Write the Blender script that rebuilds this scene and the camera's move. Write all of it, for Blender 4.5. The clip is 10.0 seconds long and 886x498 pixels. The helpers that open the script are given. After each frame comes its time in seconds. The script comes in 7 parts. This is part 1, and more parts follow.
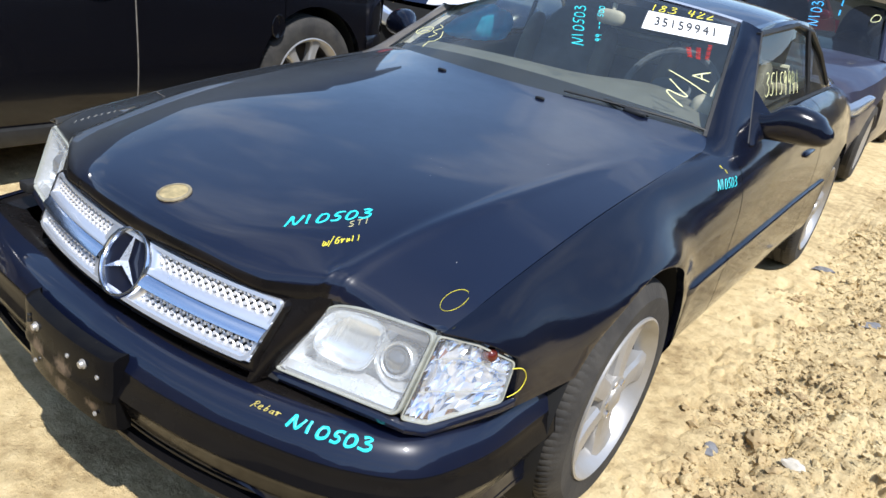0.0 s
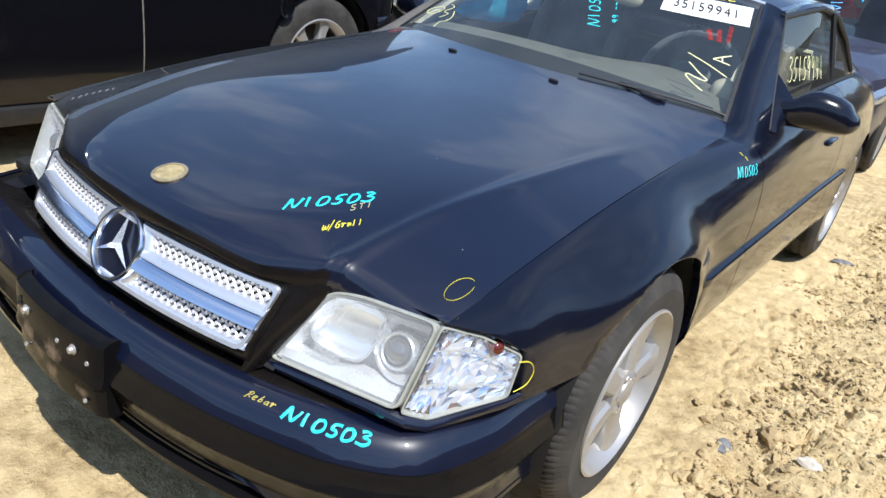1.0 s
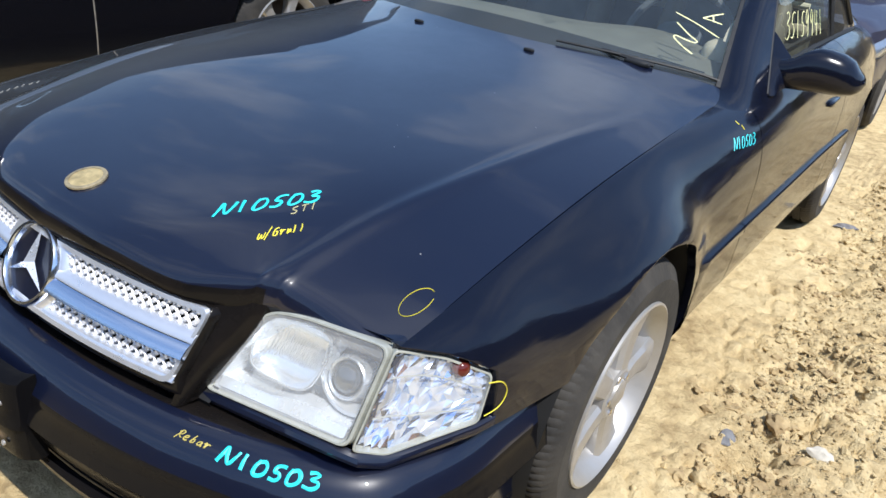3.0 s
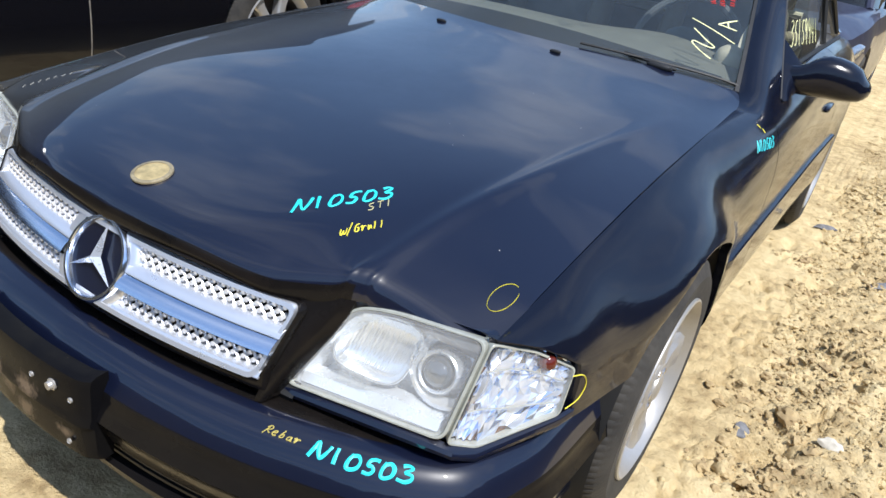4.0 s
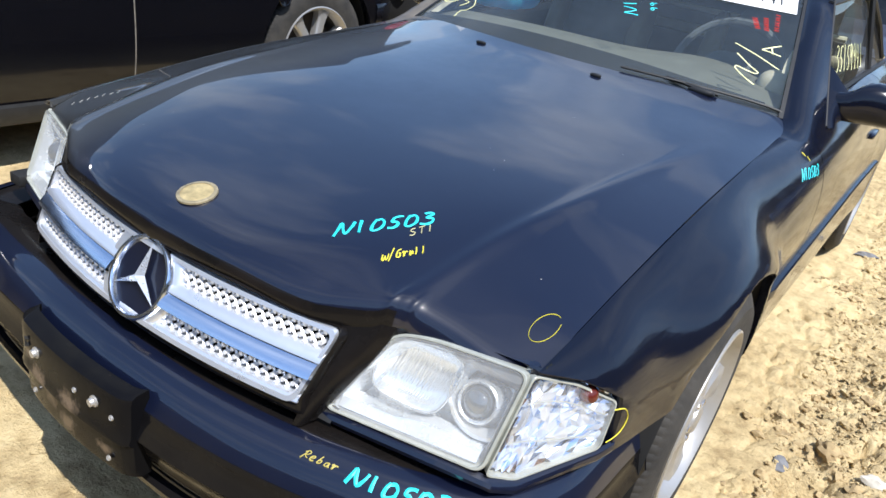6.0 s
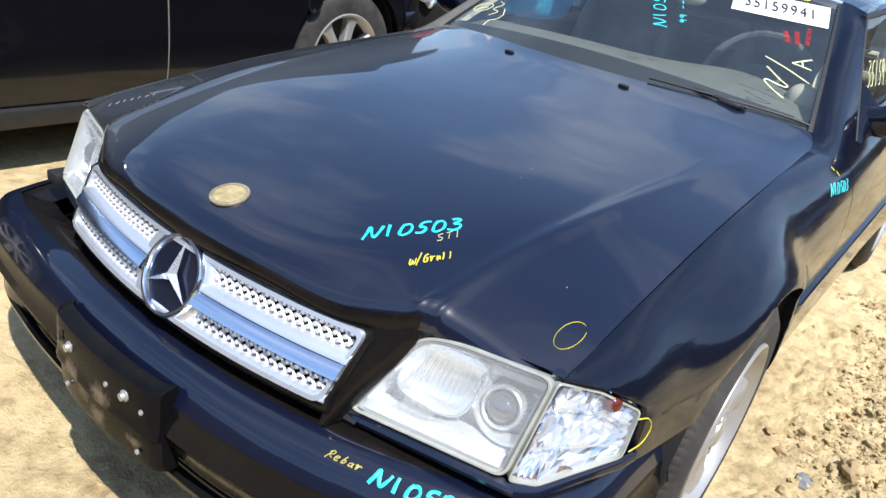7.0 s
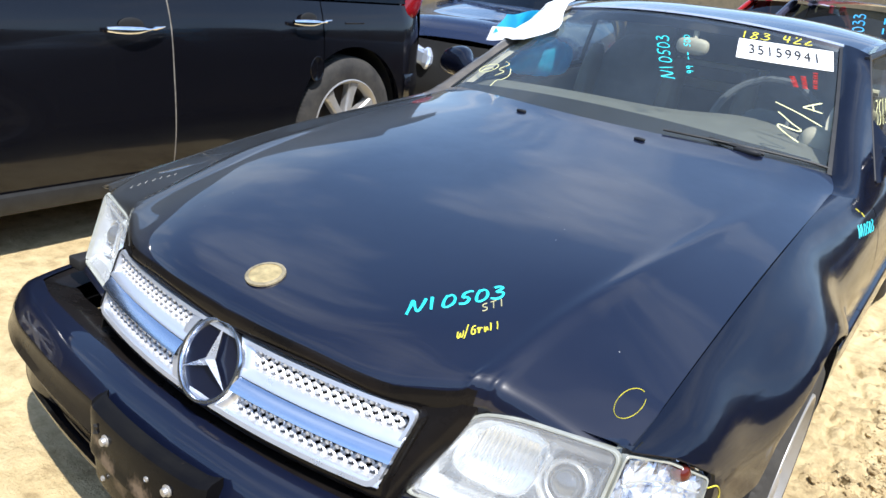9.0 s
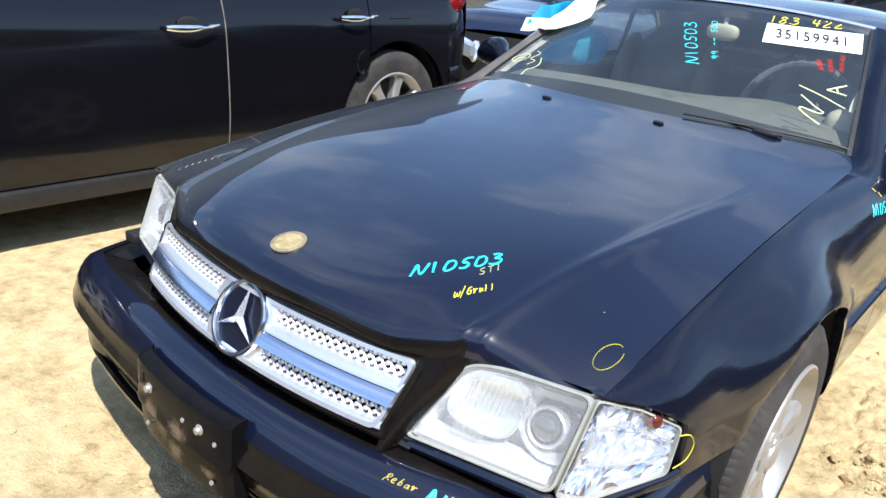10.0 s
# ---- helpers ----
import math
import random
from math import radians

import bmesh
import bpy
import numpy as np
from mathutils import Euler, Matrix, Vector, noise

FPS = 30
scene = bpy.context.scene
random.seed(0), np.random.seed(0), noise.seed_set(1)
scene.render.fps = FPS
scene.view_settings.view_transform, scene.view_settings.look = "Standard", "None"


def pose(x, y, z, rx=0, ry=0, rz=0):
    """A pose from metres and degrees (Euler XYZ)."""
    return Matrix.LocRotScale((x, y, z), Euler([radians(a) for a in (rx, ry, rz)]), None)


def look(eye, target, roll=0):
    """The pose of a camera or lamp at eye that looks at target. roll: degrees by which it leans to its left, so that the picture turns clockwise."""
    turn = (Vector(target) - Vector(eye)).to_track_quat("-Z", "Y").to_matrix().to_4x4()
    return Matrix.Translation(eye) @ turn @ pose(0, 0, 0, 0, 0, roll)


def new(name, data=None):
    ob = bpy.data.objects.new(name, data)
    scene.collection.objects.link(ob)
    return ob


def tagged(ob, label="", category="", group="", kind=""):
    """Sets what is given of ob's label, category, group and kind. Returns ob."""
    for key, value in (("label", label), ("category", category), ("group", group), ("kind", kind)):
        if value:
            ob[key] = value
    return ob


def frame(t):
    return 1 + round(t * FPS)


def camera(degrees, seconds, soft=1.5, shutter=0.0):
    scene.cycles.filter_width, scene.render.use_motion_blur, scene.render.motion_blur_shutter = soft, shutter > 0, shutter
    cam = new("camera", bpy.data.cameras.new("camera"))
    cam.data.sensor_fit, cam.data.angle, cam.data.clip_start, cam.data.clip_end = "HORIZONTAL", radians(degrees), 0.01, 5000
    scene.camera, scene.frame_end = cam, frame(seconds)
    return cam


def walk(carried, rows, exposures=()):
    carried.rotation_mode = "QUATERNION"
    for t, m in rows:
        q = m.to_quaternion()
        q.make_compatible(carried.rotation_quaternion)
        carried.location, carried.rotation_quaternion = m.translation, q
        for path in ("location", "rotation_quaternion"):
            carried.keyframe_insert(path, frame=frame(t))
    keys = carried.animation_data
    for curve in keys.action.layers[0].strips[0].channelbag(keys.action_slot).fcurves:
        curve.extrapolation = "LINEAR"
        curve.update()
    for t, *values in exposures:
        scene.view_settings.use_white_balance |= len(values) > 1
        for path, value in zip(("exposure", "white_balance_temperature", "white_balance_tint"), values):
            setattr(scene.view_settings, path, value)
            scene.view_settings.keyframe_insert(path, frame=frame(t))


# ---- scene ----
cam = camera(63.66, 10.0)
ROWS = [
    (0.0, 1.2834, -1.5786, 1.3454, 33.44, -23.68, 9.57),
    (0.5, 1.2750, -1.5538, 1.3407, 35.19, -23.55, 9.39),
    (1.0, 1.2579, -1.5203, 1.3184, 34.20, -24.87, 10.07),
    (1.5, 1.2476, -1.5148, 1.3067, 33.33, -28.10, 13.02),
    (2.0, 1.2604, -1.5130, 1.3125, 32.19, -29.38, 13.99),
    (2.5, 1.2634, -1.4222, 1.3077, 32.45, -29.08, 7.91),
    (3.0, 1.2047, -1.3297, 1.3022, 33.71, -27.10, 7.70),
    (3.2, 1.1751, -1.3440, 1.3005, 34.39, -27.27, 6.03),
    (4.5, 1.0148, -1.5047, 1.2714, 27.65, -26.27, 11.78),
    (5.0, 1.0240, -1.4868, 1.2941, 29.52, -26.70, 9.83),
    (5.5, 1.0270, -1.4653, 1.2913, 30.82, -26.13, 9.78),
    (6.0, 1.0201, -1.4680, 1.2913, 32.33, -25.85, 9.90),
    (7.5, 1.0179, -1.4897, 1.2916, 35.06, -25.33, 10.00),
    (8.0, 1.0086, -1.4791, 1.3018, 35.20, -25.01, 8.26),
    (8.5, 0.9745, -1.4729, 1.3225, 34.12, -22.25, 7.78),
    (9.0, 0.9340, -1.5092, 1.3000, 34.63, -21.35, 7.11),
    (9.5, 0.9651, -1.5189, 1.3019, 35.79, -22.79, 6.65),
    (10.0, 1.0968, -1.5412, 1.3075, 39.80, -22.20, 5.49),
]
walk(cam, [(t, pose(x, y, z, 0, 0, yaw) @ pose(0, 0, 0, 90 + pitch) @ pose(0, 0, 0, 0, 0, roll)) for t, x, y, z, yaw, pitch, roll in ROWS],
     exposures=((0.0, 0.40), (2.0, 0.40), (3.0, 0.31), (5.0, 0.44), (7.5, 0.58), (10.0, 0.70)))

# ---- world, sun ----
SUN = Vector((0.457, -0.229, 0.860)).normalized()
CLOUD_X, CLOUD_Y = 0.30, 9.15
world = bpy.data.worlds.new("sky_world")
scene.world = world
world.use_nodes = True
wn, wl = world.node_tree.nodes, world.node_tree.links
wn.clear()
w_out = wn.new("ShaderNodeOutputWorld")
w_bg = wn.new("ShaderNodeBackground")
w_sky = wn.new("ShaderNodeTexSky")
w_sky.sky_type = "NISHITA"
w_sky.sun_disc = False
w_sky.sun_elevation = math.asin(SUN.z)
w_sky.sun_rotation = math.atan2(SUN.x, SUN.y)
w_sky.air_density, w_sky.dust_density, w_sky.ozone_density = 1.0, 0.3, 2.9
w_bg.inputs["Strength"].default_value = 0.185
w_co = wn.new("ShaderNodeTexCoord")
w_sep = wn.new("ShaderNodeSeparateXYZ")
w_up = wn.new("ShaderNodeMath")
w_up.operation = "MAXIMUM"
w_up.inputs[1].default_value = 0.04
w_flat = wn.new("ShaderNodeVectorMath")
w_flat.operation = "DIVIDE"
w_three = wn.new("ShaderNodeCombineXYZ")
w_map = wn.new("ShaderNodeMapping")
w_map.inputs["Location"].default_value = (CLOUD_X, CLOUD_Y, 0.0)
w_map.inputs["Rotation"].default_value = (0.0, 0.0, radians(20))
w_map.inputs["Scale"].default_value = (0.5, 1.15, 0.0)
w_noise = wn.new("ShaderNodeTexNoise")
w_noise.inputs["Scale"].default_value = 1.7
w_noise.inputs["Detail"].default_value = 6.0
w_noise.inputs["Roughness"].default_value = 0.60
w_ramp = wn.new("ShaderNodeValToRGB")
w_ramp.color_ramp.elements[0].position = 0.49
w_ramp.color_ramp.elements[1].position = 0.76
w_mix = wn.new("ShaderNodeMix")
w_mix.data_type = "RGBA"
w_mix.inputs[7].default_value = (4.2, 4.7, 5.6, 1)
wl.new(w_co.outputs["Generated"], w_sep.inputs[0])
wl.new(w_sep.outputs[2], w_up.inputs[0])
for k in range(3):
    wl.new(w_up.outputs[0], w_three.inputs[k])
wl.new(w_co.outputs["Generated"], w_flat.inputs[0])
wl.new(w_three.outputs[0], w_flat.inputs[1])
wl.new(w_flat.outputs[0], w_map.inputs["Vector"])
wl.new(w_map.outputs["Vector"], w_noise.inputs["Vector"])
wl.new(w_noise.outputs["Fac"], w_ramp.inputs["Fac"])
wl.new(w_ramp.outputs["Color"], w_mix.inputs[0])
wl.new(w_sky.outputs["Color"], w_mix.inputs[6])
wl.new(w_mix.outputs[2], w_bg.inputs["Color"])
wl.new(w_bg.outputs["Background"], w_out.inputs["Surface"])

sun_data = bpy.data.lights.new("sun", "SUN")
sun_data.energy, sun_data.angle, sun_data.color = 4.6, radians(0.53), (1.0, 0.982, 0.965)
sun = new("sun", sun_data)
sun.matrix_world = look((0, 0, 20), Vector((0, 0, 20)) - SUN)


# ---- materials ----
def material(name, color, rough=0.5, metal=0.0, coat=0.0, var=0.0, scale=8.0, rough_var=0.0, bump=0.0, bump_scale=40.0,
             color2=None, ior=1.5, transmission=0.0, stretch=(1, 1, 1), spec=None):
    """A Principled material with colour and roughness varied by noise at two scales, and fine relief."""
    m = bpy.data.materials.new(name)
    m.use_nodes = True
    nt = m.node_tree
    b = nt.nodes["Principled BSDF"]
    b.inputs["Base Color"].default_value = (*color, 1)
    b.inputs["Roughness"].default_value = rough
    b.inputs["Metallic"].default_value = metal
    b.inputs["IOR"].default_value = ior
    b.inputs["Coat Weight"].default_value = coat
    b.inputs["Coat Roughness"].default_value = 0.02
    b.inputs["Specular IOR Level"].default_value = 0.5 - 0.3 * coat if spec is None else spec
    b.inputs["Transmission Weight"].default_value = transmission
    if var or rough_var or bump or color2:
        tc = nt.nodes.new("ShaderNodeTexCoord")
        mp = nt.nodes.new("ShaderNodeMapping")
        mp.inputs["Scale"].default_value = stretch
        nt.links.new(tc.outputs["Object"], mp.inputs["Vector"])
        n1 = nt.nodes.new("ShaderNodeTexNoise")
        n1.inputs["Scale"].default_value, n1.inputs["Detail"].default_value = scale, 8
        n1.inputs["Roughness"].default_value = 0.65
        n2 = nt.nodes.new("ShaderNodeTexNoise")
        n2.inputs["Scale"].default_value, n2.inputs["Detail"].default_value = bump_scale, 4
        for n in (n1, n2):
            nt.links.new(mp.outputs["Vector"], n.inputs["Vector"])
        if var or color2:
            mix = nt.nodes.new("ShaderNodeMix")
            mix.data_type = "RGBA"
            c2 = color2 or tuple(c * (1 - var) for c in color)
            c1 = color if color2 else tuple(min(1, c * (1 + var)) for c in color)
            mix.inputs[6].default_value, mix.inputs[7].default_value = (*c1, 1), (*c2, 1)
            ramp = nt.nodes.new("ShaderNodeMapRange")
            ramp.inputs[1].default_value, ramp.inputs[2].default_value = 0.36, 0.64
            nt.links.new(n1.outputs["Fac"], ramp.inputs[0])
            nt.links.new(ramp.outputs[0], mix.inputs[0])
            nt.links.new(mix.outputs[2], b.inputs["Base Color"])
        if rough_var:
            rr = nt.nodes.new("ShaderNodeMapRange")
            rr.inputs[1].default_value, rr.inputs[2].default_value = 0.35, 0.7
            rr.inputs[3].default_value, rr.inputs[4].default_value = max(0.0, rough - rough_var), rough + rough_var
            nt.links.new(n1.outputs["Fac"], rr.inputs[0])
            nt.links.new(rr.outputs[0], b.inputs["Roughness"])
        if bump:
            bp = nt.nodes.new("ShaderNodeBump")
            bp.inputs["Strength"].default_value, bp.inputs["Distance"].default_value = bump, 0.004
            nt.links.new(n2.outputs["Fac"], bp.inputs["Height"])
            nt.links.new(bp.outputs["Normal"], b.inputs["Normal"])
    return m


def glass(name, tint=(1, 1, 1), gloss=0.02, ior=1.5, haze=0.0, haze_color=(0.8, 0.8, 0.78)):
    """A clear pane: straight-through light with the mirror image that its Fresnel gloss gives, and a diffuse haze."""
    m = bpy.data.materials.new(name)
    m.use_nodes = True
    nt = m.node_tree
    nt.nodes.clear()
    out = nt.nodes.new("ShaderNodeOutputMaterial")
    tr = nt.nodes.new("ShaderNodeBsdfTransparent")
    tr.inputs["Color"].default_value = (*tint, 1)
    gl = nt.nodes.new("ShaderNodeBsdfGlossy")
    gl.inputs["Roughness"].default_value = gloss
    f0 = ((ior - 1) / (ior + 1)) ** 2
    lw = nt.nodes.new("ShaderNodeLayerWeight")
    lw.inputs["Blend"].default_value = 0.5
    p5 = nt.nodes.new("ShaderNodeMath")
    p5.operation = "POWER"
    p5.inputs[1].default_value = 5.0
    nt.links.new(lw.outputs["Facing"], p5.inputs[0])
    fr = nt.nodes.new("ShaderNodeMath")
    fr.operation = "MULTIPLY_ADD"
    fr.inputs[1].default_value, fr.inputs[2].default_value = 1 - f0, f0
    nt.links.new(p5.outputs[0], fr.inputs[0])
    mix = nt.nodes.new("ShaderNodeMixShader")
    nt.links.new(fr.outputs[0], mix.inputs[0])
    nt.links.new(tr.outputs[0], mix.inputs[1])
    nt.links.new(gl.outputs[0], mix.inputs[2])
    last = mix
    if haze:
        df = nt.nodes.new("ShaderNodeBsdfDiffuse")
        df.inputs["Color"].default_value = (*haze_color, 1)
        tc = nt.nodes.new("ShaderNodeTexCoord")
        no = nt.nodes.new("ShaderNodeTexNoise")
        no.inputs["Scale"].default_value, no.inputs["Detail"].default_value = 4, 5
        nt.links.new(tc.outputs["Object"], no.inputs["Vector"])
        mr = nt.nodes.new("ShaderNodeMapRange")
        mr.inputs[1].default_value, mr.inputs[2].default_value = 0.3, 0.75
        mr.inputs[3].default_value, mr.inputs[4].default_value = haze * 0.7, haze * 1.3
        nt.links.new(no.outputs["Fac"], mr.inputs[0])
        m2 = nt.nodes.new("ShaderNodeMixShader")
        nt.links.new(mr.outputs[0], m2.inputs[0])
        nt.links.new(mix.outputs[0], m2.inputs[1])
        nt.links.new(df.outputs[0], m2.inputs[2])
        last = m2
    nt.links.new(last.outputs[0], out.inputs["Surface"])
    return m


def dirt_material():
    """Pale dry earth: sandy base, darker damp stains, fine crumbs and relief."""
    m = bpy.data.materials.new("dry_earth")
    m.use_nodes = True
    nt = m.node_tree
    b = nt.nodes["Principled BSDF"]
    b.inputs["Roughness"].default_value = 0.95
    b.inputs["Specular IOR Level"].default_value = 0.15
    tc = nt.nodes.new("ShaderNodeTexCoord")

    def noise_tex(scale, detail, rough=0.6):
        n = nt.nodes.new("ShaderNodeTexNoise")
        n.inputs["Scale"].default_value, n.inputs["Detail"].default_value, n.inputs["Roughness"].default_value = scale, detail, rough
        nt.links.new(tc.outputs["Object"], n.inputs["Vector"])
        return n

    big, mid, fine = noise_tex(1.6, 5), noise_tex(14, 6, 0.7), noise_tex(130, 4, 0.7)
    ramp = nt.nodes.new("ShaderNodeValToRGB")
    ramp.color_ramp.elements[0].position, ramp.color_ramp.elements[0].color = 0.37, (0.38, 0.275, 0.140, 1)
    ramp.color_ramp.elements[1].position, ramp.color_ramp.elements[1].color = 0.62, (0.74, 0.600, 0.345, 1)
    e = ramp.color_ramp.elements.new(0.5)
    e.color = (0.62, 0.480, 0.262, 1)
    mixf = nt.nodes.new("ShaderNodeMix")
    mixf.inputs[0].default_value = 0.55
    nt.links.new(big.outputs["Fac"], mixf.inputs[2])
    nt.links.new(mid.outputs["Fac"], mixf.inputs[3])
    nt.links.new(mixf.outputs[0], ramp.inputs["Fac"])
    nt.links.new(ramp.outputs["Color"], b.inputs["Base Color"])
    grit = noise_tex(48, 6, 0.75)
    add = nt.nodes.new("ShaderNodeMath")
    add.operation = "MULTIPLY_ADD"
    add.inputs[1].default_value = 0.30
    nt.links.new(fine.outputs["Fac"], add.inputs[0])
    nt.links.new(mid.outputs["Fac"], add.inputs[2])
    add2 = nt.nodes.new("ShaderNodeMath")
    add2.operation = "MULTIPLY_ADD"
    add2.inputs[1].default_value = 0.75
    nt.links.new(grit.outputs["Fac"], add2.inputs[0])
    nt.links.new(add.outputs[0], add2.inputs[2])
    add = add2
    bp = nt.nodes.new("ShaderNodeBump")
    bp.inputs["Strength"].default_value, bp.inputs["Distance"].default_value = 0.85, 0.019
    nt.links.new(add.outputs[0], bp.inputs["Height"])
    nt.links.new(bp.outputs["Normal"], b.inputs["Normal"])
    return m


PAINT = material("black_paint", (0.0034, 0.0056, 0.0175), 0.36, coat=1.0, rough_var=0.06, scale=3, spec=0.23)
# gloss cut so the nose edge keeps the dark of its reflection
PAINT_NOSE = material("dulled_nose_paint", (0.006, 0.0055, 0.0055), 0.30, coat=0.12, rough_var=0.10, scale=8, spec=0.10, color2=(0.010, 0.008, 0.007))
# a greyer black, for the wing beside the other car
PAINT_GREY = material("grey_black_paint", (0.056, 0.060, 0.062), 0.28, coat=0.7, rough_var=0.10, scale=5, color2=(0.040, 0.043, 0.046))
PAINT_SIDE = material("dust_filmed_black_paint", (0.0042, 0.0056, 0.0125), 0.17, coat=0.28, rough_var=0.08, scale=7, bump=0.45, bump_scale=8, ior=1.38, stretch=(1, 0.7, 3.2))
# low gloss stands in for a dark reflection in the lower bumper
PAINT_LOW = material("dulled_black", (0.005, 0.005, 0.006), 0.24, scale=6, rough_var=0.10, color2=(0.007, 0.0065, 0.007), coat=0.17, spec=0.04)
# far pillar: a grazing reflection of bright ground put into its colour
PILLAR_SHEEN = material("sheen_tinted_pillar", (0.085, 0.075, 0.062), 0.45, coat=0.4, rough_var=0.1, scale=12, color2=(0.13, 0.115, 0.095))
PAINT_SUV = material("suv_black_paint", (0.0042, 0.0042, 0.0058), 0.16, coat=0.30, rough_var=0.06, scale=3, ior=1.4, bump=0.08, bump_scale=3.5)
TRIM = material("black_plastic_trim", (0.012, 0.012, 0.012), 0.55, var=0.3, scale=20, bump=0.15)
RUBBER = material("tyre_rubber", (0.020, 0.019, 0.018), 0.85, color2=(0.048, 0.044, 0.038), scale=9, bump=0.3, bump_scale=90)
ALLOY = material("silver_alloy", (0.44, 0.44, 0.44), 0.40, metal=0.55, rough_var=0.1, scale=12, color2=(0.42, 0.40, 0.37))
# rim metal coloured dark for the shade behind the spokes
BARREL = material("darkened_rim_barrel", (0.050, 0.046, 0.042), 0.6, metal=0.2, rough_var=0.1, scale=9, color2=(0.062, 0.054, 0.045))
DISC = material("rusty_brake_steel", (0.045, 0.040, 0.036), 0.6, metal=0.4, scale=14, color2=(0.085, 0.058, 0.038))
CHROME = material("chrome", (0.86, 0.87, 0.90), 0.06, metal=1.0)
SILVER = material("silver_plastic", (0.76, 0.78, 0.82), 0.32, metal=0.75, rough_var=0.05, scale=30)
MESH_SILVER = material("silver_mesh", (0.80, 0.80, 0.81), 0.35, metal=0.45)
DARK = material("dark_hollow", (0.006, 0.006, 0.006), 0.8)
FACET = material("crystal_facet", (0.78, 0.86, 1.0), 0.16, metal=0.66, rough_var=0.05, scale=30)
# these facet colours stand in for reflections in the clear crystal
FACET_BLUE = material("blue_reflection_facet", (0.42, 0.60, 0.98), 0.08, metal=0.75, rough_var=0.04, scale=30)
FACET_GREY = material("grey_reflection_facet", (0.24, 0.25, 0.28), 0.10, metal=0.8, rough_var=0.04, scale=30)
FACET_BROWN = material("brown_reflection_facet", (0.22, 0.13, 0.10), 0.12, metal=0.5, rough_var=0.04, scale=30)
LAMP_CHROME = material("lamp_reflector", (0.76, 0.79, 0.82), 0.27, metal=0.55, rough_var=0.08, scale=25)
LAMP_FROST = material("frosted_lamp_rim", (0.34, 0.35, 0.31), 0.22, var=0.12, scale=30)
LAMP_GLASS = glass("lamp_glass", (0.97, 0.98, 0.97), 0.02, 1.5, haze=0.19, haze_color=(0.92, 0.93, 0.92))
# the bluish haze stands in for sky mirrored in the windscreen
WINDSHIELD = glass("windshield_glass", (0.80, 0.87, 0.83), 0.0, 1.5, haze=0.040, haze_color=(0.50, 0.62, 0.74))
SIDE_GLASS = glass("side_window_glass", (0.80, 0.86, 0.77), 0.0, 1.5, haze=0.02)
DARK_GLASS = glass("dark_tinted_glass", (0.06, 0.065, 0.07), 0.0, 1.5)
CAR_GLASS = glass("tinted_car_glass", (0.16, 0.20, 0.21), 0.0, 1.5, haze=0.01)
AMBER = material("amber_bulb", (0.10, 0.016, 0.010), 0.15, coat=0.6)
RED_LENS = material("red_lens", (0.20, 0.006, 0.009), 0.15, coat=0.6)
TAN = material("tan_leather", (0.42, 0.37, 0.28), 0.6, var=0.12, scale=10, bump=0.2)
CREAM_TRIM = material("cream_vinyl", (0.72, 0.68, 0.55), 0.5, var=0.06, scale=12, bump=0.1)
# the bolsters' tan leather, with the cabin's dimness put into its colour
SHADED_TAN = material("shaded_tan_leather", (0.15, 0.135, 0.11), 0.6, var=0.15, scale=10, bump=0.2)
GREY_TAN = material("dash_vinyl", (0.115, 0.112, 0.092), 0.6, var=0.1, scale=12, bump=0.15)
DARK_CLOTH = material("dark_interior", (0.085, 0.092, 0.100), 0.8, var=0.2, scale=12)
TEAL = material("turquoise_marker", (0.02, 0.62, 0.66), 0.5)
YELLOW = material("yellow_marker", (0.72, 0.62, 0.05), 0.5)
CREAM = material("pale_yellow_marker", (0.75, 0.74, 0.38), 0.6)
RED_INK = material("red_marker", (0.75, 0.05, 0.04), 0.5)
WHITE_PAPER = material("white_paper", (0.82, 0.82, 0.80), 0.7, var=0.04)
INK = material("black_ink", (0.02, 0.02, 0.02), 0.6)
GOLD = material("worn_gold", (0.62, 0.47, 0.22), 0.38, metal=0.55, var=0.25, scale=40)
GOLD_DARK = material("dull_gold_rim", (0.34, 0.28, 0.17), 0.5, metal=0.4, var=0.3, scale=60)
EARTH = dirt_material()


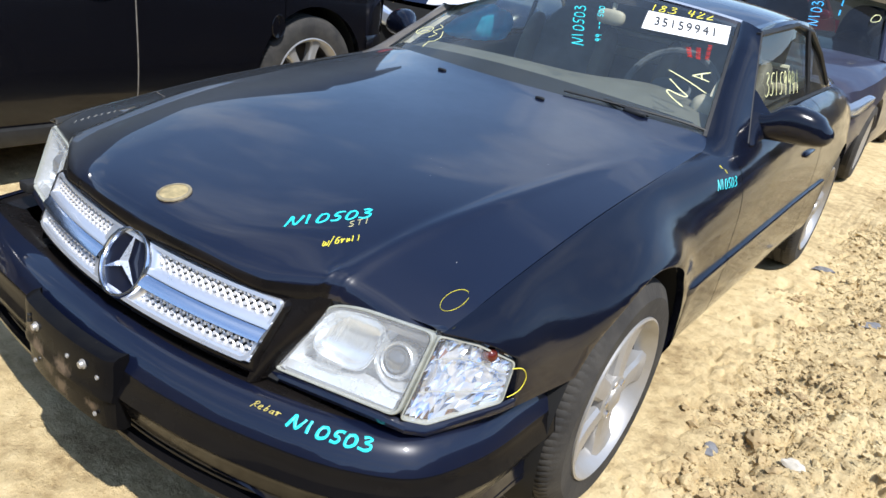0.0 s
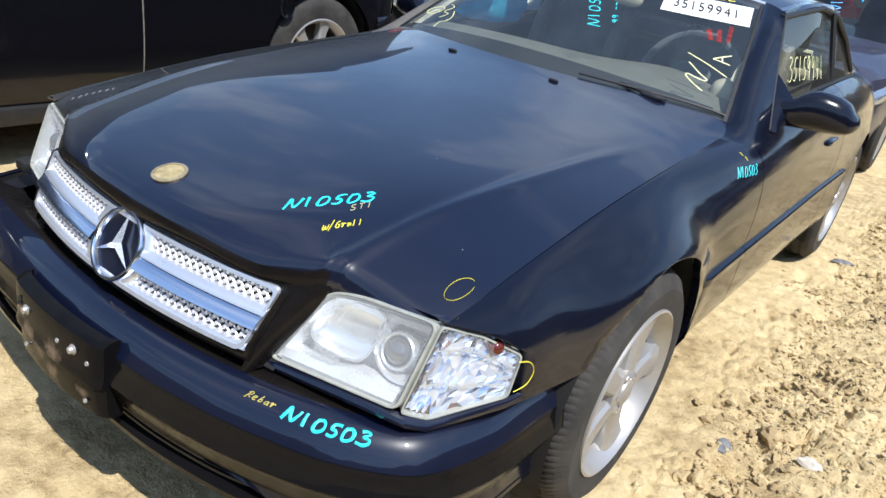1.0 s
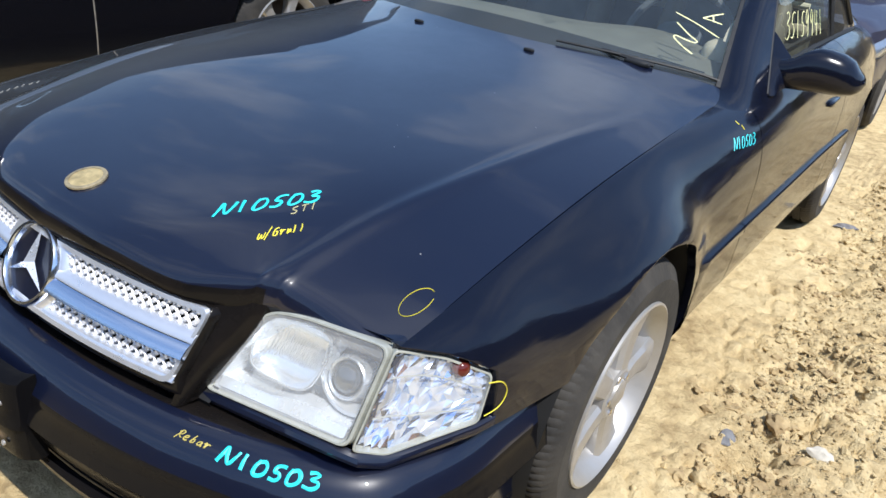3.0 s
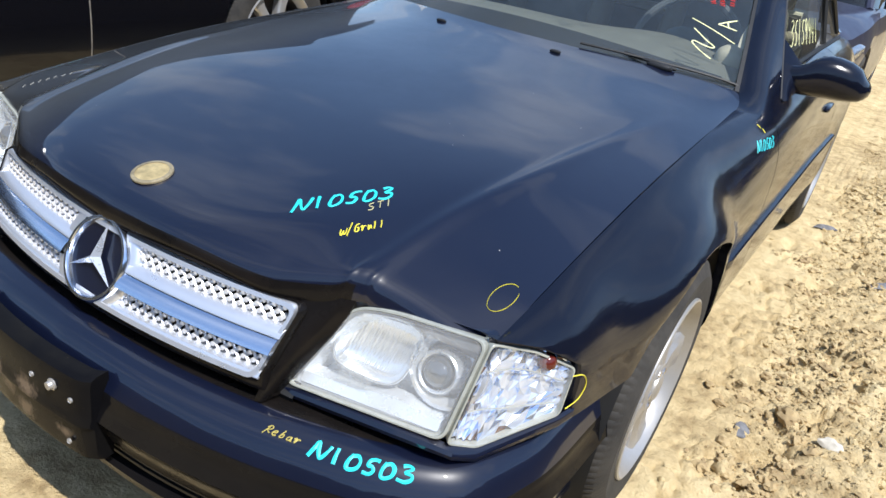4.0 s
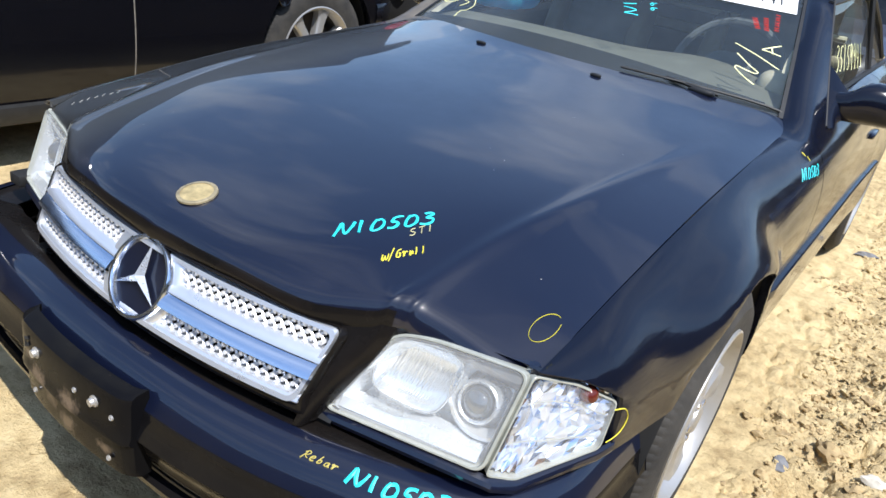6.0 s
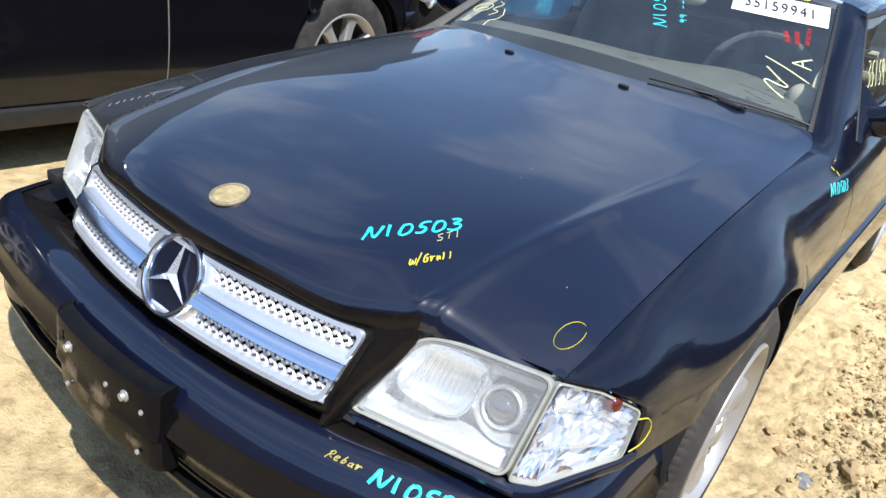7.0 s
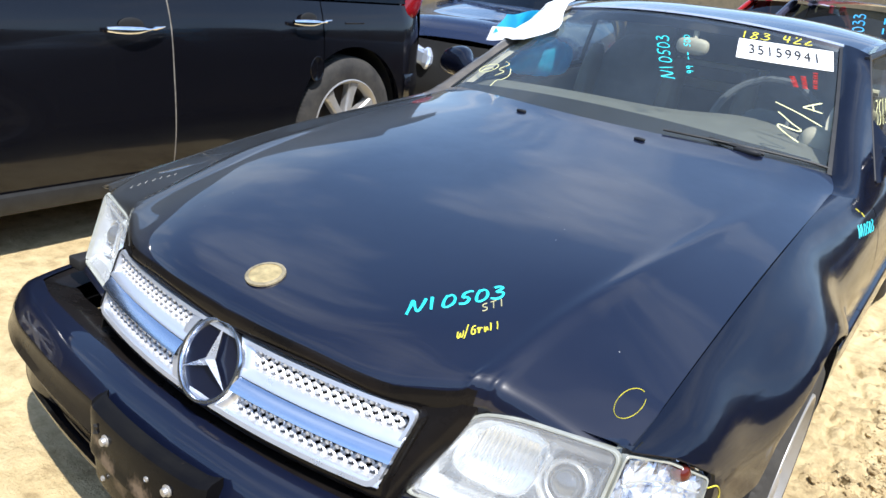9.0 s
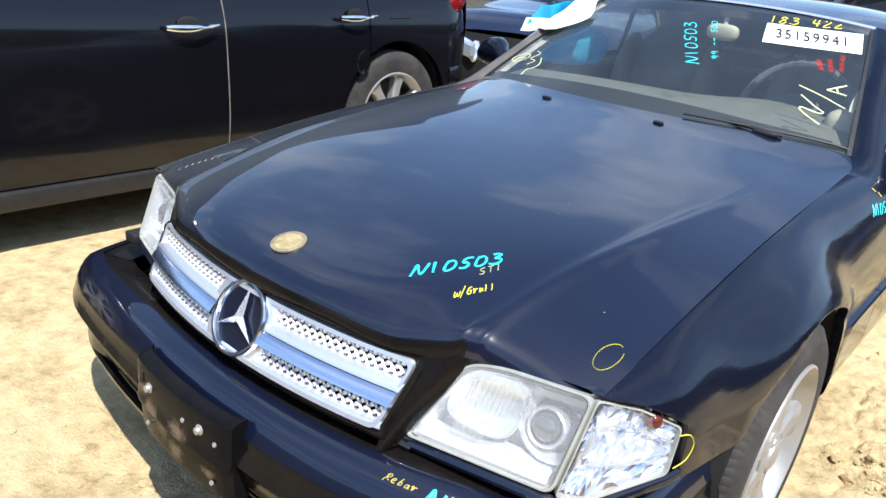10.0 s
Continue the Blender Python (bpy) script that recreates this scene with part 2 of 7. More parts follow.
def greyed_hood():
    """The bonnet's black paint, greyer towards the flank next to the other car."""
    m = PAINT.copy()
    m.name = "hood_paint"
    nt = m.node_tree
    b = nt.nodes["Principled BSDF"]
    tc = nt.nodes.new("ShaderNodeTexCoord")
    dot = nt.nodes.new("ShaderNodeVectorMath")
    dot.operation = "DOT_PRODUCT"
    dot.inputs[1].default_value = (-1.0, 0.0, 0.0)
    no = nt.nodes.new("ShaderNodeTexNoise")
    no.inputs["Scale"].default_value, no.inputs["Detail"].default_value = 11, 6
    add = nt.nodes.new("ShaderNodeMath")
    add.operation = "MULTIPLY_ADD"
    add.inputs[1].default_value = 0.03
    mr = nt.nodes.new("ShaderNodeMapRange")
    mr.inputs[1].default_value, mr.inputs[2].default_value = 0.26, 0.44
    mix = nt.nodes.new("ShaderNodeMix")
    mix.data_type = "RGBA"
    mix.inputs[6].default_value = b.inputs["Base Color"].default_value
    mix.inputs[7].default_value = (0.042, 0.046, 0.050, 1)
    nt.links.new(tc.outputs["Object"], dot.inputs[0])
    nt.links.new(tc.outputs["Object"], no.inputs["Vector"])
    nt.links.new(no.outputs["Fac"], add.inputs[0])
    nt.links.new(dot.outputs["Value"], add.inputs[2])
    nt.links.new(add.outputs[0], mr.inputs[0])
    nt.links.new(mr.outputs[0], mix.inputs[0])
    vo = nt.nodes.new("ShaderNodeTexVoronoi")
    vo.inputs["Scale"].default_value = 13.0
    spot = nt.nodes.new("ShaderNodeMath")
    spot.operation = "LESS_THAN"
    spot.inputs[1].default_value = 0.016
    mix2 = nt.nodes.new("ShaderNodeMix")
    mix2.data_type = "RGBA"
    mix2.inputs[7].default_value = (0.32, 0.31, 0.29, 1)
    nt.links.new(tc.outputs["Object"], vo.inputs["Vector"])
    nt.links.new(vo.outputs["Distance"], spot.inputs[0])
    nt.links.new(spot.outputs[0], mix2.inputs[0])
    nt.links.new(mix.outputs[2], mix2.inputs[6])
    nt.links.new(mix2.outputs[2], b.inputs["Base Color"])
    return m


HOOD_PAINT = greyed_hood()


# ---- mesh helpers ----
def curve1(*knots):
    """A smooth function of one variable through the knots, straight beyond them."""
    xs = np.array([k[0] for k in knots], float)
    ys = np.array([k[1] for k in knots], float)
    d = np.diff(ys) / np.diff(xs)
    m = np.concatenate([[d[0]], (d[:-1] * np.diff(xs)[1:] + d[1:] * np.diff(xs)[:-1]) / (xs[2:] - xs[:-2]) if len(d) > 1 else [], [d[-1]]])

    def f(x):
        if x <= xs[0]:
            return float(ys[0] + m[0] * (x - xs[0]))
        if x >= xs[-1]:
            return float(ys[-1] + m[-1] * (x - xs[-1]))
        i = int(np.searchsorted(xs, x) - 1)
        h = xs[i + 1] - xs[i]
        s = (x - xs[i]) / h
        return float((2 * s**3 - 3 * s**2 + 1) * ys[i] + (s**3 - 2 * s**2 + s) * h * m[i] + (3 * s**2 - 2 * s**3) * ys[i + 1] + (s**3 - s**2) * h * m[i + 1])

    return f


def span(a, b, n):
    return [a + (b - a) * i / (n - 1) for i in range(n)]


def sheet(rows, closed=False, flip=False, bm=None):
    """A surface through rows of points with equal counts; closed joins each row's end to its start."""
    bm = bm or bmesh.new()
    grid = [[bm.verts.new(p) for p in row] for row in rows]
    for a, b in zip(grid, grid[1:]):
        n = len(a)
        for i in range(n if closed else n - 1):
            j = (i + 1) % n
            quad = [a[i], a[j], b[j], b[i]]
            if flip:
                quad.reverse()
            try:
                bm.faces.new(quad)
            except ValueError:
                pass
    return bm


def cap(bm, points, flip=False):
    vs = [bm.verts.new(p) for p in points]
    if flip:
        vs.reverse()
    bm.faces.new(vs)
    return bm


def box(size, at=(0, 0, 0), bevel=0.0, seg=2, bm=None, turn=None):
    bm = bm or bmesh.new()
    m = Matrix.Translation(at) @ (turn or Matrix()) @ Matrix.Diagonal((*size, 1))
    made = bmesh.ops.create_cube(bm, size=1.0, matrix=m)
    if bevel:
        edges = {e for v in made["verts"] for e in v.link_edges}
        bmesh.ops.bevel(bm, geom=list(edges), offset=bevel, segments=seg, affect="EDGES", profile=0.5)
    return bm


def disc_sweep(profile, n=48, at=(0, 0, 0), axis="x", bm=None, flip=False, arc=(0, 360)):
    """Turns a profile of (along, radius) round an axis."""
    rows = []
    full = abs(arc[1] - arc[0]) >= 360
    steps = n if full else n + 1
    for i in range(steps):
        a = radians(arc[0] + (arc[1] - arc[0]) * i / n)
        row = []
        for s, r in profile:
            p = {"x": (s, r * math.sin(a), r * math.cos(a)), "y": (r * math.cos(a), s, r * math.sin(a)), "z": (r * math.cos(a), r * math.sin(a), s)}[axis]
            row.append(Vector(p) + Vector(at))
        rows.append(row)
    if full:
        rows.append(rows[0])
    bm = sheet(rows, flip=flip, bm=bm)
    bmesh.ops.remove_doubles(bm, verts=bm.verts, dist=1e-5)
    return bm


def tube(points, radius, n=8, bm=None, closed=False):
    """A round bar along a line of points."""
    bm = bm or bmesh.new()
    pts = [Vector(p) for p in points]
    rows = []
    for i, p in enumerate(pts):
        a = pts[i - 1] if i or closed else p
        b = pts[(i + 1) % len(pts)] if i + 1 < len(pts) or closed else p
        d = (b - a).normalized()
        side = d.orthogonal() if abs(d.z) > 0.95 else d.cross(Vector((0, 0, 1)))
        side.normalize()
        up = side.cross(d)
        rows.append([p + radius * (math.cos(k * math.tau / n) * side + math.sin(k * math.tau / n) * up) for k in range(n)])
    if closed:
        rows.append(rows[0])
    sheet(rows, closed=True, bm=bm)
    if not closed:
        cap(bm, rows[0]), cap(bm, rows[-1], True)
    return bm


def finish(bm, weld=True):
    if weld:
        bmesh.ops.remove_doubles(bm, verts=bm.verts, dist=1e-5)
    bmesh.ops.dissolve_degenerate(bm, dist=1e-6, edges=bm.edges)
    bmesh.ops.recalc_face_normals(bm, faces=bm.faces)
    return bm


def part(name, bm, mat, parent=None, label="", angle=32, smooth=True):
    """One mesh object out of a bmesh, under a thing or a part."""
    me = bpy.data.meshes.new(name)
    bm.to_mesh(me)
    bm.free()
    for poly in me.polygons:
        poly.use_smooth = smooth
    if smooth:
        me.set_sharp_from_angle(angle=radians(angle))
    for one in mat if isinstance(mat, (list, tuple)) else (mat,):
        me.materials.append(one)
    ob = new(name, me)
    if parent:
        ob.parent = parent
        ob.matrix_parent_inverse = parent.matrix_world.inverted()
    if label:
        tagged(ob, label)
    return ob


def thing(name, label, category, at=(0, 0, 0), group="", kind=""):
    ob = new(name)
    ob.empty_display_size = 0.1
    ob.matrix_world = Matrix.Translation(at)
    return tagged(ob, label, category, group, kind)


def solid(bm, thickness):
    bmesh.ops.recalc_face_normals(bm, faces=bm.faces)
    bmesh.ops.solidify(bm, geom=list(bm.faces), thickness=thickness)
    return bm


# ---- ground ----
# holes kicked into the earth: place, half lengths, turn, depth
HOLES = ((0.928, 0.717, 0.050, 0.026, 0.3, 0.045), (1.062, 0.844, 0.045, 0.025, 0.2, 0.050), (1.150, 1.195, 0.060, 0.030, 0.0, 0.060), (1.245, 1.165, 0.065, 0.022, -0.5, 0.050),
         (1.110, 1.016, 0.045, 0.024, 0.1, 0.045), (1.184, 0.861, 0.032, 0.030, 0.6, 0.050), (0.992, 0.341, 0.035, 0.022, 0.9, 0.040), (1.100, 0.604, 0.040, 0.022, 0.2, 0.040),
         (1.116, 0.392, 0.050, 0.020, 1.1, 0.040), (1.035, 1.751, 0.045, 0.022, 0.2, 0.040), (0.920, 2.026, 0.050, 0.030, 0.4, 0.030), (1.226, 1.928, 0.045, 0.025, 0.0, 0.040), (1.076, 0.271, 0.030, 0.024, 0.5, 0.040))


def hole_depth(x, y):
    z = 0.0
    for hx, hy, a, b, turn, deep in HOLES:
        dx, dy = x - hx, y - hy
        if abs(dx) < 0.12 and abs(dy) < 0.12:
            c, s = math.cos(turn), math.sin(turn)
            wob = 0.25 * noise.noise((x * 26, y * 26, 5)) + 0.12 * noise.noise((x * 60, y * 60, 8))
            r = math.hypot((dx * c + dy * s) / a, (dy * c - dx * s) / b) + wob
            k = max(0.0, min(1.0, (1.15 - r) / 0.45))
            z -= deep * k * k * (3 - 2 * k)
            rim = math.exp(-((r - 1.5) / 0.35) ** 2)
            z += 0.010 * rim * (1 + 2.0 * noise.noise((x * 40, y * 40, 3)))
    return z


def ground_height(x, y):
    z = 0.020 * noise.noise((x * 0.9, y * 0.9, 0)) + 0.012 * noise.noise((x * 3.1, y * 3.1, 4))
    bank = max(0.0, min(1.0, (x - 1.02) / 0.35))
    z += 0.045 * bank * bank * (3 - 2 * bank)
    rough = 0.30 + 0.70 * max(0.0, min(1.0, (x - 0.84) / 0.15)) * max(0.0, min(1.0, (3.4 - x) / 0.8))
    patch = max(0.0, min(1.0, 0.55 + 1.3 * noise.noise((x * 1.9, y * 1.3, 21))))
    z += rough * 0.030 * max(0.0, noise.noise((x * 6.5, y * 6.5, 9)) - 0.05) * (0.4 + patch)
    z += rough * (0.5 + patch) * 0.014 * (abs(noise.noise((x * 13, y * 13, 2))) - 0.2) + 0.003 * noise.noise((x * 37, y * 37, 7))
    if -1.7 < x < 3.4 and -1.8 < y < 4.5:
        wob = 0.05 * noise.noise((x * 9, y * 9, 31))
        for scale, high in ((11.0, 0.020), (27.0, 0.010)):
            d = noise.voronoi(Vector(((x + wob) * scale, (y - wob) * scale, 3.0)))[0]
            k = max(0.0, min(1.0, (d[1] - d[0]) / 0.17))
            lump = max(0.0, noise.noise((x * scale * 0.45, y * scale * 0.45, 12)) + 0.12)
            z += rough * (0.35 + patch) * high * 1.5 * (k * k * (3 - 2 * k) - 0.75) * (0.35 + 1.6 * lump)
        pit = noise.noise((x * 5.2, y * 5.2, 77)) - 0.36
        z -= (rough - 0.30) * 0.45 * max(0.0, pit)
        if 0.8 < x < 1.45 and 0.1 < y < 2.2:
            z += hole_depth(x, y)
    return z - 0.012


def build_ground():
    def axis(lo, hi, fine, far):
        inner = list(np.arange(lo, hi + 1e-6, fine))
        step, out = fine, []
        a, b = lo, hi
        left, right = [], []
        while b < far:
            step *= 1.22
            a, b = a - step, b + step
            left.append(a), right.append(b)
        return left[::-1] + inner + right

    xs, ys = axis(-1.6, 2.3, 0.0180, 900), axis(-1.7, 3.4, 0.0125, 900)
    xs = [x for x in xs if not 0.80 < x < 2.05] + list(np.arange(0.801, 2.05, 0.0085))
    xs.sort()
    verts = []
    for y in ys:
        for x in xs:
            near = max(0.0, 1 - max(abs(x), abs(y - 1)) / 14)
            verts.append((x, y, ground_height(x, y) if near > 0 else -0.02))
    n = len(xs)
    faces = [(j * n + i, j * n + i + 1, (j + 1) * n + i + 1, (j + 1) * n + i) for j in range(len(ys) - 1) for i in range(n - 1)]
    me = bpy.data.meshes.new("ground")
    me.from_pydata(verts, [], faces)
    for p in me.polygons:
        p.use_smooth = True
    me.materials.append(EARTH)
    tagged(new("ground", me), "pale dry sandy earth with clods and ruts", "ground", kind="structure")


build_ground()


# ---- the black coupe ----
HUB_Z = 0.328

hood_mid = curve1((-0.82, 0.731), (-0.72, 0.751), (-0.6, 0.774), (-0.4, 0.806), (0.0, 0.854), (0.40, 0.899), (0.52, 0.915), (0.64, 0.937))
crease_x = curve1((-0.72, 0.472), (-0.50, 0.494), (-0.30, 0.526), (0.04, 0.567), (0.34, 0.613), (0.7, 0.66))
crease_z = curve1((-0.72, 0.723), (-0.39, 0.796), (0.02, 0.839), (0.32, 0.861), (0.55, 0.875), (0.75, 0.894))
belt_z = curve1((-0.70, 0.697), (-0.573, 0.716), (-0.406, 0.747), (-0.1, 0.795), (0.3, 0.835), (0.717, 0.864), (1.5, 0.922), (2.3, 0.945), (3.0, 0.90), (3.6, 0.86))
belt_x = curve1((-0.70, 0.70), (0.4, 0.70), (0.75, 0.695), (1.5, 0.715), (2.4, 0.722), (3.0, 0.66), (3.6, 0.52))
side_x = curve1((-0.70, 0.735), (-0.62, 0.762), (-0.52, 0.797), (-0.30, 0.822), (0.0, 0.836), (0.3, 0.838), (0.6, 0.842), (1.5, 0.856), (2.5, 0.862), (3.0, 0.82), (3.6, 0.69))
hood_front_y = curve1((0.0, -0.812), (0.2, -0.800), (0.36, -0.766), (0.43, -0.730), (0.48, -0.700), (0.54, -0.680), (0.62, -0.667), (0.70, -0.655))
hood_drop = curve1((0.0, 0.024), (0.36, 0.024), (0.42, 0.040), (0.47, 0.042), (0.54, 0.027), (0.62, 0.014), (0.70, 0.006))
hood_roll = curve1((0.0, 0.0050), (0.36, 0.0050), (0.46, 0.0070), (0.55, 0.007), (0.70, 0.007))


def hood_edge_y(x):
    """The bonnet's front edge; its corner by the loose bumper end stands a little further back."""
    return hood_front_y(abs(x)) + (0.033 * max(0.0, min(1.0, (-x - 0.45) / 0.25)) if x < 0 else 0.0)


def hood_rear_y(x):
    return 0.553 + 0.192 * (x / 0.69) ** 2


def hood_top(x, y):
    """Height of the bonnet before its nose turns down: a crowned middle and falling flanks that meet in a rounded crease."""
    a = abs(x)
    c, kx, kz, e = hood_mid(y), crease_x(y), crease_z(y), belt_z(y)
    power = 5.2 - 3.1 * max(0.0, min(1.0, (y + 0.40) / 0.42))
    middle = c + (kz - c) * ((a / kx) ** power if a < kx else 1 + power * (a / kx - 1))
    out = a - kx
    flank = kz + (e - kz) * out / max(0.05, 0.70 - kx)
    k = 0.0016 + 0.0065 * max(0.0, min(1.0, (y + 0.25) / 0.7))
    low = min(middle, flank)
    ridge = 0.0058 * max(0.0, min(1.0, (0.36 - y) / 0.85)) * math.exp(-((out / 0.020) ** 2))
    return low - k * math.log(math.exp(-(middle - low) / k) + math.exp(-(flank - low) / k)) + ridge


def hood_z(x, y):
    a = abs(x)
    d = max(0.0, y - hood_edge_y(x))
    out = a - crease_x(y)
    # the crease ends at the nose in two small pressed edges
    lips = 0.0040 * (math.exp(-((out + 0.016) / 0.0050) ** 2) + math.exp(-((out - 0.013) / 0.0050) ** 2)) * math.exp(-(d / 0.030) ** 2)
    bend = 0.026 * max(0.0, min(1.0, (0.45 - a) / 0.09)) * math.exp(-d / 0.034)
    return hood_top(x, y) + lips - bend - hood_drop(a) * math.exp(-d / hood_roll(a))


def hood_normal(x, y):
    h = 0.004
    return Vector(((hood_z(x - h, y) - hood_z(x + h, y)) / (2 * h), (hood_z(x, y - h) - hood_z(x, y + h)) / (2 * h), 1)).normalized()


def side_power(y):
    """How square the body side turns in at the belt: round at the wing, tight at the door."""
    k = max(0.0, min(1.0, (y - 0.25) / 0.70))
    j = max(0.0, min(1.0, (y - 1.1) / 0.9))
    w = max(0.0, min(1.0, (y + 0.52) / 0.14))
    return 2.0 - 0.45 * w * (1 - k) + (1.1 - 1.0 * j) * k * k * (3 - 2 * k)


def side_section(y, z_low, n=26):
    """The body side at y, from the belt down to z_low, on the left; mirrored for the right."""
    top, xb, xs = belt_z(y), belt_x(y), side_x(y)
    e = 2 / side_power(y)
    pts = []
    for i in range(31):
        a = math.pi / 2 * i / 30
        pts.append((xb + (xs - xb) * math.sin(a) ** e, 0.60 + (top - 0.60) * max(0.0, math.cos(a)) ** e))
    for z, dx in ((0.56, 0.0), (0.52, -0.001), (0.45, -0.003), (0.38, -0.006), (0.30, -0.025), (0.24, -0.052), (0.19, -0.078)):
        pts.append((xs + dx, z))
    pts = pts[::2] if len(pts) > 40 else pts
    out = []
    for i, (x, z) in enumerate(pts):
        if z < z_low:
            x0, z0 = pts[i - 1]
            if z0 > z_low:
                f = (z0 - z_low) / (z0 - z)
                edge = (x0 + (x - x0) * f, z_low)
            x, z = edge[0], edge[1] - 0.0001 * (i - len(pts))
        out.append(Vector((x + flare(y, z), y, z)))
    return out


def flare(y, z):
    """The lips of the wheel arches stand out from the side."""
    rear = math.hypot(y - 2.515, z - HUB_Z) - 0.358
    front = math.hypot(y, z - HUB_Z) - 0.372
    k = max(0.0, min(1.0, (z - 0.585) / 0.120))
    crown = 0.015 + 0.036 * k * k * (3 - 2 * k)
    crown *= max(0.0, min(1.0, (belt_z(y) - 0.006 - z) / 0.050))
    return 0.015 * math.exp(-max(0.0, rear) / 0.055) + crown * math.exp(-(max(0.0, front) / 0.075) ** 1.7)


def side_at(y, z):
    top, xb, xs, e = belt_z(y), belt_x(y), side_x(y), side_power(y)
    return xs if z < 0.60 else xb + (xs - xb) * max(0.0, 1 - (max(0.0, z - 0.60) / (top - 0.60)) ** e) ** (1 / e)


def wing_point(y, s):
    """A point of the wing's upper side: s from 0 at the belt to 1 some way down."""
    z = belt_z(y) - 0.062 * s**1.6
    return Vector((max(0.702, side_at(y, z)) - 0.0002, y, z - 0.0003))


def low_edge(y, front=0.53):
    z = 0.20
    if y < -0.514:
        z = curve1((-0.66, 0.706), (-0.588, 0.684), (-0.516, 0.640))(y)
    elif y < -0.2:
        z = front
    for centre, r in ((0.0, 0.372), (2.515, 0.358)):
        if abs(y - centre) < r:
            z = max(z, HUB_Z + math.sqrt(r * r - (y - centre) ** 2))
    return z


def mirrored(rows, side):
    return rows if side > 0 else [[Vector((-p.x, p.y, p.z)) for p in row] for row in rows]


def side_panel(ys, side):
    """A body panel with its edges turned in."""
    rows = []
    for y in ys:
        sec = side_section(y, low_edge(y))
        lip = sec[-1] + Vector((-0.022, 0, 0.004))
        top = sec[0] + Vector((0.001, 0, -0.014))
        rows.append([top] + sec + [lip])
    first = [p + Vector((-0.012, 0.001, 0)) for p in rows[0]]
    last = [p + Vector((-0.012, -0.001, 0)) for p in rows[-1]]
    return finish(sheet(mirrored([first] + rows + [last], side)))


def arch_ys(centre, r, n=28):
    return [centre - r * math.cos(math.pi * i / n) for i in range(n + 1)]


coupe = thing("coupe", "black two-door roadster with hardtop and silver grille, marked with paint pens", "car")

# bonnet
def hood_columns(v):
    """Columns across half the bonnet at the share v of its length, close together along the crease."""
    k = 0.5
    for _ in range(6):
        k = crease_x(hood_front_y(k) + (hood_rear_y(k) - hood_front_y(k)) * v)
    k = min(k, 0.655)
    return span(0, k - 0.054, 28)[:-1] + span(k - 0.054, k + 0.032, 44) + span(k + 0.032, 0.6990, 15)[1:]


rows = []
for j in range(72):
    v = (j / 71) ** 1.7
    half = hood_columns(v)
    row = []
    for x in [-q for q in reversed(half[1:])] + half:
        yf, yr = hood_edge_y(x), hood_rear_y(x)
        y = yf + (yr - yf) * v
        row.append(Vector((x, y, hood_z(x, y))))
    rows.append([row[0] + Vector((0.001, 0, -0.014))] + row + [row[-1] + Vector((-0.001, 0, -0.014))])
rows.append([p + Vector((0, 0.004, -0.012)) for p in rows[-1]])
rows.insert(0, [p + Vector((0, 0.012, -0.020)) for p in rows[0]])
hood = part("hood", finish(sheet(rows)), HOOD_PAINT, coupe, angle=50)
hood.data.materials.append(PAINT_NOSE)
for poly in hood.data.polygons:
    if abs(poly.center.x) < 0.47 and poly.center.y < hood_edge_y(poly.center.x) + 0.0065:
        poly.material_index = 1

# wings, doors, rear quarters
for side in (1, -1):
    ys = ([-0.652, -0.62] if side > 0 else [-0.619, -0.61]) + [-0.59, -0.56, -0.53, -0.5145, -0.5135, -0.49, -0.46, -0.42, -0.39] + [y for y in arch_ys(0, 0.3719) if y > -0.36] + [0.3725, 0.41, 0.45, 0.50, 0.55, 0.60, 0.66, 0.729]
    part("front_wing", side_panel(ys, side), PAINT_SIDE if side > 0 else PAINT_GREY, coupe)
    door = part("door", side_panel(span(0.735, 1.86, 30), side), PAINT_SIDE, coupe)
    ys = span(1.866, 2.150, 8) + [y for y in arch_ys(2.515, 0.3579)] + [2.8735] + span(2.93, 3.58, 9)
    part("rear_quarter", side_panel(ys, side), PAINT_SIDE, coupe)
    # lower cladding with its ridge
    for y0, y1 in ((0.382, 0.729), (0.735, 1.86), (1.866, 2.145)):
        rows = []
        for y in [y0 + 0.002 * k for k in range(4)] + span(y0 + 0.012, y1, 14):
            xs, grow = side_x(y), (min(1.0, 0.1 + (y - y0) / 0.03) if y0 < 0.4 else 1.0)
            lift = 0.507 + 0.0236 * (y - 0.35) - 0.583
            rows.append([Vector((xs + dx * (grow if dx > 0 else 1) + flare(y, max(z, 0.5)), y, z + (lift if z > 0.56 else 0.0))) for dx, z in ((-0.003, 0.600), (0.008, 0.597), (0.012, 0.592), (0.0125, 0.576), (0.010, 0.570), (0.006, 0.567), (0.005, 0.47), (0.004, 0.42), (0.002, 0.375), (-0.004, 0.335), (-0.022, 0.290), (-0.040, 0.250), (-0.055, 0.222), (-0.09, 0.215))])
        part("side_cladding", finish(sheet(mirrored(rows, side))), PAINT_SIDE, coupe)

# windscreen, pillars and roof
def screen_point(u, v):
    """The windscreen: u from -1 to 1 across, v from 0 at the base to 1 at the header."""
    half = 0.704 + (0.540 - 0.704) * v
    y = (0.615 + 0.62 * v) + 0.135 * (1 - v * 0.35) * u * u
    z = (0.936 + 0.307 * v) - (0.058 - 0.020 * v) * u * u + 0.018 * math.sin(math.pi * v)
    return Vector((half * u, y, z))


